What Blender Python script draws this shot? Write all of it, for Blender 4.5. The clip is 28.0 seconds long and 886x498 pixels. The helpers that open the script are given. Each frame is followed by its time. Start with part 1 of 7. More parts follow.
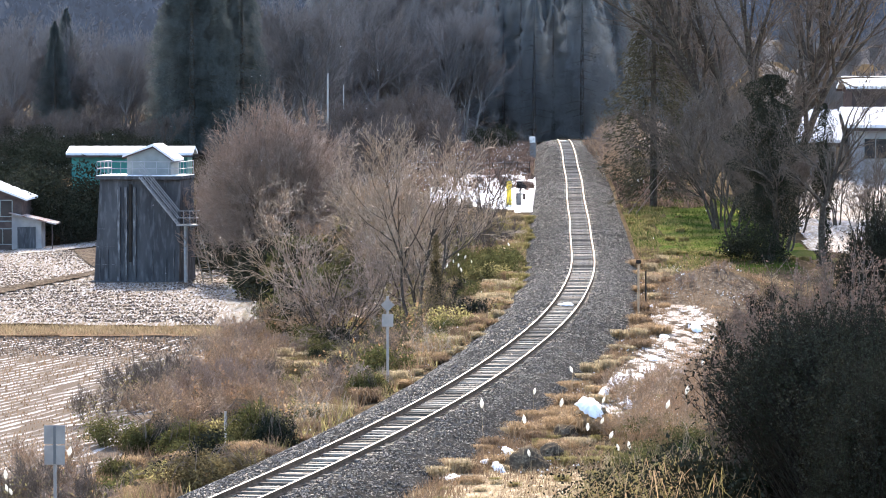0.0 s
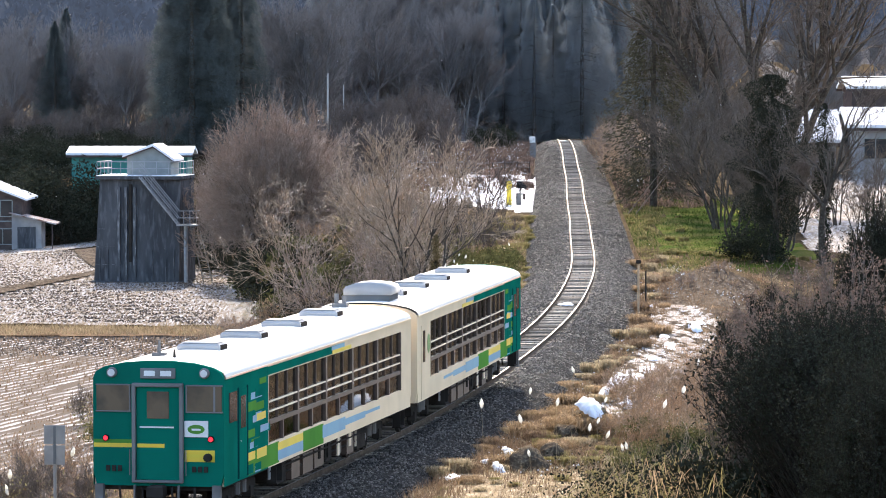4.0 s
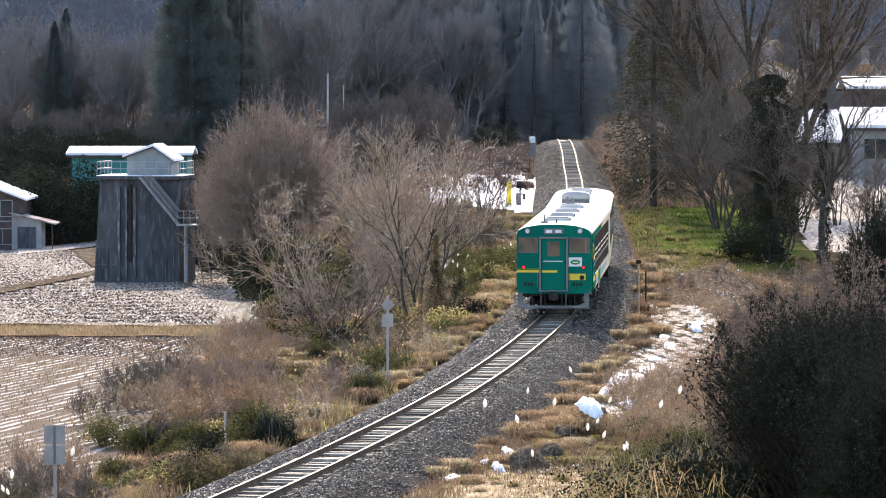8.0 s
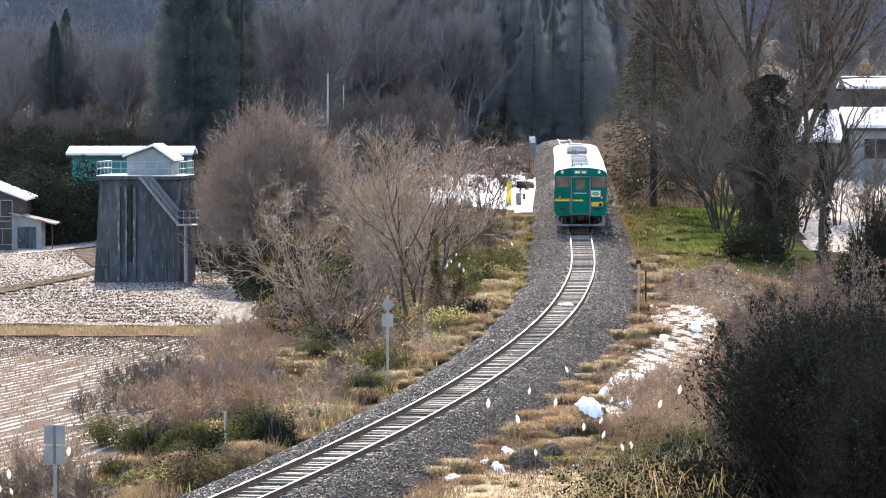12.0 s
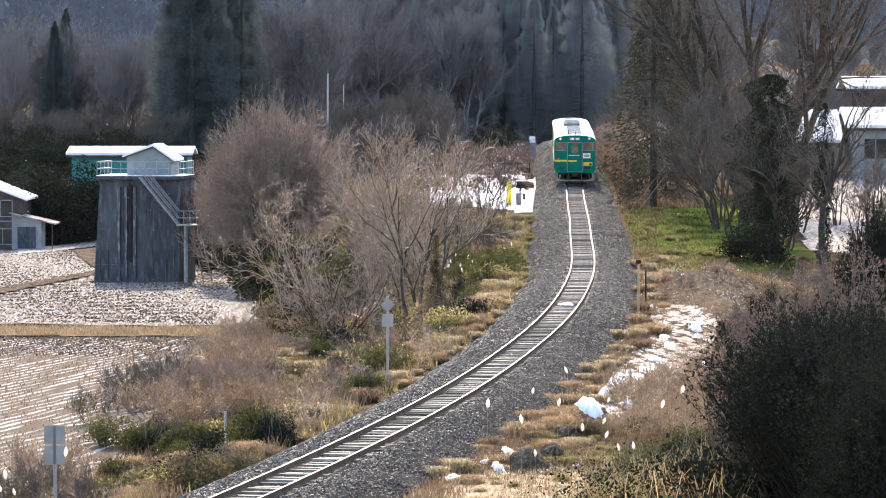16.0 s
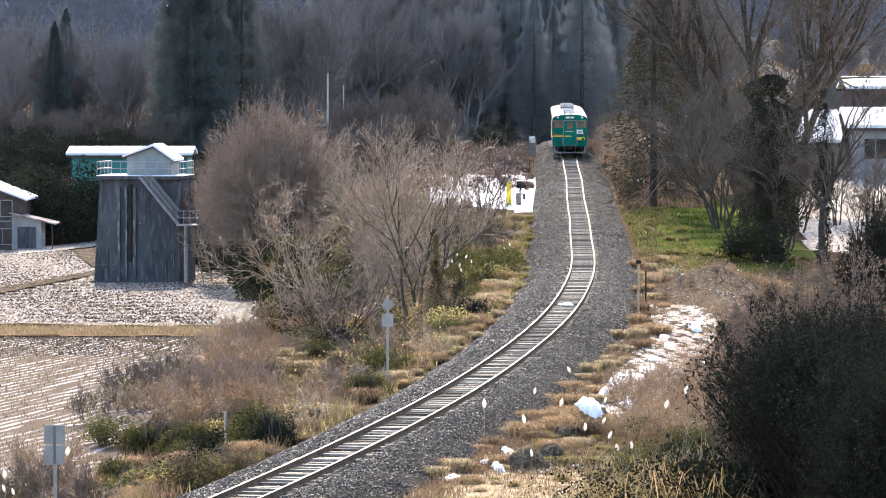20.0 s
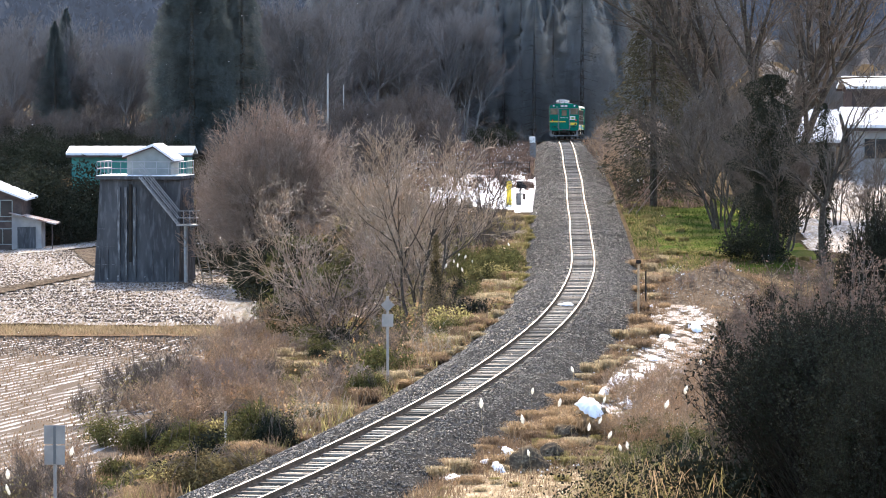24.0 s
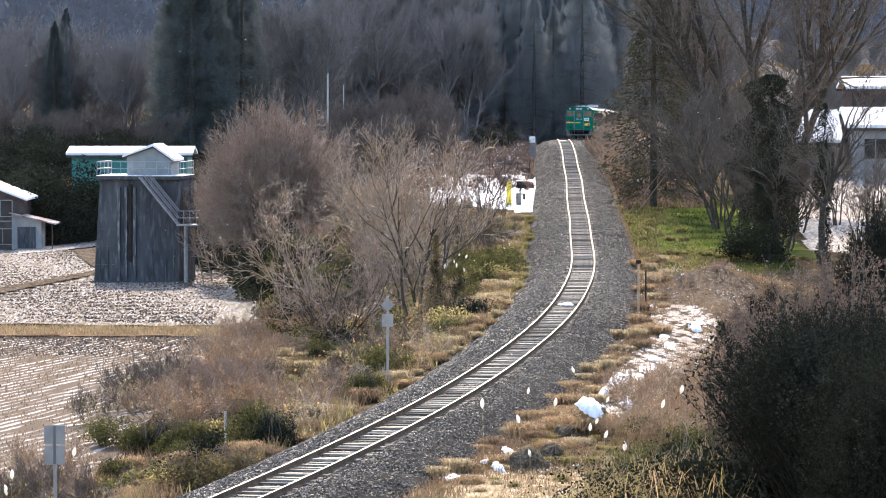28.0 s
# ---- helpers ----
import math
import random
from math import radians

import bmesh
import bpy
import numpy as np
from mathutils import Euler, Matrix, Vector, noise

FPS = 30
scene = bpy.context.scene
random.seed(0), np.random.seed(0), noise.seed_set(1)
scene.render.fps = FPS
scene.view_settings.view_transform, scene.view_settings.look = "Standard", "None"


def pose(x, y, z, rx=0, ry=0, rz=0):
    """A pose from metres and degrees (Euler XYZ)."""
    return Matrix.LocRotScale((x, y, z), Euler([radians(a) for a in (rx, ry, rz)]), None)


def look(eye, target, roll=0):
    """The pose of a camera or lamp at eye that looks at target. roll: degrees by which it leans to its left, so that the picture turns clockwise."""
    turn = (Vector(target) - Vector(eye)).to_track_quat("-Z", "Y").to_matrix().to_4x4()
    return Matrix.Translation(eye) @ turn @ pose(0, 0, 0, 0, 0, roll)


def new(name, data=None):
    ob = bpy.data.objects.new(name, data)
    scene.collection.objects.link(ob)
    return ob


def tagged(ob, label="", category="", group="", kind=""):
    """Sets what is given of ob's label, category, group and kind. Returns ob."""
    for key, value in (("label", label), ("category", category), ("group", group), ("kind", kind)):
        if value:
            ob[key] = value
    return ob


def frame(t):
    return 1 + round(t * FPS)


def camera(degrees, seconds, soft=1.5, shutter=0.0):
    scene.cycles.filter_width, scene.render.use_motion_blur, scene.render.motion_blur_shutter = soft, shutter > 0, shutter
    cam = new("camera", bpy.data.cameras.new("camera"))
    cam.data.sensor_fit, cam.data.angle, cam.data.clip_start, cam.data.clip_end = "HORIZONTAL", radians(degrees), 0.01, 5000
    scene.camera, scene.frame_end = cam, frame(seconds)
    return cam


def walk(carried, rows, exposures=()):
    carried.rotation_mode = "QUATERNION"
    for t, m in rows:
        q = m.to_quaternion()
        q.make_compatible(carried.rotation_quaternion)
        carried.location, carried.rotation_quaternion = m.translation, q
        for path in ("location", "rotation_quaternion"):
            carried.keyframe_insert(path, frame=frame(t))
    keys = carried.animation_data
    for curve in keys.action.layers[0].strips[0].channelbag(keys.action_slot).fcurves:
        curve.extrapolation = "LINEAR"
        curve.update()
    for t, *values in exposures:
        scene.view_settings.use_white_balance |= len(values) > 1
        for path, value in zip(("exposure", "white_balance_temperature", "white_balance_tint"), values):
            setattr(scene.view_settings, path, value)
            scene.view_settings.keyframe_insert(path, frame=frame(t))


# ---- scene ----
EYE = (0.0, 0.0, 10.0)
cam = camera(12.782, 28.0, soft=1.0)
VIEW = pose(*EYE, 90 - 2.381, 0, 0)
walk(cam, [(0.0, VIEW), (28.0, VIEW)],
     [(0, 2.06, 6350, 11), (2.5, 2.03, 6350, 11), (5.5, 1.74, 6500, 11), (8, 1.8, 6550, 11), (12, 1.99, 6550, 11), (20, 2.0, 6550, 11), (28, 1.93, 6550, 11)])

# ---- world, sun and exposure ----
SUN_EL, SUN_AZ = 34.0, -3.0          # degrees; azimuth from +y towards +x
world = bpy.data.worlds.new("world")
scene.world = world
world.use_nodes = True
wn = world.node_tree.nodes
sky = wn.new("ShaderNodeTexSky")
sky.sky_type = "NISHITA"
sky.sun_disc = False
sky.sun_elevation, sky.sun_rotation = radians(SUN_EL), radians(SUN_AZ)
sky.air_density, sky.dust_density = 1.0, 2.5
wn["Background"].inputs[1].default_value = 0.15
world.node_tree.links.new(sky.outputs[0], wn["Background"].inputs[0])
sun = new("sun", bpy.data.lights.new("sun", "SUN"))
sun.data.energy, sun.data.angle, sun.data.color = 3.3, radians(0.6), (1.0, 0.88, 0.73)
ce = math.cos(radians(SUN_EL))
TO_SUN = Vector((ce * math.sin(radians(SUN_AZ)), ce * math.cos(radians(SUN_AZ)), math.sin(radians(SUN_EL))))
sun.matrix_world = look(TO_SUN * 300, (0, 0, 0))

# ---- materials ----


def mat(name, c1, c2=None, scale=3.0, rough=0.8, metal=0.0, bump=0.0, c3=None, fine=20.0, cut=(0.4, 0.6), leafy=0.0,
        vary=0.0, coat=0.0, bdist=0.03, stretch=1.0, c3cut=(0.5, 0.68)):
    """A two-scale noise material: c1 and c2 mixed by large noise, c3 by fine noise."""
    m = bpy.data.materials.new(name)
    m.use_nodes = True
    nt = m.node_tree
    n, l = nt.nodes, nt.links
    b = n["Principled BSDF"]
    b.inputs["Roughness"].default_value = rough
    b.inputs["Metallic"].default_value = metal
    b.inputs["Specular IOR Level"].default_value = 0.45 if rough < 0.62 else 0.0
    geo = n.new("ShaderNodeTexCoord")
    c2 = c2 or tuple(v * 0.75 for v in c1)

    def noise_tex(s, detail=5.0):
        t = n.new("ShaderNodeTexNoise")
        t.inputs["Scale"].default_value = s
        t.inputs["Detail"].default_value = detail
        mp = n.new("ShaderNodeMapping")
        mp.inputs["Scale"].default_value = stretch if isinstance(stretch, tuple) else (1, 1, stretch)
        l.new(geo.outputs["Object"], mp.inputs["Vector"])
        l.new(mp.outputs[0], t.inputs["Vector"])
        return t

    def ramp(src, a, z):
        r = n.new("ShaderNodeMapRange")
        r.inputs["From Min"].default_value, r.inputs["From Max"].default_value = a, z
        l.new(src, r.inputs["Value"])
        return r.outputs[0]

    def mix(fac, a, z):
        x = n.new("ShaderNodeMix")
        x.data_type = "RGBA"
        l.new(fac, x.inputs[0])
        for s, v in ((x.inputs[6], a), (x.inputs[7], z)):
            if isinstance(v, tuple):
                s.default_value = (*v, 1)
            else:
                l.new(v, s)
        return x.outputs[2]
    big = noise_tex(scale)
    col = mix(ramp(big.outputs[0], *cut), c1, c2)
    small = noise_tex(fine, 3.0)
    if c3:
        col = mix(ramp(small.outputs[0], *c3cut), col, c3)
    if vary:
        info = n.new("ShaderNodeObjectInfo")
        g = n.new("ShaderNodeNewGeometry")
        add = n.new("ShaderNodeMath")
        add.operation = "ADD"
        l.new(info.outputs["Random"], add.inputs[0])
        l.new(g.outputs["Random Per Island"], add.inputs[1])
        fr = n.new("ShaderNodeMath")
        fr.operation = "FRACT"
        l.new(add.outputs[0], fr.inputs[0])
        hsv = n.new("ShaderNodeHueSaturation")
        l.new(ramp_out(n, l, fr.outputs[0], 1 - vary, 1 + vary), hsv.inputs["Value"])
        l.new(col, hsv.inputs["Color"])
        col = hsv.outputs[0]
    l.new(col, b.inputs["Base Color"])
    if bump:
        bp = n.new("ShaderNodeBump")
        bp.inputs["Strength"].default_value = bump
        bp.inputs["Distance"].default_value = bdist
        l.new(small.outputs[0], bp.inputs["Height"])
        l.new(bp.outputs[0], b.inputs["Normal"])
    if leafy:
        tr = n.new("ShaderNodeBsdfTranslucent")
        l.new(col, tr.inputs["Color"])
        ms = n.new("ShaderNodeMixShader")
        ms.inputs[0].default_value = leafy
        l.new(b.outputs[0], ms.inputs[1])
        l.new(tr.outputs[0], ms.inputs[2])
        l.new(ms.outputs[0], n["Material Output"].inputs["Surface"])
    return m


def ramp_out(n, l, src, a, z):
    r = n.new("ShaderNodeMapRange")
    r.inputs["To Min"].default_value, r.inputs["To Max"].default_value = a, z
    l.new(src, r.inputs["Value"])
    return r.outputs[0]


SNOW = (0.83, 0.83, 0.84)
M = {}
M["ground"] = mat("ground", (0.075, 0.055, 0.035), (0.04, 0.032, 0.022), 0.5, 0.95, bump=0.8, c3=(0.12, 0.09, 0.055), fine=4)
M["snowy"] = mat("snowy_ground", (0.45, 0.455, 0.475), (0.2, 0.165, 0.13), 4.0, 0.9, bump=1.0, c3=(0.14, 0.112, 0.085), fine=9, cut=(0.33, 0.55), bdist=0.12, stretch=(2.0, 0.13, 1))
M["verge"] = mat("snowy_verge", (0.17, 0.13, 0.09), (0.62, 0.62, 0.63), 3.4, 0.9, bump=0.9, c3=(0.2, 0.16, 0.115), fine=9, cut=(0.46, 0.6), c3cut=(0.47, 0.58), bdist=0.06, stretch=(2.6, 0.3, 1))
# Thin earth-streaked snow; its grey also serves as tree shade on the yard.
M["thin_snow"] = mat("thin_snow", (0.52, 0.51, 0.51), (0.28, 0.24, 0.205), 2.6, 0.9, bump=0.8, c3=(0.24, 0.195, 0.15), fine=9, cut=(0.4, 0.58), c3cut=(0.48, 0.58), bdist=0.05, stretch=(2.2, 0.5, 1))
M["trodden"] = mat("trodden_straw", (0.3, 0.235, 0.155), (0.17, 0.13, 0.088), 2.2, 0.95, bump=1.0, c3=(0.46, 0.39, 0.28), fine=8, bdist=0.08, stretch=(1.0, 0.35, 1))
M["mound"] = mat("dry_mound", (0.1, 0.079, 0.06), (0.048, 0.038, 0.03), 1.1, 0.95, bump=1.0, c3=(0.17, 0.147, 0.124), fine=4, cut=(0.38, 0.62), bdist=0.2, stretch=(1.6, 0.6, 1))
M["furrow"] = mat("furrowed_field", (0.43, 0.42, 0.42), (0.115, 0.095, 0.078), 0.25, 0.9, bump=0.8, c3=(0.09, 0.075, 0.062), fine=9, cut=(0.24, 0.46), c3cut=(0.55, 0.7), bdist=0.08)
_n, _l = M["furrow"].node_tree.nodes, M["furrow"].node_tree.links
_tc = [k for k in _n if k.type == "TEX_COORD"][0]
_big = [k for k in _n if k.type == "TEX_NOISE"][0]
_dot = _n.new("ShaderNodeVectorMath")
_dot.operation = "DOT_PRODUCT"
_dot.inputs[1].default_value = (0.97 * 10.1, -0.24 * 10.1, 0)
_l.new(_tc.outputs["Object"], _dot.inputs[0])
_sn = _n.new("ShaderNodeMath")
_sn.operation = "SINE"
_l.new(_dot.outputs["Value"], _sn.inputs[0])
_ma = _n.new("ShaderNodeMath")
_ma.operation = "MULTIPLY_ADD"
_ma.inputs[1].default_value = 0.16
_l.new(_sn.outputs[0], _ma.inputs[0])
_n3 = _n.new("ShaderNodeTexNoise")
_n3.inputs["Scale"].default_value, _n3.inputs["Detail"].default_value = 0.9, 6.0
_m3 = _n.new("ShaderNodeCombineXYZ")
for _i, _v in enumerate(((0.97 * 2.2, -0.24 * 2.2, 0), (0.24 * 0.2, 0.97 * 0.2, 0))):
    _d = _n.new("ShaderNodeVectorMath")
    _d.operation = "DOT_PRODUCT"
    _d.inputs[1].default_value = _v
    _l.new(_tc.outputs["Object"], _d.inputs[0])
    _l.new(_d.outputs["Value"], _m3.inputs[_i])
_l.new(_m3.outputs[0], _n3.inputs["Vector"])
_l.new(_n3.outputs[0], _ma.inputs[2])
_l.new(_ma.outputs[0], [k for k in _n if k.type == "MAP_RANGE"][0].inputs["Value"])
M["scrub_red"] = mat("reddish_scrub", (0.19, 0.135, 0.11), (0.13, 0.095, 0.08), 0.5, 0.9, leafy=0.2, vary=0.4)
M["boulder"] = mat("earthy_rock", (0.11, 0.085, 0.06), (0.06, 0.048, 0.036), 3.0, 0.95, bump=0.9, c3=(0.2, 0.16, 0.11), fine=14, bdist=0.05)
M["litter"] = mat("snowy_leaf_litter", (0.11, 0.1, 0.095), (0.075, 0.068, 0.064), 0.15, 0.95, c3=(0.16, 0.155, 0.155), fine=1.5)
M["dusted"] = mat("snow_dusted_grass", (0.3, 0.29, 0.275), (0.15, 0.135, 0.11), 1.5, 0.9, bump=0.7, c3=(0.22, 0.18, 0.13), fine=7, stretch=(2, 0.3, 1))
M["snowrock"] = mat("snowy_rock", (0.15, 0.117, 0.085), (0.085, 0.068, 0.05), 3.0, 0.95, bump=0.9, c3=(0.18, 0.145, 0.1), fine=14, bdist=0.05)
_n, _l = M["snowrock"].node_tree.nodes, M["snowrock"].node_tree.links
_b = _n["Principled BSDF"]
_sep = _n.new("ShaderNodeSeparateXYZ")
_geo = _n.new("ShaderNodeNewGeometry")
_l.new(_geo.outputs["Normal"], _sep.inputs[0])
_nz = _n.new("ShaderNodeTexNoise")
_nz.inputs["Scale"].default_value = 5.0
_ad = _n.new("ShaderNodeMath")
_ad.operation = "MULTIPLY_ADD"
_ad.inputs[1].default_value = 0.5
_l.new(_nz.outputs[0], _ad.inputs[0])
_l.new(_sep.outputs[2], _ad.inputs[2])
_mr = _n.new("ShaderNodeMapRange")
_mr.inputs["From Min"].default_value, _mr.inputs["From Max"].default_value = 0.88, 0.96
_l.new(_ad.outputs[0], _mr.inputs["Value"])
_mx = _n.new("ShaderNodeMix")
_mx.data_type = "RGBA"
_l.new(_mr.outputs[0], _mx.inputs[0])
_l.new(_b.inputs["Base Color"].links[0].from_socket, _mx.inputs[6])
_mx.inputs[7].default_value = (*SNOW, 1)
_l.new(_mx.outputs[2], _b.inputs["Base Color"])
M["soil"] = mat("wet_soil", (0.125, 0.105, 0.088), (0.08, 0.068, 0.058), 1.0, 0.9, vary=0.4)
M["snow"] = mat("snow", SNOW, (0.74, 0.76, 0.8), 0.6, 0.7, bump=0.3, fine=8)
M["grass_green"] = mat("grass_green", (0.05, 0.085, 0.015), (0.10, 0.10, 0.03), 0.5, 0.9, bump=0.5, c3=(0.12, 0.11, 0.05), fine=6)
M["bed"] = mat("ballast_bed", (0.022, 0.021, 0.02), (0.035, 0.033, 0.031), 0.5, 0.8, bump=1.0, c3=(0.065, 0.062, 0.058), fine=11)
M["stone"] = mat("ballast_stone", (0.046, 0.041, 0.037), (0.082, 0.073, 0.066), 3.0, 0.58, vary=0.95)
M["rail"] = mat("rail_steel", (0.13, 0.1, 0.078), (0.085, 0.066, 0.052), 4, 0.85)
M["railhead"] = mat("rail_head", (0.17, 0.162, 0.152), (0.12, 0.114, 0.106), 2, 0.6, metal=0.9)
M["sleeper"] = mat("sleeper_wood", (0.19, 0.165, 0.135), (0.3, 0.265, 0.22), 2.5, 0.85, bump=0.5, c3=(0.38, 0.34, 0.3), fine=15, vary=0.6)
M["bark"] = mat("bark", (0.085, 0.07, 0.058), (0.05, 0.042, 0.036), 2, 0.9, bump=0.6, c3=(0.12, 0.11, 0.09), fine=10)
M["twig"] = mat("twig_grey", (0.35, 0.258, 0.18), (0.245, 0.182, 0.128), 0.5, 0.48, vary=0.35)
M["twig_dark"] = mat("twig_dark", (0.165, 0.135, 0.11), (0.11, 0.09, 0.076), 0.5, 0.85, vary=0.3)
M["twig_red"] = mat("twig_red", (0.275, 0.203, 0.158), (0.21, 0.154, 0.12), 0.4, 0.55, vary=0.35)
M["twig_pale"] = mat("twig_pale", (0.42, 0.36, 0.29), (0.32, 0.265, 0.215), 0.5, 0.5, vary=0.35)
M["twig_brown"] = mat("twig_brown", (0.38, 0.26, 0.165), (0.26, 0.175, 0.108), 0.5, 0.55, vary=0.45)
M["weed"] = mat("red_brown_stem", (0.38, 0.235, 0.12), (0.24, 0.14, 0.075), 0.5, 0.5, vary=0.45)
M["leaf_brown"] = mat("dead_leaf", (0.3, 0.19, 0.11), (0.2, 0.12, 0.07), 1.0, 0.85, leafy=0.5, vary=0.45)
M["straw_dull"] = mat("dull_dry_grass", (0.22, 0.155, 0.102), (0.15, 0.104, 0.07), 0.8, 0.9, leafy=0.3, vary=0.35)
M["blade_green"] = mat("green_blade", (0.04, 0.07, 0.014), (0.065, 0.08, 0.02), 0.4, 0.85, leafy=0.35, vary=0.3)
M["cabglass"] = mat("cab_glass", (0.15, 0.115, 0.08), (0.09, 0.075, 0.06), 1.5, 0.1)
# Far twigs and cedar needles are lightened and greyed: haze put into colour.
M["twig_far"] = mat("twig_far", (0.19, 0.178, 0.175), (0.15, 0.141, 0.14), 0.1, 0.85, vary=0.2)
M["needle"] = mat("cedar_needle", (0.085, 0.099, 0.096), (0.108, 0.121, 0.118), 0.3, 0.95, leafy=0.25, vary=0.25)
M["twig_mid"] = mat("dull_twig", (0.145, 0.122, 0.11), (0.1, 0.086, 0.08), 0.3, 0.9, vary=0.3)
# Farther needles are paler still, with more haze in the base colour.
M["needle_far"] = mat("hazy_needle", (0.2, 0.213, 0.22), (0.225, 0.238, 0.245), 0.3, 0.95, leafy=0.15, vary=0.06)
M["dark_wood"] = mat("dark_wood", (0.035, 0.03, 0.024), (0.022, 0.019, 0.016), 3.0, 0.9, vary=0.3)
M["fir"] = mat("fir_needle", (0.066, 0.062, 0.042), (0.09, 0.082, 0.056), 0.5, 0.95, leafy=0.1, vary=0.4)
M["leaf"] = mat("evergreen_leaf", (0.075, 0.078, 0.032), (0.115, 0.105, 0.046), 1.0, 0.85, leafy=0.3, vary=0.45)
M["leaf_yellow"] = mat("yellow_leaf", (0.27, 0.235, 0.11), (0.19, 0.172, 0.075), 1.0, 0.85, leafy=0.55, vary=0.5)
M["leaf_olive"] = mat("olive_brown_leaf", (0.14, 0.115, 0.06), (0.1, 0.08, 0.045), 1.0, 0.85, leafy=0.3, vary=0.45)
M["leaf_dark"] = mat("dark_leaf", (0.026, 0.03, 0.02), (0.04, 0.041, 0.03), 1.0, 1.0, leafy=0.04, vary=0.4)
M["straw"] = mat("dry_grass", (0.36, 0.262, 0.165), (0.26, 0.18, 0.105), 0.8, 0.85, leafy=0.4, vary=0.4)
M["straw_dyke"] = mat("dyke_grass", (0.29, 0.232, 0.148), (0.21, 0.163, 0.102), 0.8, 0.9, leafy=0.3, vary=0.35)
M["straw_pale"] = mat("pale_dry_grass", (0.4, 0.335, 0.225), (0.29, 0.235, 0.15), 0.8, 0.85, leafy=0.4, vary=0.35)
M["straw_green"] = mat("green_dry_grass", (0.25, 0.215, 0.1), (0.175, 0.155, 0.07), 0.8, 0.85, leafy=0.4, vary=0.35)
M["concrete"] = mat("stained_concrete", (0.05, 0.053, 0.06), (0.09, 0.094, 0.102), 0.9, 0.95, bump=0.3, c3=(0.15, 0.158, 0.17), fine=2.6, stretch=(1.6, 1.6, 0.35), cut=(0.3, 0.7), c3cut=(0.5, 0.8))
M["pale_concrete"] = mat("pale_concrete", (0.07, 0.074, 0.08), (0.12, 0.125, 0.134), 0.9, 0.95, bump=0.3, c3=(0.3, 0.315, 0.335), fine=5, stretch=0.2, cut=(0.3, 0.7), c3cut=(0.52, 0.72))
M["steel"] = mat("galvanised_steel", (0.33, 0.345, 0.36), (0.26, 0.27, 0.285), 3, 0.6, metal=0.2)
M["rust_roof"] = mat("rusty_sheet", (0.24, 0.17, 0.15), (0.42, 0.41, 0.42), 1.2, 0.8, bump=0.2, c3=(0.16, 0.1, 0.08), fine=6)
M["white_wall"] = mat("pale_wall", (0.27, 0.3, 0.3), (0.22, 0.245, 0.245), 1, 0.8)
M["teal_wall"] = mat("teal_sheet", (0.02, 0.19, 0.17), (0.02, 0.15, 0.14), 0.7, 0.5)
M["brown_wall"] = mat("brown_boards", (0.1, 0.078, 0.072), (0.07, 0.056, 0.054), 2, 0.8)
M["grey_wall"] = mat("grey_plaster", (0.33, 0.33, 0.33), (0.25, 0.25, 0.26), 1, 0.85)
M["glass"] = mat("dark_glass", (0.02, 0.025, 0.03), (0.03, 0.035, 0.04), 1, 0.08)
M["cream"] = mat("cream_paint", (0.76, 0.62, 0.43), (0.7, 0.57, 0.39), 0.8, 0.7)
M["green"] = mat("green_paint", (0.006, 0.15, 0.105), (0.006, 0.122, 0.088), 0.8, 0.65)
M["lightgreen"] = mat("leaf_green_paint", (0.1, 0.27, 0.05), (0.085, 0.23, 0.045), 0.8, 0.65)
M["blue"] = mat("sky_blue_paint", (0.17, 0.36, 0.48), (0.15, 0.31, 0.44), 0.8, 0.6)
M["yellow"] = mat("yellow_paint", (0.75, 0.55, 0.05), (0.68, 0.5, 0.05), 0.8, 0.6)
M["roofwhite"] = mat("white_roof", (0.86, 0.83, 0.78), (0.8, 0.77, 0.72), 0.5, 0.65, bump=0.05)
M["grey"] = mat("grey_paint", (0.2, 0.2, 0.2), (0.155, 0.155, 0.155), 1.0, 0.65)
M["vent"] = mat("light_grey_paint", (0.42, 0.42, 0.42), (0.35, 0.35, 0.35), 1.0, 0.65)
M["doorgap"] = mat("dark_teal", (0.004, 0.05, 0.05), (0.006, 0.04, 0.04), 1.0, 0.7)
M["pane"] = mat("window_pane", (0.02, 0.022, 0.022), (0.03, 0.032, 0.032), 1.0, 0.04)
_n, _l = M["pane"].node_tree.nodes, M["pane"].node_tree.links
_t, _m, _g, _f = _n.new("ShaderNodeBsdfTransparent"), _n.new("ShaderNodeMixShader"), _n.new("ShaderNodeBsdfGlossy"), _n.new("ShaderNodeFresnel")
_t.inputs[0].default_value = (0.86, 0.84, 0.8, 1)
_g.inputs["Roughness"].default_value = 0.03
_f.inputs["IOR"].default_value = 2.1
_l.new(_f.outputs[0], _m.inputs[0])
_l.new(_t.outputs[0], _m.inputs[1])
_l.new(_g.outputs[0], _m.inputs[2])
_l.new(_m.outputs[0], _n["Material Output"].inputs["Surface"])
M["guard"] = mat("cream_rail", (0.72, 0.62, 0.47), (0.66, 0.56, 0.42), 2, 0.6)
M["plough"] = mat("plough_grey", (0.2, 0.195, 0.19), (0.14, 0.135, 0.13), 1.5, 0.75)
M["pale_leaf"] = mat("pale_leaf_green", (0.3, 0.4, 0.19), (0.26, 0.35, 0.16), 2, 0.7)
M["under"] = mat("dirty_underframe", (0.045, 0.04, 0.036), (0.03, 0.027, 0.025), 2.0, 0.8)
M["brownpost"] = mat("brown_window_post", (0.09, 0.06, 0.045), (0.07, 0.045, 0.035), 2.0, 0.6)
M["wood"] = mat("varnished_wood", (0.28, 0.17, 0.08), (0.22, 0.13, 0.06), 2.0, 0.5)
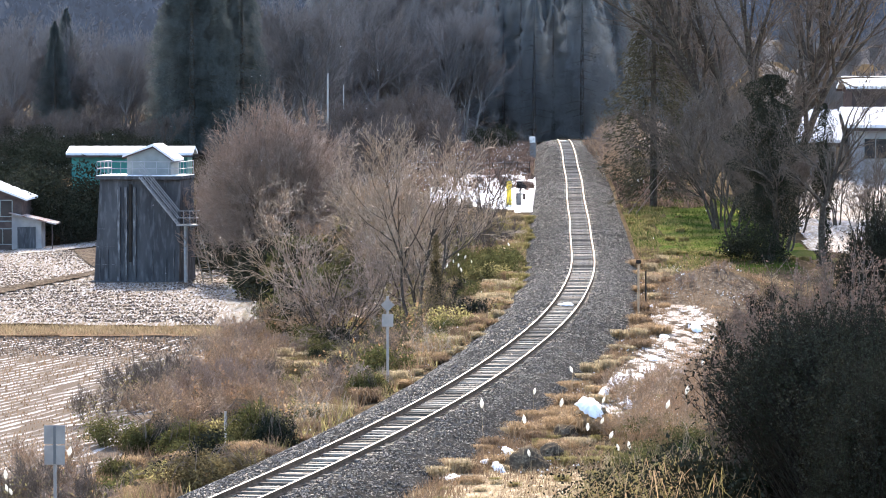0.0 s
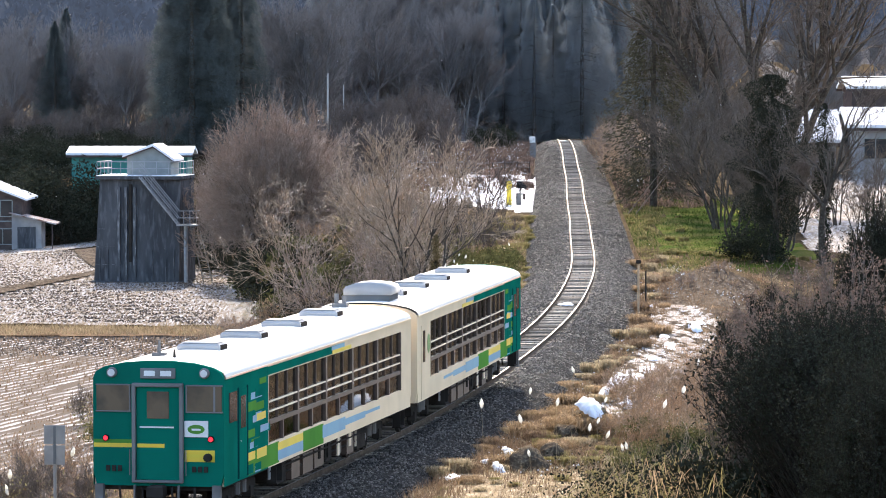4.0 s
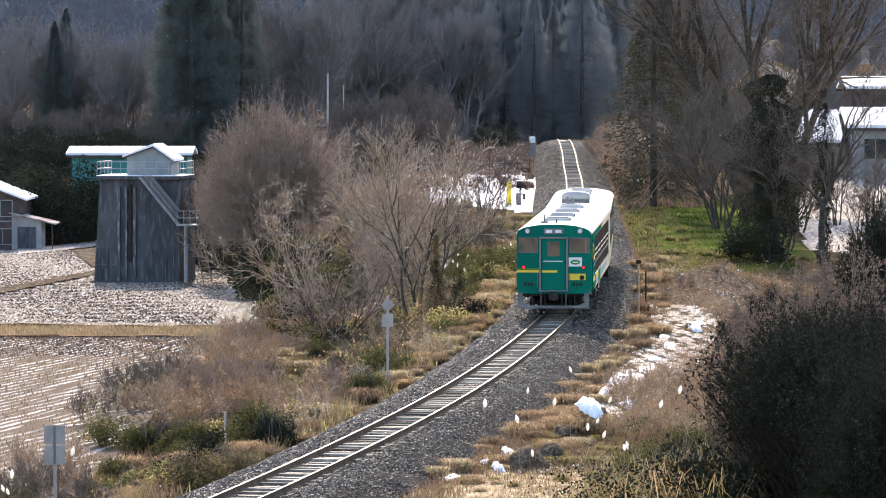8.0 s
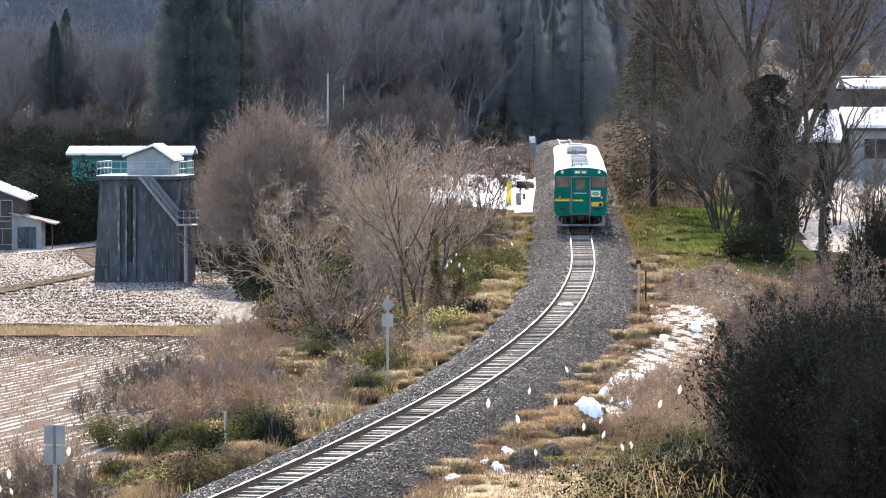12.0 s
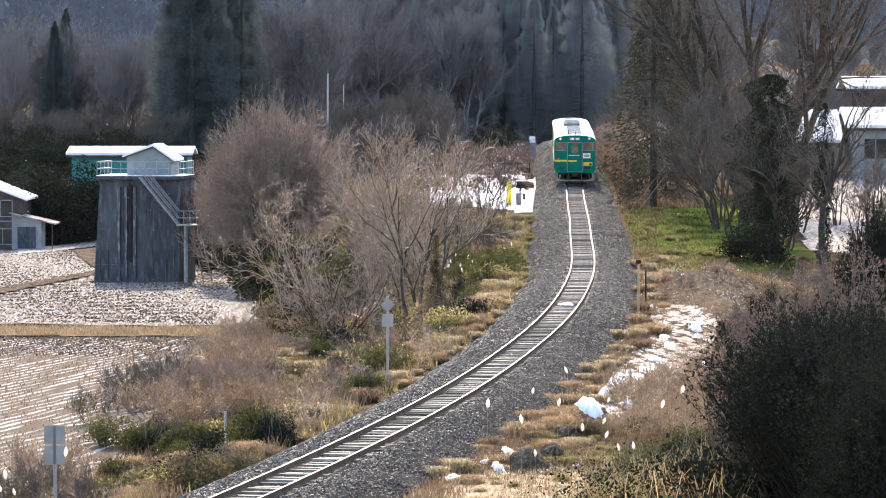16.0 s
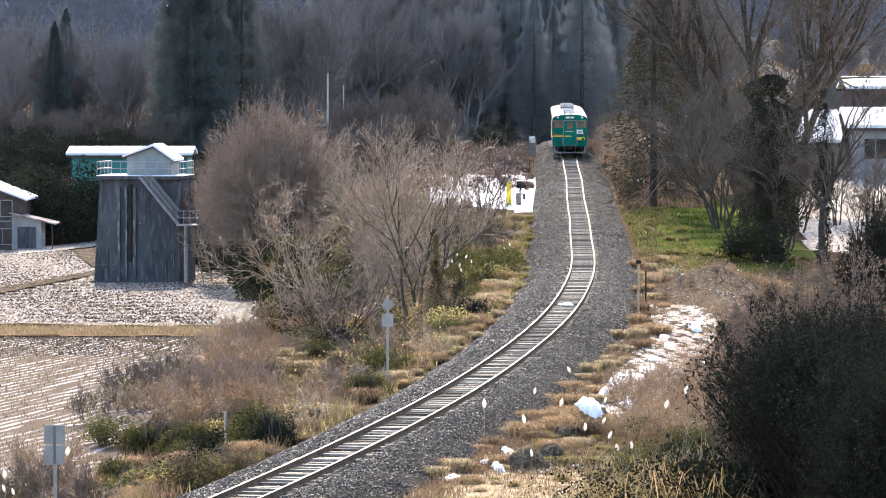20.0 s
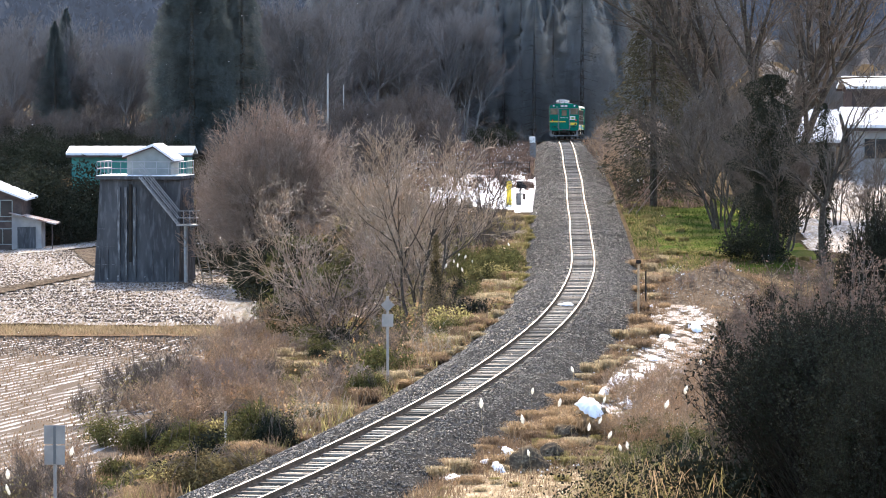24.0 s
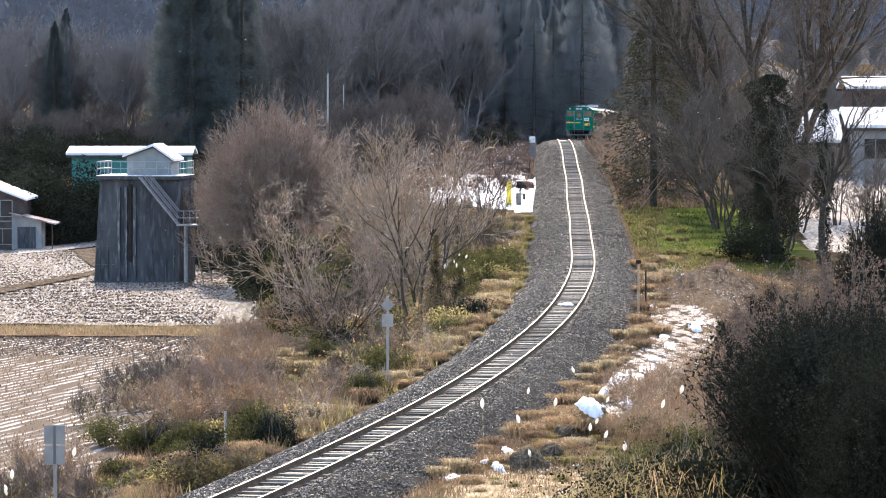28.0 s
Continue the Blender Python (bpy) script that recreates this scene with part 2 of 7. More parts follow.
M["lamp"] = mat("lamp_glass", (0.7, 0.72, 0.72), (0.6, 0.6, 0.6), 3, 0.15)
M["red"] = mat("red_lens", (0.7, 0.02, 0.02), (0.6, 0.02, 0.02), 3, 0.25)
_r = M["red"].node_tree.nodes["Principled BSDF"]
_r.inputs["Emission Color"].default_value, _r.inputs["Emission Strength"].default_value = (1, 0.03, 0.06, 1), 0.45
M["paper"] = mat("white_plate", (0.78, 0.79, 0.78), (0.72, 0.73, 0.72), 2, 0.5)
M["black"] = mat("black_rubber", (0.015, 0.015, 0.016), (0.022, 0.022, 0.022), 2, 0.7)
M["sign"] = mat("sign_back", (0.38, 0.352, 0.325), (0.31, 0.29, 0.27), 3, 0.8)
M["post"] = mat("weathered_post", (0.5, 0.37, 0.25), (0.4, 0.29, 0.19), 3, 0.8)
M["pole"] = mat("concrete_pole", (0.45, 0.44, 0.42), (0.38, 0.37, 0.36), 1, 0.8)
M["plume"] = mat("seed_plume", (0.85, 0.83, 0.78), (0.8, 0.78, 0.72), 9, 0.9, leafy=0.6)
M["flake"] = mat("snow_flake", (0.88, 0.89, 0.92), (0.85, 0.86, 0.9), 9, 0.9, leafy=0.5)
# Distant haze is put into the hill's blue-grey colour and a faint glow.
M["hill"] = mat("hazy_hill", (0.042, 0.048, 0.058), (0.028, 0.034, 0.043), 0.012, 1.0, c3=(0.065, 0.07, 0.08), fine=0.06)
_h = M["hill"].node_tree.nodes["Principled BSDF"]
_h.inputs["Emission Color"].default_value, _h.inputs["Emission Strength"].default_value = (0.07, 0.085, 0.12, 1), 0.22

# ---- mesh tools ----


class Geo:
    """Collects vertices and faces of one mesh."""

    def __init__(self):
        self.v, self.f = [], []

    def add(self, v, f):
        k = len(self.v)
        self.v += [tuple(p) for p in v]
        self.f += [tuple(i + k for i in q) for q in f]
        return self

    def box(self, x0, x1, y0, y1, z0, z1, m=None, ch=0.0):
        if ch:
            c = ch
            p = []
            for z, e in ((z0, c), (z0 + c, 0), (z1 - c, 0), (z1, c)):
                p += [(x0 + e, y0 + e, z), (x1 - e, y0 + e, z), (x1 - e, y1 - e, z), (x0 + e, y1 - e, z)]
            f = [(3, 2, 1, 0), (12, 13, 14, 15)]
            for r in (0, 4, 8):
                f += [(r + i, r + (i + 1) % 4, r + 4 + (i + 1) % 4, r + 4 + i) for i in range(4)]
        else:
            p = [(x, y, z) for z in (z0, z1) for x, y in ((x0, y0), (x1, y0), (x1, y1), (x0, y1))]
            f = [(3, 2, 1, 0), (4, 5, 6, 7), (0, 1, 5, 4), (1, 2, 6, 5), (2, 3, 7, 6), (3, 0, 4, 7)]
        if m is not None:
            p = [tuple(m @ Vector(q)) for q in p]
        return self.add(p, f)

    def tube(self, a, b, r0, r1=None, n=8, caps=True):
        r1 = r0 if r1 is None else r1
        a, b = Vector(a), Vector(b)
        d = (b - a).normalized()
        u = d.orthogonal().normalized()
        w = d.cross(u)
        p = []
        for c, r in ((a, r0), (b, r1)):
            p += [c + (u * math.cos(2 * math.pi * i / n) + w * math.sin(2 * math.pi * i / n)) * r for i in range(n)]
        f = [(i, (i + 1) % n, n + (i + 1) % n, n + i) for i in range(n)]
        if caps:
            f += [tuple(range(n - 1, -1, -1)), tuple(range(n, 2 * n))]
        return self.add(p, f)

    def extrude(self, prof, y0, y1, caps=True):
        """A closed profile of (x, z) drawn from y0 to y1."""
        n = len(prof)
        p = [(x, y0, z) for x, z in prof] + [(x, y1, z) for x, z in prof]
        f = [(i, (i + 1) % n, n + (i + 1) % n, n + i) for i in range(n)]
        if caps:
            f += [tuple(range(n - 1, -1, -1)), tuple(range(n, 2 * n))]
        return self.add(p, f)

    def mesh(self, name, material, smooth=False):
        me = bpy.data.meshes.new(name)
        me.from_pydata(self.v, [], self.f)
        me.materials.append(material)
        me.update()
        bm = bmesh.new()
        bm.from_mesh(me)
        bmesh.ops.recalc_face_normals(bm, faces=bm.faces)
        bm.to_mesh(me)
        bm.free()
        if smooth:
            me.polygons.foreach_set("use_smooth", [True] * len(me.polygons))
        return me


def raw(name, v, f, material, smooth=False):
    me = bpy.data.meshes.new(name)
    me.from_pydata(np.asarray(v).tolist(), [], np.asarray(f).tolist())
    me.materials.append(material)
    if smooth:
        me.polygons.foreach_set("use_smooth", [True] * len(me.polygons))
    me.update()
    return me


def part(name, geo, material, parent, label="", smooth=False):
    ob = new(name, geo if isinstance(geo, bpy.types.Mesh) else geo.mesh(name, material, smooth))
    ob.parent = parent
    return tagged(ob, label)


def thing(name, label, category, m=None, group="", data=None, kind=""):
    ob = new(name, data)
    if m is not None:
        ob.matrix_basis = m
    return tagged(ob, label, category, group, kind)


# ---- the line of the track and the lie of the land ----
KY = np.arange(75, 540, 20.0)
KX = np.array([-7.89, -4.11, -0.58, 2.11, 4.4, 5.91, 6.92, 7.51, 8.1, 8.6, 9.17, 9.75, 10.19, 10.72, 11.2, 11.65, 12.05, 12.75, 14.4, 16.3, 18.6, 21.3, 24.4, 28.0])
KZ = np.array([0.47, 0.46, 0.58, 0.66, 0.93, 1.11, 1.26, 1.65, 2.0, 2.35, 2.69, 3.07, 3.5, 3.9, 4.22, 4.43, 4.48, 4.3, 4.03, 3.72, 3.4, 3.1, 2.8, 2.5])


def natural(v):
    h, n = 20.0, len(v)
    a = np.eye(n) * 4 + np.eye(n, k=1) + np.eye(n, k=-1)
    a[0], a[-1] = 0, 0
    a[0, 0] = a[-1, -1] = 1
    b = np.zeros(n)
    b[1:-1] = 6 * (v[2:] - 2 * v[1:-1] + v[:-2]) / h ** 2
    return np.linalg.solve(a, b)


KXM, KZM = natural(KX), natural(KZ)


def curve_at(v, m, y):
    y = np.asarray(y, float)
    q = np.clip(y, 75, 534.9)
    i = ((q - 75) // 20).astype(int)
    t = q - KY[i]
    r = v[i] + t * ((v[i + 1] - v[i]) / 20 - 20 * (2 * m[i] + m[i + 1]) / 6) + m[i] / 2 * t * t + (m[i + 1] - m[i]) / 120 * t ** 3
    return r


def track_x(y):
    y = np.asarray(y, float)
    d = np.minimum(y - 75, 0)
    e = np.maximum(y - 534.9, 0)
    return curve_at(KX, KXM, y) + 0.19 * d - 0.0006 * d * d + 0.24 * e


def track_z(y):
    return curve_at(KZ, KZM, y)


def S(t):
    t = np.clip(t, 0, 1)
    return t * t * (3 - 2 * t)


def wood_rise(x, y):
    """The wooded hillside behind the crest."""
    return np.minimum(0.27 * np.maximum(y - 485, 0), 75) * S((x + 24) / 20) * (1 - 0.8 * S((x - 36) / 22))


def land(x, y):
    """Height of the ground."""
    x, y = np.asarray(x, float), np.asarray(y, float)
    f = track_z(y) - 0.78
    d = x - track_x(y)
    far = S((y - 320) / 90)
    low = -4.5 + 7.5 * far * S((x + 20) / 6) + 6.5 * S((y - 350) / 70) * (1 - S((x + 20) / 6))
    low = low + 0.5 * S((y - 520) / 200)
    low = np.minimum(low, 3.4)
    low = low + wood_rise(x, y)
    sh = 2.9 + 10.0 * S((y - 226) / 24)
    left = f + (low - f) * S((-d - sh) / 9.0)
    rz = f + 0.12 + 1.1 * S((d - 3.2) / 3) * S((y - 262) / 25)
    rz = rz + wood_rise(x, y) * S((d - 5) / 12)
    rz = rz + 1.1 * np.exp(-((x - 12.6) / 2.2) ** 2 - ((y - 182) / 6.0) ** 2)
    hill = np.minimum(10.0 - 0.125 * y, 8.3)
    w = S((d - 4.5) / 4.5)
    right = np.maximum(rz, rz + (hill - rz) * w)
    z = np.where(d < 0, left, right)
    z = z + 0.13 * np.sin(x * 0.9 + y * 0.31) * np.sin(y * 0.53 - x * 0.2) * S((np.abs(d) - 3.4) / 3) * S((x + 20) / 8)
    return z


def pt(x, y, up=0.0):
    return Vector((x, y, float(land(x, y)) + up))


def sight(x, y):
    """The line of sight on which a spot of the ground lies."""
    a = radians(2.381)
    k = (float(land(x, y)) - 10.0) / y
    t = (k + math.tan(a)) / (1 - k * math.tan(a))
    return 784 + 7000 * x / y, 441 - 7000 * t


def put(px, py, dist):
    """The point seen along a line of sight, at a distance: for far things."""
    a = radians(2.381)
    dx, dz = (px - 784) / 7000, (441 - py) / 7000
    y, z = math.cos(a) + dz * math.sin(a), -math.sin(a) + dz * math.cos(a)
    return Vector((dx * dist / y, dist, 10 + z * dist / y))


def seen(px, py, lo=60.0, hi=460.0):
    """Where a line of sight first meets the ground."""
    a = radians(2.381)
    dx, dz = (px - 784) / 7000, (441 - py) / 7000
    y, z = math.cos(a) + dz * math.sin(a), -math.sin(a) + dz * math.cos(a)
    t = np.arange(lo, hi, 0.25)
    h = 10 + z * t / y - land(dx * t / y, t)
    i = int(np.argmax(h < 0)) if (h < 0).any() else len(t) - 1
    return float(dx * t[i] / y), float(t[i])


def grid(xs, ys, height, keep=None):
    X, Y = np.meshgrid(xs, ys)
    Z = height(X, Y)
    v = np.stack([X, Y, Z], -1).reshape(-1, 3)
    nx, ny = len(xs), len(ys)
    i = (np.arange(ny - 1)[:, None] * nx + np.arange(nx - 1)[None]).reshape(-1)
    f = np.stack([i, i + 1, i + nx + 1, i + nx], -1)
    if keep is not None:
        c = v[f].mean(1)
        f = f[keep(c[:, 0], c[:, 1])]
        used = np.unique(f)
        re = np.zeros(len(v), int)
        re[used] = np.arange(len(used))
        v, f = v[used], re[f]
    return v, f


def inside(poly):
    def test(x, y):
        r = np.zeros(np.shape(x), bool)
        for (x0, y0), (x1, y1) in zip(poly, poly[1:] + poly[:1]):
            c = ((y0 > y) != (y1 > y)) & (x < (x1 - x0) * (y - y0) / (y1 - y0 + 1e-9) + x0)
            r ^= c
        return r
    return test


def spread(a, b, step, far, grow=1.35):
    core = np.arange(a, b + step, step)
    out, d = [], step
    q = core[-1]
    while q < far:
        d *= grow
        q += d
        out.append(q)
    low, d, q = [], step, core[0]
    while q > -far:
        d *= grow
        q -= d
        low.append(q)
    return np.concatenate([low[::-1], core, out])


v, f = grid(spread(-34, 40, 0.7, 3000), np.concatenate([np.arange(-400, 0, 40), np.arange(0, 70, 2), np.arange(70, 340, 0.8), np.arange(340, 800, 5), np.arange(800, 3600, 80)]), land)
tagged(new("ground", raw("ground", v, f, M["ground"], True)), "brown winter ground with dry grass and bare earth", "ground", kind="structure")


def patch(name, poly, step, up, material, label, category, height=land, extra=None):
    xs = np.arange(min(p[0] for p in poly), max(p[0] for p in poly) + step, step)
    ys = np.arange(min(p[1] for p in poly), max(p[1] for p in poly) + step, step)
    h = (lambda x, y: height(x, y) + up) if extra is None else (lambda x, y: height(x, y) + up + extra(x, y))
    v, f = grid(xs, ys, h, inside(poly))
    return tagged(new(name, raw(name, v, f, material, True)), label, category, kind="structure")

# ---- railway ----
AY = np.arange(-70, 560, 0.5)
AX, AZ = track_x(AY), track_z(AY)
AS = np.concatenate([[0], np.cumsum(np.sqrt(np.diff(AX) ** 2 + np.diff(AY) ** 2 + np.diff(AZ) ** 2))])
AS = AS - np.interp(75.0, AY, AS)          # arc length from the 75 m line


def on_track(s):
    y = np.interp(s, AS, AY)
    return np.array([float(track_x(y)), float(y), float(track_z(y))])


def side_of(y):
    """Unit vector to the right of the line at y."""
    k = (track_x(y + 0.5) - track_x(y - 0.5))
    q = np.sqrt(1 + k * k)
    return 1 / q, -k / q


def sweep(prof, ys, closed=True):
    """A profile of (sideways, up) drawn along the track."""
    n = len(prof)
    nx, ny = side_of(ys)
    cx, cz = track_x(ys), track_z(ys)
    v = np.stack([np.stack([cx + a * nx, ys + a * ny, cz + b], -1) for a, b in prof], 1).reshape(-1, 3)
    f = []
    m = n if closed else n - 1
    base = np.arange(len(ys) - 1) * n
    for j in range(m):
        k = (j + 1) % n
        f.append(np.stack([base + j, base + k, base + k + n, base + j + n], -1))
    return v, np.concatenate(f)


RY = np.concatenate([np.arange(-60, 330, 0.8), np.arange(330, 540, 1.6)])
prof = [(-3.1, -0.86), (-2.5, -0.55), (-1.75, -0.22), (-1.2, -0.15), (-0.82, -0.145), (-0.68, -0.215), (0, -0.225), (0.68, -0.215), (0.82, -0.145), (1.2, -0.15), (1.75, -0.22), (2.5, -0.55), (3.1, -0.86)]
v, f = sweep(prof, RY, False)
v[:, 2] += 0.05 * np.sin(v[:, 0] * 5.1 + v[:, 1] * 2.3) * np.sin(v[:, 1] * 1.7) * (np.abs(v[:, 2]) > 0)
tagged(new("ballast_bed", raw("ballast_bed", v, f, M["bed"], True)), "dark grey crushed-stone ballast bed under the track", "ballast", kind="structure")

track = thing("railway_track", "single railway track with steel rails on weathered sleepers", "railway track", kind="structure")
for sgn in (-1, 1):
    g = sgn * 0.566
    web = [(g - 0.063, -0.16), (g + 0.063, -0.16), (g + 0.05, -0.135), (g + 0.01, -0.12), (g + 0.01, -0.045), (g + 0.032, -0.035),
           (g + 0.033, -0.006), (g - 0.033, -0.006), (g - 0.032, -0.035), (g - 0.01, -0.045), (g - 0.01, -0.12), (g - 0.05, -0.135)]
    v, f = sweep(web, RY)
    rail = part("rail", raw("rail", v, f, M["rail"]), None, track, "rusty steel rail")
    v, f = sweep([(g - 0.027, -0.006), (g + 0.027, -0.006), (g + 0.022, 0.002), (g - 0.022, 0.002)], RY)
    part("rail_head", raw("rail_head", v, f, M["railhead"]), None, rail, "polished running surface")

rs = random.Random(5)
g = Geo().box(-1.03, 1.03, -0.1, 0.1, -0.3, -0.148, ch=0.012)
sleeper_mesh = g.mesh("sleeper", M["sleeper"])
rest_v, rest_f = [], []
s0 = float(np.interp(92.0, AY, AS))
for i in range(640):
    p = on_track(s0 + i * 0.66)
    q = on_track(s0 + i * 0.66 + 0.2)
    a = math.atan2(-(q[0] - p[0]), q[1] - p[1]) + rs.uniform(-0.03, 0.03)
    m = Matrix.Translation((p[0] + rs.uniform(-0.05, 0.05), p[1] + rs.uniform(-0.05, 0.05), p[2] + rs.uniform(-0.03, 0.02))) @ Matrix.Rotation(a, 4, "Z")
    if i < 300:
        ob = new("sleeper", sleeper_mesh)
        ob.parent, ob.matrix_basis = track, m
    else:
        k = len(rest_v)
        rest_v += [tuple(m @ w.co) for w in sleeper_mesh.vertices]
        rest_f += [tuple(j + k for j in pl.vertices) for pl in sleeper_mesh.polygons]
me = bpy.data.meshes.new("far_sleepers")
me.from_pydata(rest_v, [], rest_f)
me.materials.append(M["sleeper"])
tagged(part("far_sleepers", me, None, track), kind="stuff")


def scatter_stones(name, x, y, z, size, material, rng):
    n = len(x)
    o = np.array([(1, 0, 0), (0, 1, 0), (-1, 0, 0), (0, -1, 0), (0, 0, 1), (0, 0, -1)], float)
    tri = np.array([(0, 1, 4), (1, 2, 4), (2, 3, 4), (3, 0, 4), (1, 0, 5), (2, 1, 5), (3, 2, 5), (0, 3, 5)])
    sc = size[:, None, None] * rng.uniform(0.5, 1.25, (n, 6, 1)) * np.array([1, 1, 0.75])
    an = rng.uniform(0, 6.28, n)
    ti = rng.uniform(-0.6, 0.6, n)
    p = o[None] * sc
    x1 = p[..., 0] * np.cos(ti)[:, None] + p[..., 2] * np.sin(ti)[:, None]
    z1 = -p[..., 0] * np.sin(ti)[:, None] + p[..., 2] * np.cos(ti)[:, None]
    x2 = x1 * np.cos(an)[:, None] - p[..., 1] * np.sin(an)[:, None]
    y2 = x1 * np.sin(an)[:, None] + p[..., 1] * np.cos(an)[:, None]
    v = np.stack([x2 + x[:, None], y2 + y[:, None], z1 + z[:, None]], -1).reshape(-1, 3)
    f = (tri[None] + 6 * np.arange(n)[:, None, None]).reshape(-1, 3)
    return raw(name, v, f, material)


rng = np.random.default_rng(3)
N = 96000
yy = 82 + (290 - 82) * rng.random(N) ** 1.7
dd = rng.uniform(-3.15, 3.25, N)
nx, ny = side_of(yy)
hz = np.interp(np.abs(dd), [0, 0.66, 0.82, 1.2, 1.75, 2.5, 3.1], [-0.2, -0.2, -0.13, -0.135, -0.215, -0.55, -0.86])
ok = ~((np.abs(dd) < 0.7) & (rng.random(N) < 0.5))
me = scatter_stones("ballast_stones", (track_x(yy) + dd * nx)[ok], (yy + dd * ny)[ok], (track_z(yy) + hz + 0.01)[ok], (rng.uniform(0.02, 0.046, N) * (1 + (yy - 80) / 900))[ok], M["stone"], rng)
N = 26000
yy = rng.uniform(286, 405, N)
dd = rng.uniform(-3.15, 3.15, N)
nx, ny = side_of(yy)
hz = np.interp(np.abs(dd), [0, 0.66, 0.82, 1.2, 1.75, 2.5, 3.1], [-0.2, -0.2, -0.13, -0.135, -0.215, -0.55, -0.86])
far_me = scatter_stones("ballast_stones", track_x(yy) + dd * nx, yy + dd * ny, track_z(yy) + hz, rng.uniform(0.022, 0.042, N), M["stone"], rng)
tagged(new("ballast_stones", far_me), "loose dark ballast stones towards the crest", "ballast stones", kind="stuff")
tagged(new("ballast_stones", me), "loose dark angular ballast stones along the track", "ballast stones", kind="stuff")

# ---- train ----


def car(name, label, cab_rear):
    """A railcar: x to the right, y forwards, z up from the rail. The cab is at the rear or at the front."""
    ob = thing(name, label, "railcar", group="cars of the train")
    e = -1 if cab_rear else 1           # the way of the cab end
    hl, w, zb, ze = 10.4, 1.44, 0.97, 3.32
    win0, win1 = (-6.2, 9.05) if cab_rear else (-8.1, 6.6)
    wz0, wz1 = 1.5, 3.03
    t = 0.07
    for x0, x1 in ((-w, -w + t), (w - t, w)):
        for y0, y1, z0, z1 in ((-hl + 0.1, win0, zb, ze), (win1, hl - 0.1, zb, ze), (win0, win1, zb, wz0), (win0, win1, wz1, ze)):
            part("body_panel", Geo().box(x0, x1, y0, y1, z0, z1), M["cream"], ob, "cream painted side panel")
    part("floor", Geo().box(-w + t, w - t, -hl + 0.05, hl - 0.05, 1.05, 1.15), M["wood"], ob, "wooden floor")
    prof = [(-w - 0.03, 3.3), (-1.4, 3.42), (-1.22, 3.51), (-0.8, 3.6), (-0.3, 3.645), (0.3, 3.645), (0.8, 3.6), (1.22, 3.51), (1.4, 3.42), (w + 0.03, 3.3),
            (1.38, 3.25), (0.7, 3.45), (-0.7, 3.45), (-1.38, 3.25)]
    roof = part("roof", Geo().extrude(prof, -hl + 0.1, hl - 0.1, False), M["roofwhite"], ob, "white roof", True)
    part("gutter", Geo().box(w + 0.0, w + 0.035, -hl + 0.1, hl - 0.1, 3.27, 3.305).box(-w - 0.035, -w, -hl + 0.1, hl - 0.1, 3.27, 3.305), M["cream"], ob)
    # window posts and rails on both sides
    for sx in (-1, 1):
        n = 5
        for i in range(n + 1):
            y = win0 + (win1 - win0) * i / n
            g = 0.09 if 0 < i < n else 0.05
            part("window_post", Geo().box(sx * w - 0.075 * (sx > 0) , sx * w + 0.075 * (sx < 0), y - g, y + g, wz0, wz1), M["brownpost"], ob)
        for i in range(n):
            ya, yb = win0 + (win1 - win0) * i / n + 0.09, win0 + (win1 - win0) * (i + 1) / n - 0.09
            bay = part("window_rail", Geo().box(sx * (w - 0.02) - 0.015, sx * (w - 0.02) + 0.015, ya, yb, 2.425, 2.46)
                       .box(sx * (w - 0.02) - 0.015, sx * (w - 0.02) + 0.015, ya, yb, 2.205, 2.24), M["guard"], ob, "pale guard rails across the window")
            part("sill_rail", Geo().box(sx * (w - 0.03) - 0.03, sx * (w - 0.03) + 0.03, ya, yb, 1.93, 2.02), M["brownpost"], bay)
            gl = part("pane", Geo().box(sx * (w - 0.062) - 0.004, sx * (w - 0.062) + 0.004, ya - 0.08, yb + 0.08, wz0, wz1), M["pane"], bay, "clear window glass")
            gl.visible_shadow = False
            for k in (1,):
                y = ya + (yb - ya) * k / 2
                q = Geo().box(sx * (w - 0.04) - 0.03, sx * (w - 0.04) + 0.03, y - 0.05, y + 0.05, wz0, 1.93)
                part("lower_post", q, M["brownpost"], bay)
            for k in (0.333, 0.667):
                y = ya + (yb - ya) * k
                part("mullion", Geo().box(sx * (w - 0.04) - 0.02, sx * (w - 0.04) + 0.02, y - 0.012, y + 0.012, 2.02, wz1), M["brownpost"], bay)
    # seats and tables
    for i in range(7):
        y = win0 + 0.9 + (win1 - win0 - 1.8) * i / 6
        for sx in (-1, 1):
            part("bench", Geo().box(sx * 0.85 - 0.42, sx * 0.85 + 0.42, y - 0.05, y + 0.05, 1.15, 1.62, ch=0.02).box(sx * 0.85 - 0.42, sx * 0.85 + 0.42, y + 0.06, y + 0.45, 1.4, 1.46),
                 M["wood"], ob, "wooden bench seat")
    # roof vents
    for y in ((-6.4, -2.4, 1.8, 6.0) if cab_rear else (-6.4, -2.5, 1.6, 5.6)):
        vent = part("roof_vent", Geo().box(-0.52, 0.46, y - 0.38, y + 0.38, 3.58, 3.77, ch=0.05), M["vent"], roof, "grey hipped roof ventilator")
        part("vent_lid", Geo().box(-0.44, 0.38, y - 0.3, y + 0.3, 3.772, 3.8, ch=0.012), M["vent"], vent, "pale lid")
        # Flat dark plate on the ventilator's right end.
        part("vent_mouth", Geo().box(0.44, 0.475, y - 0.3, y + 0.3, 3.62, 3.74), M["under"], vent, "dark plate on one end")
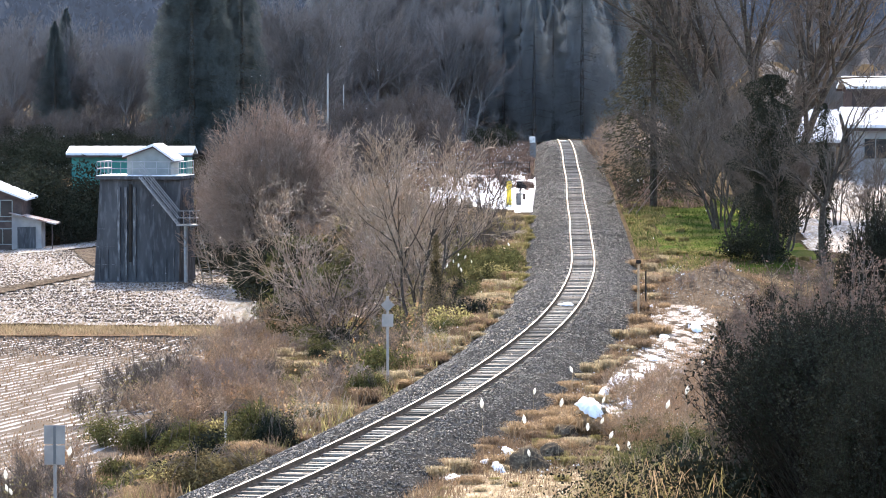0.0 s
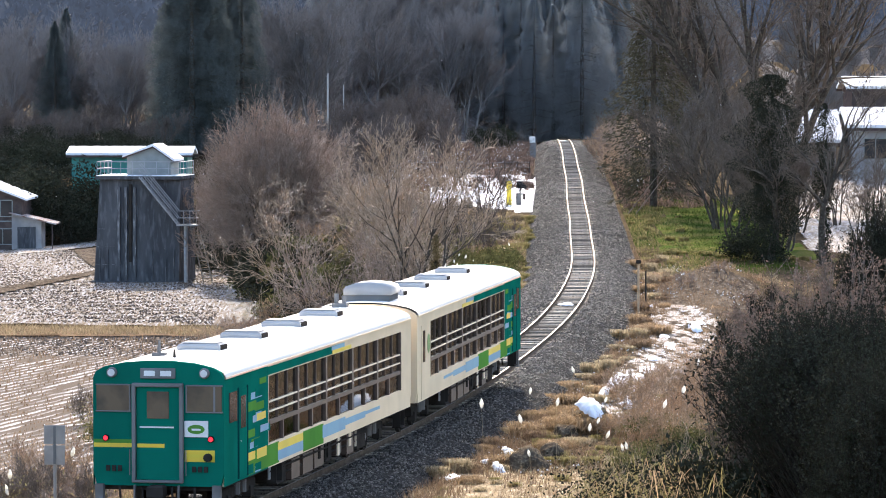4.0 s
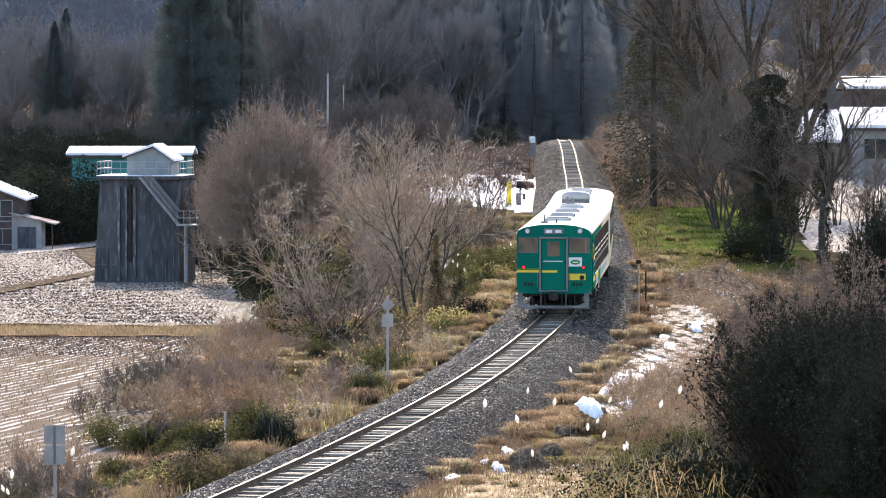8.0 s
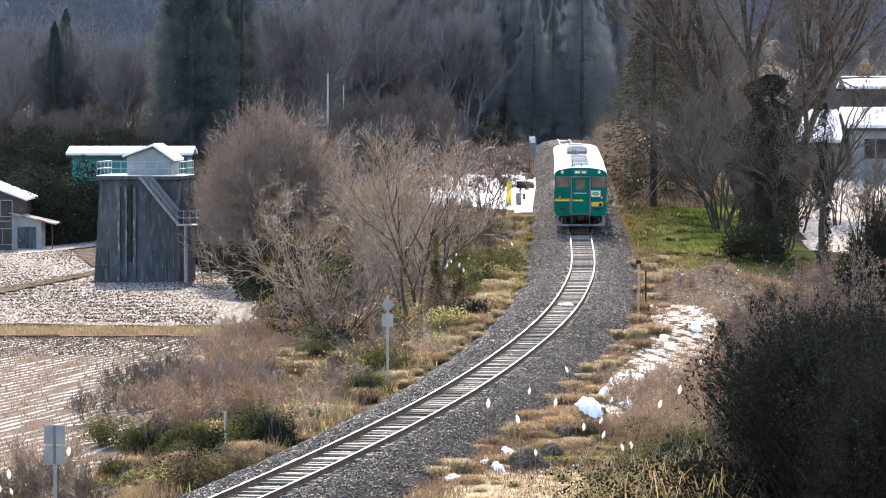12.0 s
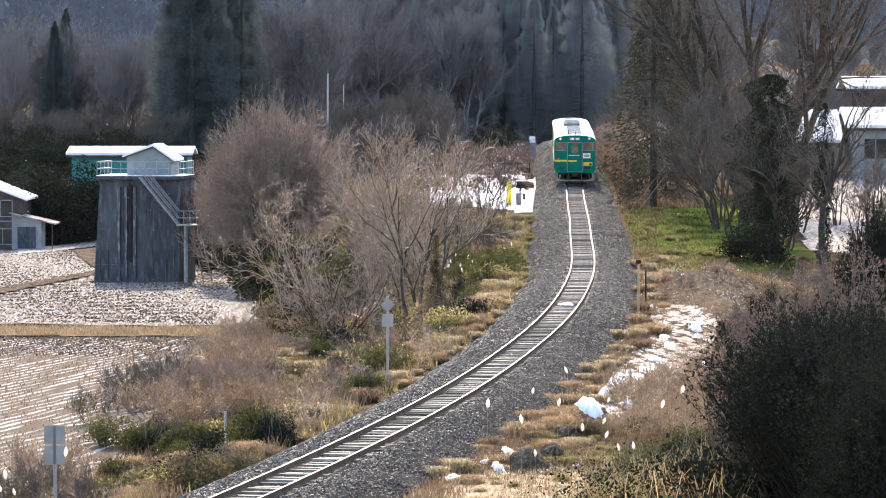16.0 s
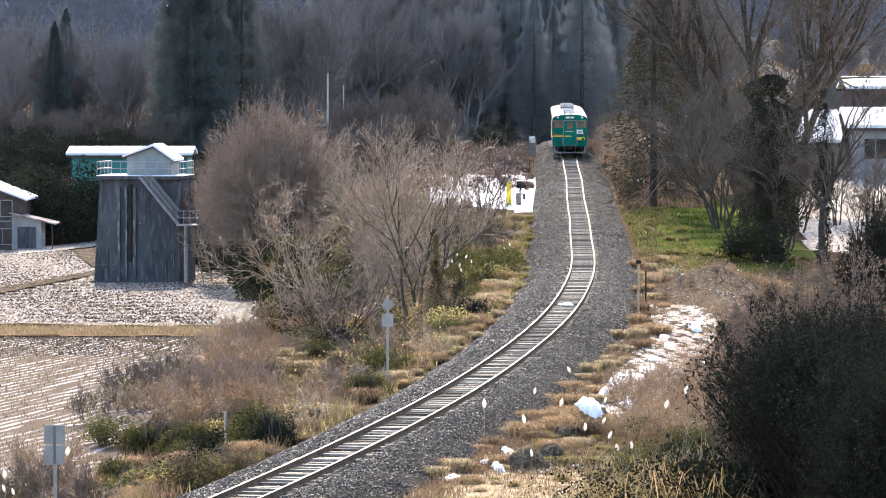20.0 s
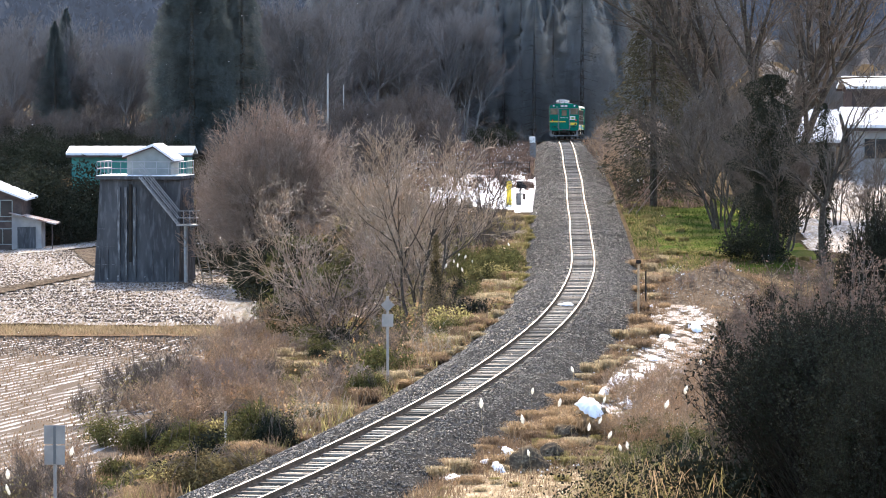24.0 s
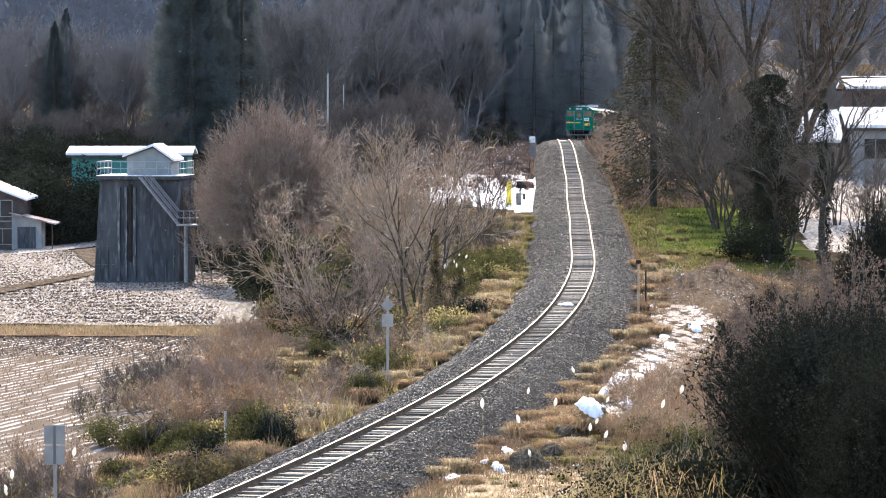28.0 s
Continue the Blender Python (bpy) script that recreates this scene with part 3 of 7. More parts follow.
    # bulkheads
    for yb_ in (win0 - 0.35, win1 + 0.35):
        part("bulkhead", Geo().box(-w + t, -0.4, yb_ - 0.02, yb_ + 0.02, 1.15, 3.25).box(0.4, w - t, yb_ - 0.02, yb_ + 0.02, 1.15, 3.25).box(-0.4, 0.4, yb_ - 0.02, yb_ + 0.02, 2.9, 3.25), M["cream"], ob, "cream painted bulkhead")
    # ends
    for end in (-1, 1):
        cab = end == e
        y = end * hl
        o = end * 0.004
        lo, hi = sorted((y, y - end * 0.1))
        face_prof = [(-w, zb + 0.3), (-w + 0.07, zb), (w - 0.07, zb), (w, zb + 0.3), (w, 3.3), (1.38, 3.42), (1.2, 3.52), (0.8, 3.61), (0.3, 3.655), (-0.3, 3.655), (-0.8, 3.61), (-1.2, 3.52), (-1.38, 3.42), (-w, 3.3)]
        if not cab:
            face_prof = [(a, b - 0.05 if b > 3.2 else b) for a, b in face_prof]
        face = part("cab_front" if cab else "end_wall", Geo().extrude(face_prof, lo, hi), M["green"] if cab else M["cream"], ob, "green painted cab front" if cab else "")

        def on(nm, x0, x1, z0, z1, mt, depth=0.02, parent=None, lb=""):
            a, b = sorted((y + end * 0.001, y + end * depth))
            return part(nm, Geo().box(x0 * -e if e > 0 else x0, x1 * -e if e > 0 else x1, a, b, z0, z1, ch=min(0.008, depth / 4)), M[mt], parent or face, lb)
        if cab:
            fr = Geo()
            for x0, x1, z0, z1 in ((-0.56, -0.49, 1.06, 3.16), (0.49, 0.56, 1.06, 3.16), (-0.56, 0.56, 3.1, 3.18), (-0.56, 0.56, 1.04, 1.1)):
                a, b = sorted((y, y + end * 0.12))
                fr.box(x0, x1, a, b, z0, z1, ch=0.015)
            part("gangway_frame", fr, M["grey"], face, "grey gangway frame")
            on("gangway_door", -0.47, 0.47, 1.1, 3.1, "green", 0.03)
            on("door_window", -0.24, 0.24, 2.42, 3.0, "cabglass", 0.05)
            on("cab_window", -1.36, -0.64, 2.58, 3.12, "cabglass", 0.03, lb="dark cab window")
            on("cab_window", 0.64, 1.22, 2.58, 3.12, "cabglass", 0.03, lb="dark cab window")
            on("cab_window", 1.26, 1.4, 2.58, 3.12, "cabglass", 0.03, lb="dark corner window")
            for x0, x1, z0, z1 in ((-1.38, -0.62, 3.12, 3.15), (-1.38, -0.62, 2.55, 2.58), (0.62, 1.42, 3.12, 3.15), (0.62, 1.42, 2.55, 2.58), (1.22, 1.26, 2.58, 3.12), (-0.64, -0.61, 2.55, 3.15), (0.61, 0.64, 2.55, 3.15)):
                on("window_trim", x0, x1, z0, z1, "grey", 0.035)
            box = on("destination_box", -0.38, 0.38, 3.28, 3.5, "grey", 0.06)
            on("destination_bar", -0.3, -0.06, 3.33, 3.45, "paper", 0.065)
            on("destination_bar", 0.06, 0.3, 3.33, 3.45, "paper", 0.065)
            on("stripe", -1.43, -0.57, 1.79, 1.88, "yellow", 0.008, lb="yellow stripe")
            on("stripe", -0.46, 0.14, 1.79, 1.88, "yellow", 0.035, lb="yellow stripe")
            on("stripe", -1.43, -0.57, 1.88, 1.96, "lightgreen", 0.008, lb="leaf-green stripe")
            on("stripe", 0.5 + 0.08, 1.24, 1.5, 1.75, "yellow", 0.008, lb="yellow panel")
            pl = on("emblem_plate", 0.58, 1.1, 2.03, 2.38, "paper", 0.03, lb="white plate with a green leaf emblem")
            xs = -e if e > 0 else 1
            q = Geo()
            ring = [(0.84 + 0.19 * math.cos(a), 2.2 + 0.1 * math.sin(a)) for a in np.linspace(0, 2 * math.pi, 17)[:-1]]
            q.extrude([(xs * a, b) for a, b in ring], *sorted((y + end * 0.031, y + end * 0.036)))
            part("emblem", q, M["lightgreen"], pl, "green leaf shape")
            on("emblem_bar", 0.74, 0.94, 2.17, 2.22, "paper", 0.04, pl)
            for sx in (-1, 1):
                c = Geo().tube((sx * 1.02, y, 3.4), (sx * 1.02, y + end * 0.09, 3.4), 0.115, 0.1, 14)
                hd = part("headlight", c, M["grey"], face, "round headlight")
                part("lens", Geo().tube((sx * 1.02, y + end * 0.085, 3.4), (sx * 1.02, y + end * 0.1, 3.4), 0.085, 0.075, 12), M["lamp"], hd)
                c = Geo().tube((sx * 1.16, y, 1.99), (sx * 1.16, y + end * 0.05, 1.99), 0.075, 0.07, 12)
                tl = part("tail_lamp", c, M["black"], face)
                part("lens", Geo().tube((sx * 1.16, y + end * 0.045, 1.99), (sx * 1.16, y + end * 0.06, 1.99), 0.055, 0.05, 10), M["red"], tl, "glowing red lens")
                part("handrail", Geo().tube((sx * 0.62, y + end * 0.06, 1.2), (sx * 0.62, y + end * 0.06, 1.75), 0.012, None, 5), M["grey"], face)
                for k in range(3):
                    a, b = sorted((y, y + end * 0.04))
                    part("step_grille", Geo().box(sx * 0.95 - 0.2 + 0.13 * k, sx * 0.95 - 0.12 + 0.13 * k, a, b, 1.28, 1.4), M["under"], face)
            part("jumper_socket", Geo().tube((1.1, y, 1.6), (1.1, y + end * 0.12, 1.6), 0.09, None, 10), M["under"], face)
            part("door_bar", Geo().box(-0.4, 0.35, *sorted((y + end * 0.03, y + end * 0.06)), 2.22, 2.25), M["paper"], face)
            # snow plough and skirt
            sk = Geo()
            for sx in (-1, 1):
                a, b = sorted((y + end * 0.1, y - end * 0.05))
                sk.add([(sx * 1.38, q_, z_) if k_ else (sx * i_, q_, z_) for q_ in (a, b) for z_, i_, k_ in ((0.4, 0, 1), (1.0, 0, 1), (1.0, 1.2, 0), (0.62, 1.2, 0), (0.52, 0.95, 0), (0.4, 0.95, 0))],
                       [(0, 1, 2, 3, 4, 5), (11, 10, 9, 8, 7, 6)] + [(i_, (i_ + 1) % 6, 6 + (i_ + 1) % 6, 6 + i_) for i_ in range(6)])
            a, b = sorted((y + end * 0.22, y + end * 0.12))
            sk.box(-1.3, 1.3, a, b, 0.4, 0.52, ch=0.02)
            sk.box(-0.5, -0.47, a, b, 0.45, 1.0).box(0.47, 0.5, a, b, 0.45, 1.0)
            part("snow_plough", sk, M["plough"], ob, "grey snow plough and guard")
            part("coupler", Geo().box(-0.18, 0.18, *sorted((y, y + end * 0.35)), 0.72, 1.0, ch=0.04), M["under"], ob)
            for x in (-0.85, -0.35, 0.3, 0.8):
                part("hose", Geo().tube((x, y + end * 0.05, 0.95), (x + 0.05, y + end * 0.1, 0.45), 0.03, None, 6), M["under"], ob)
            # mosaic of the cab sides
            mos = random.Random(11)
            for sx in (-1, 1):
                yc = abs(win0 if e < 0 else win1)
                y0, y1 = sorted((e * hl, e * (yc + 0.06)))
                a, b = sorted((sx * w, sx * (w + 0.004)))
                part("side_panel", Geo().box(a, b, y0, y1, zb, 3.27), M["green"], ob, "green painted cab side")
                a2, b2 = sorted((sx * (w + 0.004), sx * (w + 0.008)))
                for k in range(22):
                    ym_ = e * (yc + 0.1 + mos.random() * 1.5)
                    yy_, zz_ = min(ym_, ym_ + e * 0.7), 1.0 + 0.27 * (k % 8) + mos.uniform(0, 0.06)
                    part("mosaic_panel", Geo().box(a2 + 0.001 * sx * (k % 5), b2 + 0.001 * sx * (k % 5), yy_, yy_ + mos.uniform(0.5, 1.1), zz_, zz_ + mos.uniform(0.13, 0.22)),
                         M[mos.choice(["blue", "yellow", "lightgreen", "green", "green"])], ob)
                a3, b3 = sorted((sx * (w + 0.005), sx * (w + 0.02)))
                yd = e * (8.7 if cab_rear else 8.9)
                part("cab_door", Geo().box(a3, b3, yd - 0.35, yd + 0.35, 1.05, 2.95), M["green"], ob, "green cab door")
                part("cab_door_window", Geo().box(a3 + 0.004 * sx, b3 + 0.006 * sx, yd - 0.24, yd + 0.24, 2.1, 2.8), M["glass"], ob)
                for o_ in (-0.42, 0.42):
                    part("door_gap", Geo().box(a3, b3, yd + o_ - 0.05, yd + o_ + 0.05, 1.02, 3.0), M["doorgap"], ob, "dark teal door recess")
                yd = e * 9.6
                part("side_window", Geo().box(a3, b3, yd - 0.35, yd + 0.35, 2.3, 2.95), M["glass"], ob)
        else:
            part("gangway_bellows", Geo().box(-0.5, 0.5, *sorted((y, y + end * 0.32)), 1.05, 3.1), M["black"], ob, "black gangway bellows")
    # streaks along the sides
    for sx in (-1, 1):
        a, b = sorted((sx * (w + 0.001), sx * (w + 0.006)))
        yn = e * (6.2 if cab_rear else 6.6)
        for k, (off, ln, z0, z1, c) in enumerate(((-2.0, 3.0, 1.0, 1.48, "lightgreen"), (0.9, 2.6, 1.27, 1.45, "yellow"), (0.9, 2.7, 1.05, 1.27, "blue"), (3.5, 2.2, 1.0, 1.47, "lightgreen"), (5.6, 2.6, 1.12, 1.42, "blue"), (8.0, 2.6, 1.2, 1.36, "blue"), (10.4, 2.0, 1.26, 1.34, "blue"),
                                                   (-0.1, 6.8, 3.06, 3.24, "green"), (6.6, 1.5, 3.14, 3.24, "blue"), (6.7, 2.2, 3.05, 3.14, "yellow"))):
            ya, yb = sorted((yn - e * off, yn - e * (off + ln)))
            part("livery_streak", Geo().box(a + 0.001 * sx * k, b + 0.001 * sx * k, ya, yb, z0, z1), M[c], ob, c.replace("lightgreen", "leaf-green") + " streak")
    if not cab_rear:
        for sx in (-1, 1):
            a, b = sorted((sx * w, sx * (w + 0.015)))
            dr = part("door", Geo().box(a, b, -9.75, -8.95, 1.02, 3.0), M["cream"], ob, "cream folding door")
            part("door_window", Geo().box(a + 0.003 * sx, b + 0.006 * sx, -9.55, -9.15, 2.0, 2.85), M["glass"], dr)
            q = Geo()
            ring = [(-8.5 + 0.2 * math.cos(t_), 2.45 + 0.26 * math.sin(t_)) for t_ in np.linspace(0, 2 * math.pi, 17)[:-1]]
            q.add([(a - 0.001, p_, z_) for p_, z_ in ring] + [(b + 0.001, p_, z_) for p_, z_ in ring], [tuple(range(16)), tuple(range(31, 15, -1))] + [(i, (i + 1) % 16, 16 + (i + 1) % 16, 16 + i) for i in range(16)])
            part("emblem", q, M["pale_leaf"], ob, "pale green leaf emblem")
        # vaulted hood behind the coupling
        hp = [(-0.72, 3.8), (0.56, 3.8), (0.56, 3.94), (0.5, 4.03), (0.32, 4.09), (-0.08, 4.12), (-0.48, 4.09), (-0.66, 4.03), (-0.72, 3.94)]
        part("roof_hood", Geo().extrude(hp, -9.5, -7.9), M["vent"], roof, "pale grey vaulted cooling hood", True)
        part("hood_base", Geo().box(-0.66, 0.5, -9.42, -7.98, 3.55, 3.805), M["under"], roof, "dark louvred base")
        for k in range(9):
            part("louvre_post", Geo().box(-0.69, 0.53, -9.44 + 0.175 * k, -9.41 + 0.175 * k, 3.56, 3.8), M["grey"], roof)
    else:
        part("horn", Geo().tube((-0.45, -8.6, 3.6), (-0.45, -8.6, 3.98), 0.05, 0.03, 8).box(-0.6, -0.3, -8.7, -8.5, 3.6, 3.7), M["grey"], roof)
        part("antenna", Geo().tube((0.05, -9.2, 3.62), (0.05, -9.2, 3.82), 0.04, 0.02, 8), M["under"], roof)
        part("exhaust", Geo().box(-0.45, -0.05, 9.2, 9.5, 3.6, 3.75).tube((-0.35, 9.35, 3.7), (-0.35, 9.35, 4.0), 0.06, None, 8).tube((-0.15, 9.35, 3.7), (-0.15, 9.35, 3.95), 0.06, None, 8), M["grey"], roof)
    # underframe
    part("underframe", Geo().box(-1.25, 1.25, -hl + 0.2, hl - 0.2, 0.86, 1.0), M["under"], ob, "dark sooty underframe")
    ug = random.Random(4)
    for i, y in enumerate(np.arange(-4.3, 4.4, 1.23)):
        for sx in (-1, 1):
            z0 = ug.uniform(0.32, 0.5)
            part("equipment_box", Geo().box(sx * 0.9 - 0.35, sx * 0.9 + 0.35, y, y + ug.uniform(0.6, 1.1), z0, 0.88, ch=0.03), M[ug.choice(["under", "under", "brownpost", "under", "grey"])], ob)
    for i in range(9):
        y = -5.2 + 1.2 * i + ug.uniform(-0.25, 0.25)
        for sx in (-1, 1):
            x, ln = sx * ug.uniform(1.2, 1.28), ug.uniform(0.3, 0.5)
            part("hanger", Geo().box(x - 0.02, x + 0.02, y, y + ug.uniform(0.12, 0.26), 0.95 - ln, 0.98), M[ug.choice(["vent", "under", "under", "guard"])], ob, "hanging bracket")
    for sx in (-1, 1):
        part("pipe", Geo().tube((sx * 1.27, -5.4, 0.8), (sx * 1.27, 5.4, 0.78), 0.025, None, 6).tube((sx * 1.2, -5.4, 0.62), (sx * 1.2, 4.2, 0.6), 0.03, None, 6), M["under"], ob, "long brake pipe")
        for yb in (-7.2, 7.2):
            part("step", Geo().box(sx * 1.3 - 0.12, sx * 1.3 + 0.12, yb + 1.9, yb + 2.5, 0.5, 0.54).box(sx * 1.3 - 0.1, sx * 1.3 + 0.1, yb + 1.9, yb + 1.93, 0.5, 0.98).box(sx * 1.3 - 0.1, sx * 1.3 + 0.1, yb + 2.47, yb + 2.5, 0.5, 0.98), M["under"], ob, "footstep")
            for o_ in (-0.3, 0.3):
                part("spring", Geo().tube((sx * 0.98, yb + o_, 0.5), (sx * 0.98, yb + o_, 0.9), 0.11, None, 10), M["plough"], ob, "air spring")
    part("air_tank", Geo().tube((1.0, 4.6, 0.6), (1.0, 5.5, 0.6), 0.24, None, 14), M["grey"], ob, "grey cylindrical tank")
    wheels = []
    for yb in (-7.2, 7.2):
        bg = part("bogie", Geo().box(-1.0, -0.82, yb - 1.55, yb + 1.55, 0.45, 0.72, ch=0.03).box(0.82, 1.0, yb - 1.55, yb + 1.55, 0.45, 0.72, ch=0.03).box(-0.9, 0.9, yb - 0.35, yb + 0.35, 0.5, 0.85), M["under"], ob, "dark bogie frame")
        for yw in (yb - 1.05, yb + 1.05):
            wl = Geo().tube((-0.75, 0, 0), (0.75, 0, 0), 0.07, None, 10)
            for sx in (-1, 1):
                wl.tube((sx * 0.52, 0, 0), (sx * 0.62, 0, 0), 0.43, None, 22).tube((sx * 0.62, 0, 0), (sx * 0.66, 0, 0), 0.3, 0.12, 12)
                wl.box(sx * 0.64 - 0.03, sx * 0.64 + 0.03, -0.04, 0.04, -0.36, 0.36)
            wo = part("wheelset", wl, M["under"], ob, "dark steel wheelset")
            wo.location = (0, yw, 0.43)
            wheels.append((wo, yw))
            for sx in (-1, 1):
                part("axle_box", Geo().box(sx * 0.95 - 0.1, sx * 0.95 + 0.1, yw - 0.16, yw + 0.16, 0.3, 0.58, ch=0.03), M["under"], bg)
    return ob, wheels


rear_car, rear_wheels = car("railcar", "green and cream railcar with large windows, at the rear", True)
front_car, front_wheels = car("railcar", "cream and green railcar with a grey roof hood, coupled in front", False)

RUN_T = [0, 1, 2, 3.5, 5.5, 7, 9, 12, 15, 20, 23.5, 25, 28]
RUN_S = [-60.4, -43.0, -25.4, 0.8, 35.8, 62.4, 95.7, 145.6, 191.7, 257.8, 308.3, 329.5, 371.3]


def run_at(t):
    """Arc length of the train's rear end, smoothed over the known times."""
    m = np.gradient(np.array(RUN_S), np.array(RUN_T))
    i = int(np.clip(np.searchsorted(RUN_T, t) - 1, 0, len(RUN_T) - 2))
    h = RUN_T[i + 1] - RUN_T[i]
    u = (t - RUN_T[i]) / h
    return ((2 * u ** 3 - 3 * u ** 2 + 1) * RUN_S[i] + (u ** 3 - 2 * u ** 2 + u) * h * m[i]
            + (-2 * u ** 3 + 3 * u ** 2) * RUN_S[i + 1] + (u ** 3 - u ** 2) * h * m[i + 1])


def car_pose(s_mid):
    a, b = on_track(s_mid - 7.2), on_track(s_mid + 7.2)
    d = Vector(b - a).normalized()
    mid = Vector((a + b) / 2)
    r = d.cross(Vector((0, 0, 1))).normalized()
    u = r.cross(d)
    rot = Matrix((r, d, u)).transposed().to_4x4()
    return Matrix.Translation(mid) @ rot

# ---- plants ----


def tubes(segs, n):
    """Prisms of n sides for an array of segments (x0 y0 z0 x1 y1 z1 r0 r1)."""
    a = np.array(segs, float)
    p, q, r0, r1 = a[:, :3], a[:, 3:6], a[:, 6], a[:, 7]
    d = q - p
    d /= np.linalg.norm(d, axis=1)[:, None] + 1e-9
    ref = np.where(np.abs(d[:, 2:3]) < 0.9, np.array([[0, 0, 1.0]]), np.array([[1.0, 0, 0]]))
    u = np.cross(d, ref)
    u /= np.linalg.norm(u, axis=1)[:, None] + 1e-9
    w = np.cross(d, u)
    rows = []
    for c, r in ((p, r0), (q, r1)):
        for i in range(n):
            t = 2 * math.pi * i / n
            rows.append(c + (u * math.cos(t) + w * math.sin(t)) * r[:, None])
    v = np.stack(rows, 1).reshape(-1, 3)
    base = np.arange(len(a))[:, None] * 2 * n
    f = np.concatenate([base + np.array([[i, (i + 1) % n, n + (i + 1) % n, n + i]]) for i in range(n)])
    return v, f


def branch(rnd, segs, p, d, length, r, level, o):
    """One limb, and the limbs that leave it. o: depth, kids, spread, up, wander, ratio."""
    k = o["steps"] if level < o["depth"] else 2
    step = length / k
    tip = []
    for i in range(k):
        ra = r * (1 - 0.75 * i / k)
        rb = r * (1 - 0.75 * (i + 1) / k)
        d = (d + Vector((rnd.gauss(0, 1), rnd.gauss(0, 1), rnd.gauss(0, 1))) * o["wander"] + Vector((0, 0, o["up"]))).normalized()
        q = p + d * step
        segs[level].append((*p, *q, ra, rb))
        p = q
        tip.append((p, d, rb, (i + 1) / k))
    if level >= o["depth"]:
        return
    kids = o["kids"][level] if level < len(o["kids"]) else o["kids"][-1]
    for j in range(kids):
        f = (j + 0.6 + rnd.uniform(-0.3, 0.3)) / kids
        f = o["bare"] + (1 - o["bare"]) * f if level == 0 else max(0.15, f)
        i = min(k - 1, int(f * k))
        q, dd, rr, _ = tip[i]
        side = dd.orthogonal().normalized()
        side.rotate(Matrix.Rotation(rnd.uniform(0, 6.283), 3, dd))
        sp = o["spread"] * rnd.uniform(0.6, 1.3)
        nd = (dd * math.cos(sp) + side * math.sin(sp)).normalized()
        ln = length * o["ratio"] * rnd.uniform(0.7, 1.2) * (1.15 - 0.45 * f)
        branch(rnd, segs, q, nd, ln, max(rr * 0.75, 0.004), level + 1, o)


def bare_meshes(seed, height, o, bark, twig, stems=1, fan=0.0, base_r=None, twig_r=0.010):
    rnd = random.Random(seed)
    segs = [[] for _ in range(o["depth"] + 1)]
    for s in range(stems):
        a = rnd.uniform(0, 6.283) if stems > 1 else 0
        a = s * 6.283 / stems + rnd.uniform(-0.4, 0.4)
        tilt = fan * rnd.uniform(0.4, 1.15) if stems > 1 else rnd.uniform(0, 0.05)
        d = Vector((math.cos(a) * math.sin(tilt), math.sin(a) * math.sin(tilt), math.cos(tilt)))
        r = base_r or height * 0.016
        branch(rnd, segs, Vector((math.cos(a) * 0.25 * (stems > 1), math.sin(a) * 0.25 * (stems > 1), -0.3)), d, height * rnd.uniform(0.75, 0.95) * o.get("trunk", 0.8), r, 0, o)
    big = [x for lv in segs[:2] for x in lv]
    small = [(*x[:6], max(x[6], twig_r), max(x[7], twig_r * 0.7)) for lv in segs[2:] for x in lv]
    v, f = tubes(big, 6)
    trunk = raw("trunk", v, f, bark, True)
    v, f = tubes(small, 3)
    return trunk, raw("crown", v, f, twig)


def leaf_quads(c, size, rng, flat=0.0):
    """Small leaves round the centres c."""
    n = len(c)
    a = rng.normal(0, 1, (n, 3))
    a[:, 2] *= 1 - flat
    a /= np.linalg.norm(a, axis=1)[:, None]
    b = np.cross(a, rng.normal(0, 1, (n, 3)))
    b /= np.linalg.norm(b, axis=1)[:, None]
    s = (size * rng.uniform(0.6, 1.3, n))[:, None]
    v = np.stack([c - a * s * 0.9, c + b * s * 0.45, c + a * s * 0.9, c - b * s * 0.45], 1).reshape(-1, 3)
    f = np.arange(n)[:, None] * 4 + np.array([[0, 1, 2, 3]])
    return v, f


def cedar_meshes(seed, height, width, n, material, fine=1.0):
    """A conifer: a straight trunk and drooping sprays, uneven from tier to tier."""
    rng = np.random.default_rng(seed)
    z = height * (0.06 + 0.94 * rng.random(n) ** 1.05)
    a = rng.uniform(0, 6.283, n)
    lobes = 1 + 0.25 * np.sin(a * 3 + z * 0.7 + seed) + 0.18 * np.sin(a * 5 - z * 1.9) + 0.15 * np.sin(z * 3.1)
    top = np.clip((height - z) / height, 0, 1)
    rad = width / 2 * np.minimum(1, top * 1.7 + 0.03) ** 0.8 * lobes * np.sqrt(rng.uniform(0.15, 1, n))
    c = np.stack([np.cos(a) * rad, np.sin(a) * rad, z - 0.22 * rad], -1)
    out = np.stack([np.cos(a), np.sin(a), -0.55 + 0.3 * rng.normal(0, 1, n)], -1)
    out /= np.linalg.norm(out, axis=1)[:, None]
    b = np.cross(out, rng.normal(0, 1, (n, 3)))
    b /= np.linalg.norm(b, axis=1)[:, None]
    s = (rng.uniform(0.09, 0.2, n) * fine * width / 7)[:, None]
    v = np.stack([c - out * s, c + b * s * 0.4, c + out * s, c - b * s * 0.4], 1).reshape(-1, 3)
    f = np.arange(n)[:, None] * 4 + np.array([[0, 1, 2, 3]])
    crown = raw("crown", v, f, material)
    segs = [(0, 0, -0.5, 0, 0, height * 0.5, height * 0.016, height * 0.01), (0, 0, height * 0.5, 0, 0, height * 0.97, height * 0.01, 0.02)]
    for i in range(40):
        h = height * rng.uniform(0.12, 0.9)
        t = rng.uniform(0, 6.283)
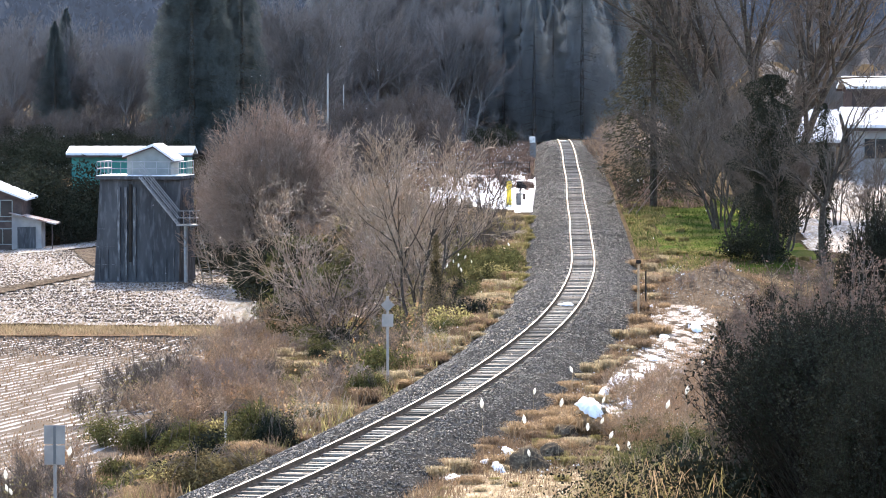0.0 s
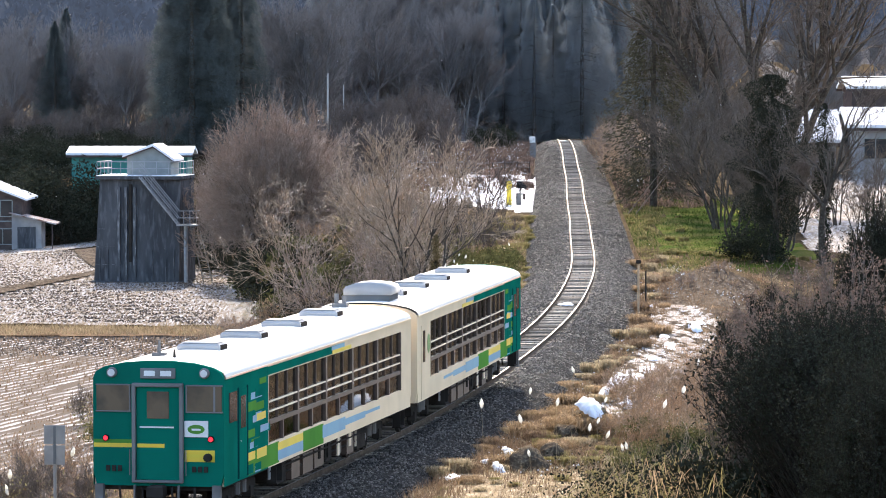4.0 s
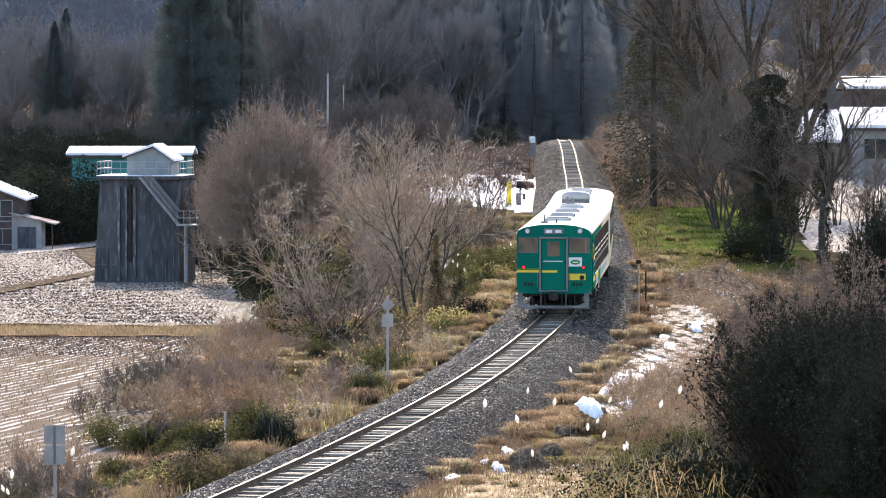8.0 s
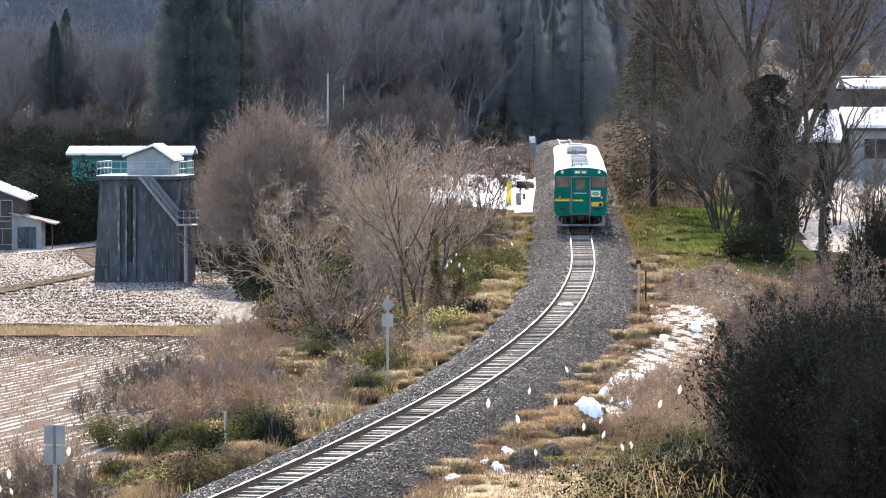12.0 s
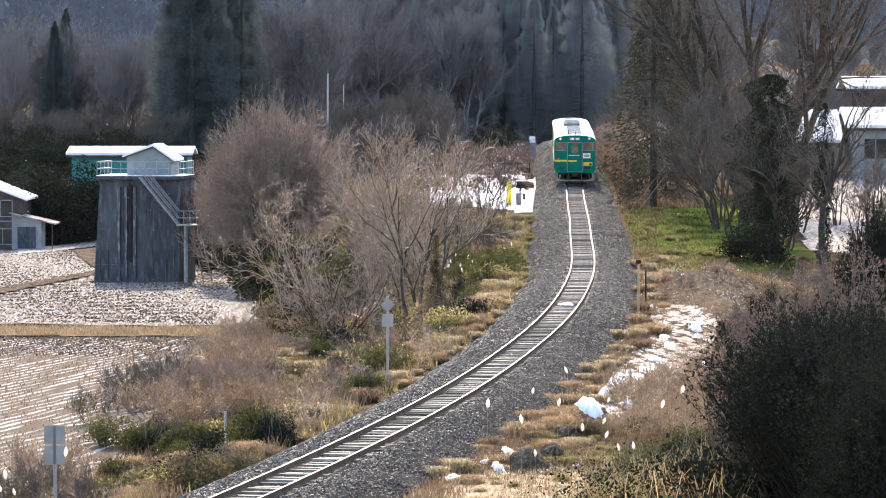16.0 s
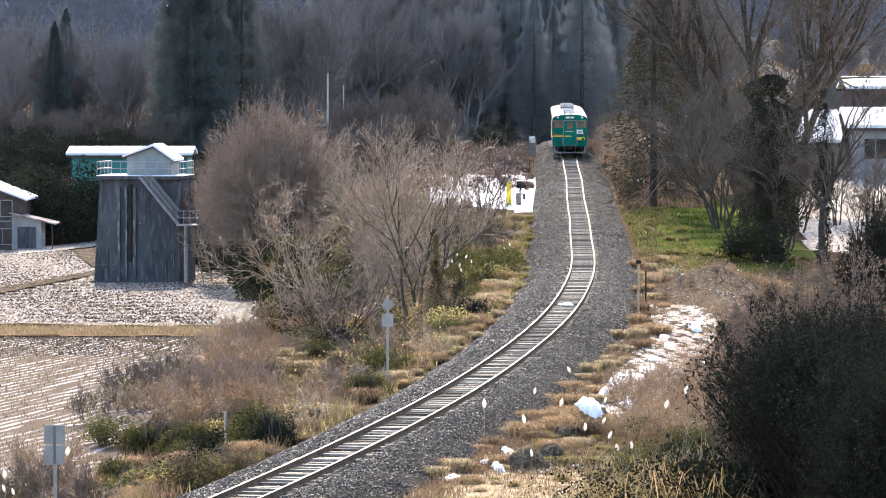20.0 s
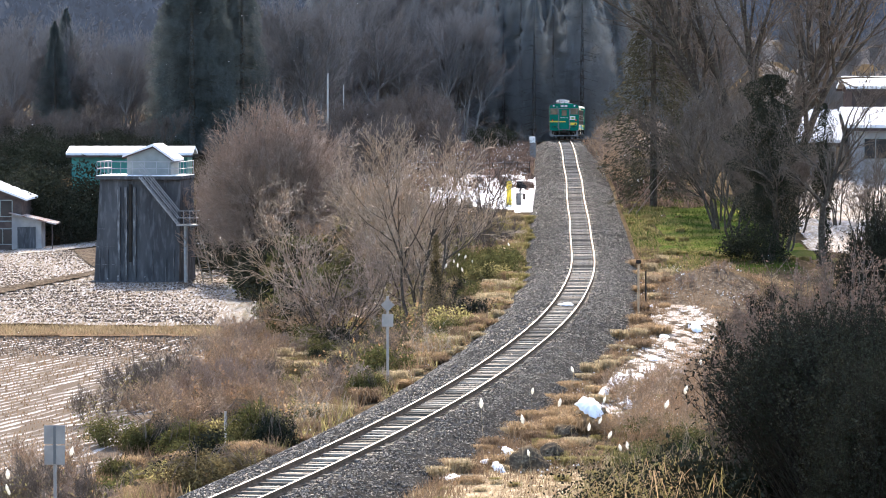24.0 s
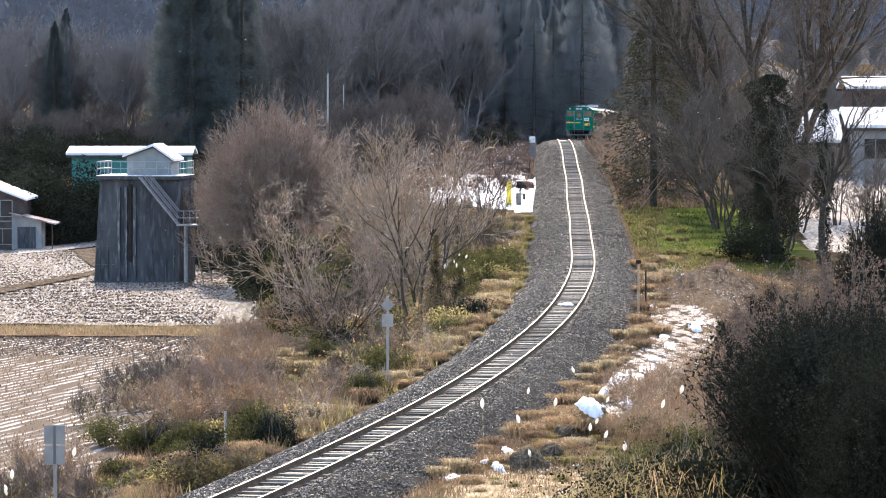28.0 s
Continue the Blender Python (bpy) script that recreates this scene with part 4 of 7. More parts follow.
        q = width / 2 * min(1, (1 - h / height) * 1.7) * 0.8
        segs.append((0, 0, h, math.cos(t) * q, math.sin(t) * q, h - 0.2 * q, 0.05, 0.015))
    v, f = tubes(segs, 5)
    return raw("trunk", v, f, M["bark"], True), crown


def plant(name, label, category, meshes, m, group=""):
    ob = thing(name, label, category, m, group)
    for me in meshes:
        o = new(me.name.split(".")[0], me)
        o.parent = ob
        if o.name.split(".")[0] in ("stem_tangle", "dead_leaf_mass", "branchwork", "twig_mass", "foliage", "crown", "ivy"):
            tagged(o, kind="stuff")
    return ob


def at(x, y, turn=0.0, scale=1.0, up=-0.1):
    p = pt(x, y, up)
    return Matrix.Translation(p) @ Matrix.Rotation(turn, 4, "Z") @ Matrix.Scale(scale, 4)


FAN = dict(depth=4, kids=[9, 7, 6, 4], spread=0.55, up=0.06, wander=0.10, ratio=0.52, steps=6, bare=0.2)
AIRY = dict(depth=4, kids=[9, 6, 6, 4], spread=0.6, up=0.07, wander=0.11, ratio=0.5, steps=7, bare=0.25)
FAR = dict(depth=3, kids=[18, 12, 9], spread=0.6, up=0.08, wander=0.10, ratio=0.46, steps=6, bare=0.3)

# the big reddish clump beside the tower
me = bare_meshes(21, 13.0, FAN, M["bark"], M["twig_red"], stems=11, fan=0.66, base_r=0.10, twig_r=0.013)
plant("bare_tree", "broad many-stemmed bare tree with reddish-brown twigs", "tree", me, at(-11.3, 283, 0.4, 0.94), "bare trees by the line")
DOME_AT = (-12.4, 281)
me = bare_meshes(27, 9.0, FAN, M["bark"], M["twig_red"], stems=7, fan=0.5, base_r=0.08, twig_r=0.014)
plant("bare_tree", "rounded bare tree with dense reddish-brown twigs", "tree", me, at(-14.4, 288, 2.4, 1.12), "bare trees by the line")
ROUGH = dict(depth=4, kids=[7, 5, 4, 3], spread=0.7, up=0.05, wander=0.19, ratio=0.55, steps=7, bare=0.18)
me = bare_meshes(22, 11.5, ROUGH, M["twig"], M["twig"], stems=7, fan=0.62, base_r=0.09, twig_r=0.013)
plant("bare_tree", "bare grey spreading tree on the slope below the track", "tree", me, at(-4.6, 224, 1.1), "bare trees by the line")
me = bare_meshes(23, 12.5, AIRY, M["bark"], M["twig"], stems=4, fan=0.42, base_r=0.1, twig_r=0.010)
plant("bare_tree", "bare tree with pale twigs and a creeper on its trunk", "tree", me, at(-1.2, 203, 0.2), "bare trees by the line")
THIN = dict(depth=3, kids=[7, 5, 4], spread=0.6, up=0.06, wander=0.16, ratio=0.5, steps=6, bare=0.2)
me = bare_meshes(24, 7.0, THIN, M["bark"], M["twig_mid"], stems=5, fan=0.5, base_r=0.05, twig_r=0.012)
LOTSHRUB = bare_meshes(28, 4.2, THIN, M["bark"], M["twig_mid"], stems=5, fan=0.6, base_r=0.035, twig_r=0.011)
for i, (px, py, sc) in enumerate(((790, 420, 0.9), (815, 455, 0.8), (838, 430, 1.0), (860, 465, 0.75), (872, 410, 0.8), (800, 480, 0.7), (760, 440, 1.0), (892, 440, 0.55), (730, 470, 0.9))):
    plant("bare_shrub", "thin dark leafless shrub below the snowy lot", "shrub", LOTSHRUB, at(*seen(px, py), i * 1.7, sc), "bare shrubs below the lot")
plant("bare_tree", "small bare tree beside the track bank", "tree", me, at(2.4, 238, 0.9), "bare trees by the line")


def ivy(seed, h, r0, r1, n, size, material, lean=0.0):
    """A sleeve of leaves on a trunk, wider at the top, with ragged lumps."""
    rng = np.random.default_rng(seed)
    z = h * rng.random(n)
    a = rng.uniform(0, 6.283, n)
    lump = 1 + 0.42 * np.sin(z * 1.7 + a * 2 + seed) + 0.3 * np.sin(z * 3.3 - a) + 0.2 * np.sin(z * 6.1 + a * 3)
    rad = (r0 + (r1 - r0) * np.minimum(z / h * 1.3, 1)) * np.sqrt(np.maximum(1 - (z / h) ** 5, 0.02)) * lump * np.sqrt(rng.uniform(0.1, 1.2, n))
    c = np.stack([np.cos(a) * rad + lean * z, np.sin(a) * rad, z], -1)
    v, f = leaf_quads(c, size, rng)
    return raw("ivy", v, f, material)




def twig_dome(seed, rx, ry, z0, h, n, material, length=0.7, r=0.011):
    """Short forked twigs that close the outside of a rounded crown."""
    rng = np.random.default_rng(seed)
    a = rng.uniform(0, 6.283, n)
    e = np.arcsin(rng.uniform(-0.15, 1.0, n))
    k = (1 + 0.13 * np.sin(a * 3 + seed) * np.cos(e * 2) + 0.1 * np.sin(a * 7 + e * 5) + 0.06 * np.sin(a * 13 - e * 9)) * rng.uniform(0.55, 1.0, n)
    out = np.stack([np.cos(a) * np.cos(e), np.sin(a) * np.cos(e), np.sin(e)], -1)
    p = out * np.stack([rx * k, ry * k, h * k], -1) + np.array([0, 0, z0])
    d = out * 0.6 + rng.normal(0, 0.45, (n, 3)) + np.array([0, 0, 0.35])
    d /= np.linalg.norm(d, axis=1)[:, None]
    q = p + d * (length * rng.uniform(0.5, 1.2, n))[:, None]
    segs = [np.column_stack([p, q, np.full(n, r), np.full(n, r * 0.7)])]
    for _ in range(3):
        m = p + (q - p) * rng.uniform(0.25, 0.95, n)[:, None]
        e2 = d + rng.normal(0, 0.5, (n, 3))
        e2 /= np.linalg.norm(e2, axis=1)[:, None]
        segs.append(np.column_stack([m, m + e2 * (length * rng.uniform(0.3, 0.7, n))[:, None], np.full(n, r * 0.75), np.full(n, r * 0.5)]))
    v, f = tubes(np.concatenate(segs), 3)
    return raw("twig_mass", v, f, material)


# trees beside the line on the far right
plant("bare_tree", "dense rounded bare thicket with reddish twig ends", "tree", [raw("branchwork", *tubes([(0, 0, -0.3, math.cos(k * 0.7) * 2.6, math.sin(k * 0.7) * 2.0, 7.0 + k % 3, 0.09, 0.03) for k in range(9)], 5), M["bark"]), twig_dome(26, 4.9, 3.6, 4.2, 8.4, 7500, M["twig_red"], 0.95)], at(*DOME_AT, 0.0, 1.0, 0.0), "bare trees by the line")
me = bare_meshes(25, 8.6, dict(ROUGH, depth=3, kids=[8, 6, 5]), M["bark"], M["twig_red"], stems=6, fan=0.75, base_r=0.06, twig_r=0.012)
plant("bare_tree", "bare tree with rough brown branches", "tree", me, at(-6.2, 216, 2.0, 0.95), "bare trees by the line")
plant("bare_tree", "bare tree with rough brown branches", "tree", me, at(-1.9, 222, 4.1, 0.9), "bare trees by the line")
me = bare_meshes(31, 17.0, dict(AIRY, trunk=0.95, bare=0.35, up=0.04, wander=0.07, kids=[7, 6, 5, 4]), M["bark"], M["twig_dark"], stems=9, fan=0.52, base_r=0.3, twig_r=0.012)
plant("bare_tree", "tall bare tree with long limbs fanning upwards", "tree", me, at(20.3, 255, 0.6, 1.22), "trees right of the line")
TALL = dict(depth=4, kids=[8, 6, 5, 4], spread=0.5, up=0.02, wander=0.12, ratio=0.5, steps=7, bare=0.25)
me = bare_meshes(32, 10.0, TALL, M["bark"], M["twig_dark"], base_r=0.25, twig_r=0.010)
tr = plant("ivy_tree", "dark tree wrapped in thick ivy", "tree", (*me, ivy(5, 9.8, 1.0, 1.6, 46000, 0.05, M["leaf_dark"])), at(16.9, 205, 0.6, 1.0), "trees right of the line")
me = bare_meshes(33, 11.0, TALL, M["bark"], M["twig_dark"], base_r=0.22, twig_r=0.010)
tr = plant("ivy_tree", "slim dark tree with ivy on its upper trunk", "tree", (*me, ivy(6, 8.4, 0.25, 0.5, 12000, 0.048, M["leaf_dark"])), at(19.6, 203, 2.2, 1.0), "trees right of the line")
ce1 = cedar_meshes(41, 14.0, 4.4, 16000, M["fir"])
plant("conifer", "slender dark conifer with drooping boughs", "tree", ce1, at(14.0, 263, 0.5, 1.24), "trees right of the line")
me = bare_meshes(35, 9.0, FAN, M["bark"], M["twig_dark"], stems=6, fan=0.5, base_r=0.08, twig_r=0.012)
plant("bare_tree", "tangled bare shrub tree at the wood's edge", "tree", me, at(17.3, 246, 1.6), "trees right of the line")
plant("bare_tree", "tangled bare shrub tree at the wood's edge", "tree", me, at(18.3, 215, 0.2, 0.75), "trees right of the line")
DARK = [bare_meshes(36 + i, 10.0, TALL, M["bark"], M["twig_dark"], stems=4, fan=0.35, base_r=0.1, twig_r=0.010) for i in range(2)]
for i, (px, dist, sc) in enumerate(((1275, 236, 1.0), (1330, 246, 1.2), (1415, 232, 0.65), (1480, 238, 0.6), (1250, 280, 1.3), (1545, 222, 0.5), (1390, 212, 0.7), (1360, 222, 0.8), (1300, 226, 0.8), (1400, 250, 0.6), (1450, 262, 0.5), (1345, 232, 0.7), (1560, 262, 0.45), (1520, 228, 0.4))):
    q = put(px, 300, dist)
    plant("bare_tree", "dark tangled bare tree at the wood's edge", "tree", DARK[i % 2], at(q.x, q.y, i * 1.7, sc), "trees right of the line")

# far wood
rw = random.Random(77)
# Trunks share the pale twig colour, so they carry its haze too.
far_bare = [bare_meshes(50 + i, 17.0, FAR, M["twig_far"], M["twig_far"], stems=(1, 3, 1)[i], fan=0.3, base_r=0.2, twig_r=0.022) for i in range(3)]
young = [bare_meshes(153 + i, 17.0, dict(FAR, kids=[14, 10, 7]), M["twig_dark"], M["twig_mid"], stems=(2, 3)[i], fan=0.3, base_r=0.2, twig_r=0.03) for i in range(2)]
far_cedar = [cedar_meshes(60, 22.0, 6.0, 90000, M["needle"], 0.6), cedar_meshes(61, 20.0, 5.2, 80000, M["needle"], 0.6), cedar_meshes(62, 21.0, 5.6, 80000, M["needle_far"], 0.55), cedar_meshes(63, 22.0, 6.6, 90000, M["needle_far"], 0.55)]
CED = [(312, 432, 1.0, 0), (340, 428, 1.2, 0), (372, 430, 1.2, 1), (352, 436, 1.1, 0), (428, 438, 1.15, 1), (404, 442, 1.0, 0), (98, 456, 0.7, 0), (118, 462, 0.85, 1), (82, 468, 0.6, 0), (134, 470, 0.6, 0), (-8, 470, 0.62, 1), (622, 520, 0.95, 0), (690, 540, 0.85, 1), (745, 570, 0.8, 0), (880, 515, 1.1, 0),
       (905, 530, 1.1, 1), (965, 520, 0.95, 1), (1000, 530, 0.95, 0), (1050, 512, 1.0, 0), (1025, 545, 1.0, 1), (985, 560, 1.0, 0), (930, 580, 0.85, 1), (870, 600, 0.85, 0), (1070, 560, 1.1, 1), (945, 500, 0.95, 0),
       (1030, 500, 1.05, 1), (1082, 535, 1.15, 0), (1100, 550, 1.1, 1), (1062, 524, 0.9, 2), (1092, 572, 1.2, 0), (1112, 580, 1.0, 1), (800, 560, 0.95, 0), (655, 560, 0.9, 1), (715, 600, 0.9, 0), (590, 540, 0.8, 1), (1010, 508, 1.0, 0),
       (760, 545, 0.9, 1), (835, 540, 1.0, 2), (1145, 480, 0.8, 1), (1072, 545, 0.6, 0), (1052, 530, 0.55, 1), (1042, 518, 0.5, 0), (1102, 560, 0.55, 1)]
for i in range(46):
    CED.append((rw.uniform(835, 1125), rw.uniform(500, 600), rw.uniform(0.7, 1.15), i % 2))
for i in range(14):
    CED.append((rw.uniform(560, 840), rw.uniform(510, 600), rw.uniform(0.7, 1.0), i % 2))
CED = [q for q in CED if abs(put(q[0], 250, q[1]).x - float(track_x(q[1]))) > 4.0]
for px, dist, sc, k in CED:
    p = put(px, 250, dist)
    plant("cedar", "tall cedar of the far wood, haze put into its needle colour", "tree", far_cedar[k + 2 * (dist > 478) if k < 2 else 2], at(p.x, p.y, rw.uniform(0, 6.28), sc), "cedars of the far wood")
for i in range(22):
    p = put(rw.uniform(1430, 1640), 250, rw.uniform(330, 470))
    plant("forest_tree", "leafless grey-brown tree behind the farmyard", "tree", far_bare[i % 3], at(p.x, p.y, rw.uniform(0, 6.28), rw.uniform(0.3, 0.45)), "bare trees behind the farmyard")
for i in range(48):
    p = put(rw.uniform(1190, 1700), 250, 500 + 260 * rw.random())
    plant("forest_tree", "leafless tree on the hillside, haze put into its pale twigs", "tree", far_bare[i % 3], at(p.x, p.y, rw.uniform(0, 6.28), rw.uniform(0.45, 0.7)), "bare trees behind the farmyard")
for i in range(30):
    p = put(rw.uniform(575, 800), 250, rw.uniform(318, 410))
    plant("forest_tree", "young leafless tree before the wood", "tree", young[i % 2], at(p.x, p.y, rw.uniform(0, 6.28), rw.uniform(0.26, 0.42)), "young trees before the wood")
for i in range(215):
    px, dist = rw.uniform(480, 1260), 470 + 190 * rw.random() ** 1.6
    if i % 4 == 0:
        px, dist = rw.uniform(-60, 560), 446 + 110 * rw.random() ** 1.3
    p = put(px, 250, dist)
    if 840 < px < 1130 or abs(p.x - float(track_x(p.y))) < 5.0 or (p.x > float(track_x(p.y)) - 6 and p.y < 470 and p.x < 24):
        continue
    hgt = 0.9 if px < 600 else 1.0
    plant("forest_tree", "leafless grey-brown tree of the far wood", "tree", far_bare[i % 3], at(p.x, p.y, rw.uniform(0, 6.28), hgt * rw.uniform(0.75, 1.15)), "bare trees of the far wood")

# ---- bushes, grass ----


def leaf_bush(seed, w, h, n, size, material):
    rng = np.random.default_rng(seed)
    k = 9
    cx, cy, cz = rng.uniform(-w / 2, w / 2, k), rng.uniform(-w / 2, w / 2, k), rng.uniform(0.2, 0.75, k) * h
    rr = rng.uniform(0.18, 0.36, k) * w
    i = rng.integers(0, k, n)
    d = rng.normal(0, 1, (n, 3))
    d /= np.linalg.norm(d, axis=1)[:, None]
    c = np.stack([cx, cy, cz], -1)[i] + d * (rr[i] * (rng.uniform(0.5, 1.05, n) + 0.06 * np.abs(rng.normal(0, 1, n)) ** 2.5))[:, None] * np.array([1, 1, 0.8])
    c[:, 2] = np.abs(c[:, 2])
    v, f = leaf_quads(c, size, rng)
    return raw("foliage", v, f, material)


def stems_mesh(seed, w, h, n, material, r=0.008, arch=0.5):
    """Thin arching canes from the ground."""
    rnd = random.Random(seed)
    segs = []
    for _ in range(n):
        p = Vector((rnd.gauss(0, w * 0.25), rnd.gauss(0, w * 0.25), -0.1))
        a = rnd.uniform(0, 6.283)
        d = Vector((math.cos(a) * arch * rnd.random(), math.sin(a) * arch * rnd.random(), 1)).normalized()
        ln = h * rnd.uniform(0.5, 1.1)
        rr = r
        for i in range(4):
            q = p + d * ln / 4
            segs.append((*p, *q, rr, rr * 0.75))
            for _k in range(2):
                e = (d + Vector((rnd.gauss(0, 0.6), rnd.gauss(0, 0.6), rnd.gauss(0.1, 0.4)))).normalized()
                t = q + e * ln * 0.2
                segs.append((*q, *t, rr * 0.6, rr * 0.35))
                e2 = (e + Vector((rnd.gauss(0, 0.6), rnd.gauss(0, 0.6), rnd.gauss(0, 0.4)))).normalized()
                segs.append((*t, *(t + e2 * ln * 0.12), rr * 0.45, rr * 0.3))
            p = q
            rr *= 0.8
            d = (d + Vector((rnd.gauss(0, 0.22), rnd.gauss(0, 0.22), -0.12 * arch * i))).normalized()
    v, f = tubes(segs, 3)
    return raw("stem_tangle", v, f, material)


def tuft_mesh(seed, w, h, n, material, droop=0.7, bw=0.012):
    """A tussock: blades that rise and bend over."""
    rng = np.random.default_rng(seed)
    a = rng.uniform(0, 6.283, n)
    r = w * 0.3 * np.sqrt(rng.random(n))
    b = rng.uniform(0, 6.283, n)
    hh = h * rng.uniform(0.5, 1.1, n)
    out = np.stack([np.cos(b), np.sin(b), np.zeros(n)], -1)
    wd = np.stack([-np.sin(b), np.cos(b), np.zeros(n)], -1) * bw
    p0 = np.stack([np.cos(a) * r, np.sin(a) * r, np.full(n, -0.05)], -1)
    p1 = p0 + out * (hh * 0.25 * droop)[:, None] + np.array([0, 0, 1.0]) * (hh * 0.7)[:, None]
    p2 = p0 + out * (hh * 0.8 * droop * rng.uniform(0.5, 1.3, n))[:, None] + np.array([0, 0, 1.0]) * (hh * (1.0 - 0.4 * droop))[:, None]
    v = np.stack([p0 - wd, p0 + wd, p1 - wd * 0.8, p1 + wd * 0.8, p2], 1).reshape(-1, 3)
    k = np.arange(n)[:, None] * 5
    f = np.concatenate([k + np.array([[0, 1, 3]]), k + np.array([[0, 3, 2]]), k + np.array([[2, 3, 4]])])
    return raw("blades", v, f, material)


def scatter(name, label, category, meshes, spots, smin, smax, group, seed, up=-0.03):
    r = random.Random(seed)
    for i, (x, y) in enumerate(spots):
        me_ = meshes[i % len(meshes)]
        if isinstance(me_, tuple):
            plant(name, label, category, me_, at(x, y, r.uniform(0, 6.28), r.uniform(smin, smax), up), group)
        else:
            thing(name, label, category, at(x, y, r.uniform(0, 6.28), r.uniform(smin, smax), up), group, me_)


def joined(name, label, category, meshes, spots, smin, smax, seed):
    """Many alike tufts as one mesh."""
    r = random.Random(seed)
    vs, fs, k = [], [], 0
    for i, (x, y) in enumerate(spots):
        me_ = meshes[i % len(meshes)]
        co = np.empty(len(me_.vertices) * 3)
        me_.vertices.foreach_get("co", co)
        ix = np.empty(len(me_.loops), int)
        me_.loops.foreach_get("vertex_index", ix)
        a, s = r.uniform(0, 6.28), r.uniform(smin, smax)
        co = co.reshape(-1, 3) * s
        vs.append(np.stack([co[:, 0] * math.cos(a) - co[:, 1] * math.sin(a) + x, co[:, 0] * math.sin(a) + co[:, 1] * math.cos(a) + y, co[:, 2] + float(land(x, y)) - 0.03], -1))
        fs.append(np.column_stack([ix.reshape(-1, 3) + k, np.full(len(ix) // 3, i % len(meshes))]))
        k += len(co)
    f = np.concatenate(fs)
    me_ = raw(name, np.concatenate(vs), f[:, :3], meshes[0].materials[0])
    for q in meshes[1:]:
        me_.materials.append(q.materials[0])
    me_.polygons.foreach_set("material_index", f[:, 3].tolist())
    tagged(new(name, me_), label, category, kind="stuff")


def along(n, y0, y1, d0, d1, seed, power=1.0):
    """Spots beside the track: between y0 and y1, at d0 to d1 to its right."""
    r = random.Random(seed)
    res = []
    for _ in range(n):
        y = y0 + (y1 - y0) * r.random() ** power
        res.append((float(track_x(y)) + r.uniform(d0, d1), y))
    return res


TUFT = [tuft_mesh(1, 1.0, 0.7, 520, M["straw"], 1.2, 0.009), tuft_mesh(2, 0.9, 0.6, 460, M["straw_dull"], 1.3, 0.009), tuft_mesh(3, 1.1, 0.7, 380, M["straw_pale"], 0.9)]
TUFT_G = [tuft_mesh(4, 0.9, 0.5, 320, M["straw_green"], 0.8), tuft_mesh(5, 1.0, 0.55, 320, M["straw_green"], 0.9), tuft_mesh(6, 0.8, 0.45, 280, M["straw_pale"], 0.8)]


def dead_leaves(seed, w, h, n, material, size=0.075):
    rng = np.random.default_rng(seed)
    c = rng.normal(0, 1, (n, 3)) * np.array([w * 0.28, w * 0.28, h * 0.22]) + np.array([0, 0, h * 0.5])
    c[:, 2] = np.abs(c[:, 2])
    v, f = leaf_quads(c, size, rng)
    return raw("dead_leaf_mass", v, f, material)


HANG = stems_mesh(93, 1.9, 4.6, 70, M["twig_dark"], 0.014, 0.12)
plant("creeper", "olive creeper shrouding a bare trunk, wide at its foot", "creeper", [ivy(3, 7.4, 1.1, 0.36, 6000, 0.06, M["leaf_olive"]), ivy(4, 5.6, 1.25, 0.45, 3600, 0.055, M["leaf_dark"]), HANG], at(*seen(772, 602), 0, 0.6, 0.0))
CANE = [(stems_mesh(1, 2.2, 2.0, 26, M["twig_brown"], 0.013), dead_leaves(1, 2.2, 1.8, 260, M["leaf_brown"])), (stems_mesh(2, 2.4, 2.4, 24, M["twig_dark"], 0.013), dead_leaves(2, 2.4, 2.0, 260, M["leaf_brown"])),
        (stems_mesh(3, 2.0, 1.8, 26, M["twig_pale"], 0.012), dead_leaves(3, 2.0, 1.5, 240, M["straw"]))]
SCR = dict(AIRY, depth=3, kids=[8, 6, 5], wander=0.14)
for i in range(3):
    q = bare_meshes(171 + i, 2.7, SCR, M["twig_dark"], M[("twig_red", "twig_brown", "twig_dark")[i]], stems=7, fan=0.7, base_r=0.022, twig_r=0.009)
    q[0].name = "branchwork"
    CANE.append((*q, dead_leaves(174 + i, 2.2, 2.0, 330, M[("leaf_brown", "straw", "leaf_yellow")[i]], 0.055)))
BUSH = [leaf_bush(1, 2.6, 1.7, 2600, 0.095, M["leaf"]), leaf_bush(2, 2.4, 1.5, 2200, 0.095, M["leaf_yellow"]), leaf_bush(3, 2.8, 2.0, 2800, 0.1, M["leaf_dark"])]

STEM = stems_mesh(8, 1.6, 1.3, 20, M["bark"], 0.012, 0.9)
BUSH = [(q, STEM) for q in BUSH]


def mound_bush(seed, n, material, canes):
    """A bramble mound one metre in radius and height: leaves on an uneven shell, arching canes over a dark hollow."""
    rng = np.random.default_rng(seed)
    rnd = random.Random(seed)
    a = rng.uniform(0, 6.283, n)
    e = np.arcsin(rng.uniform(0.0, 1.0, n) ** 0.75)
    k = 0.86 + 0.13 * np.sin(a * 3 + seed) + 0.1 * np.sin(a * 5 - e * 4) + 0.07 * np.sin(a * 11 + e * 9)
    k = k * (1 - 0.22 * np.abs(rng.normal(0, 1, n)))
    c = np.stack([np.cos(a) * np.cos(e) * k, np.sin(a) * np.cos(e) * k, np.sin(e) * k], -1)
    v, f = leaf_quads(c, 0.042, rng, 0.3)
    segs = []
    for _ in range(22):
        t = rnd.uniform(0, 6.283)
        w, h = rnd.uniform(0.5, 1.2), rnd.uniform(0.7, 1.25)
        p = Vector((rnd.gauss(0, 0.15), rnd.gauss(0, 0.15), 0))
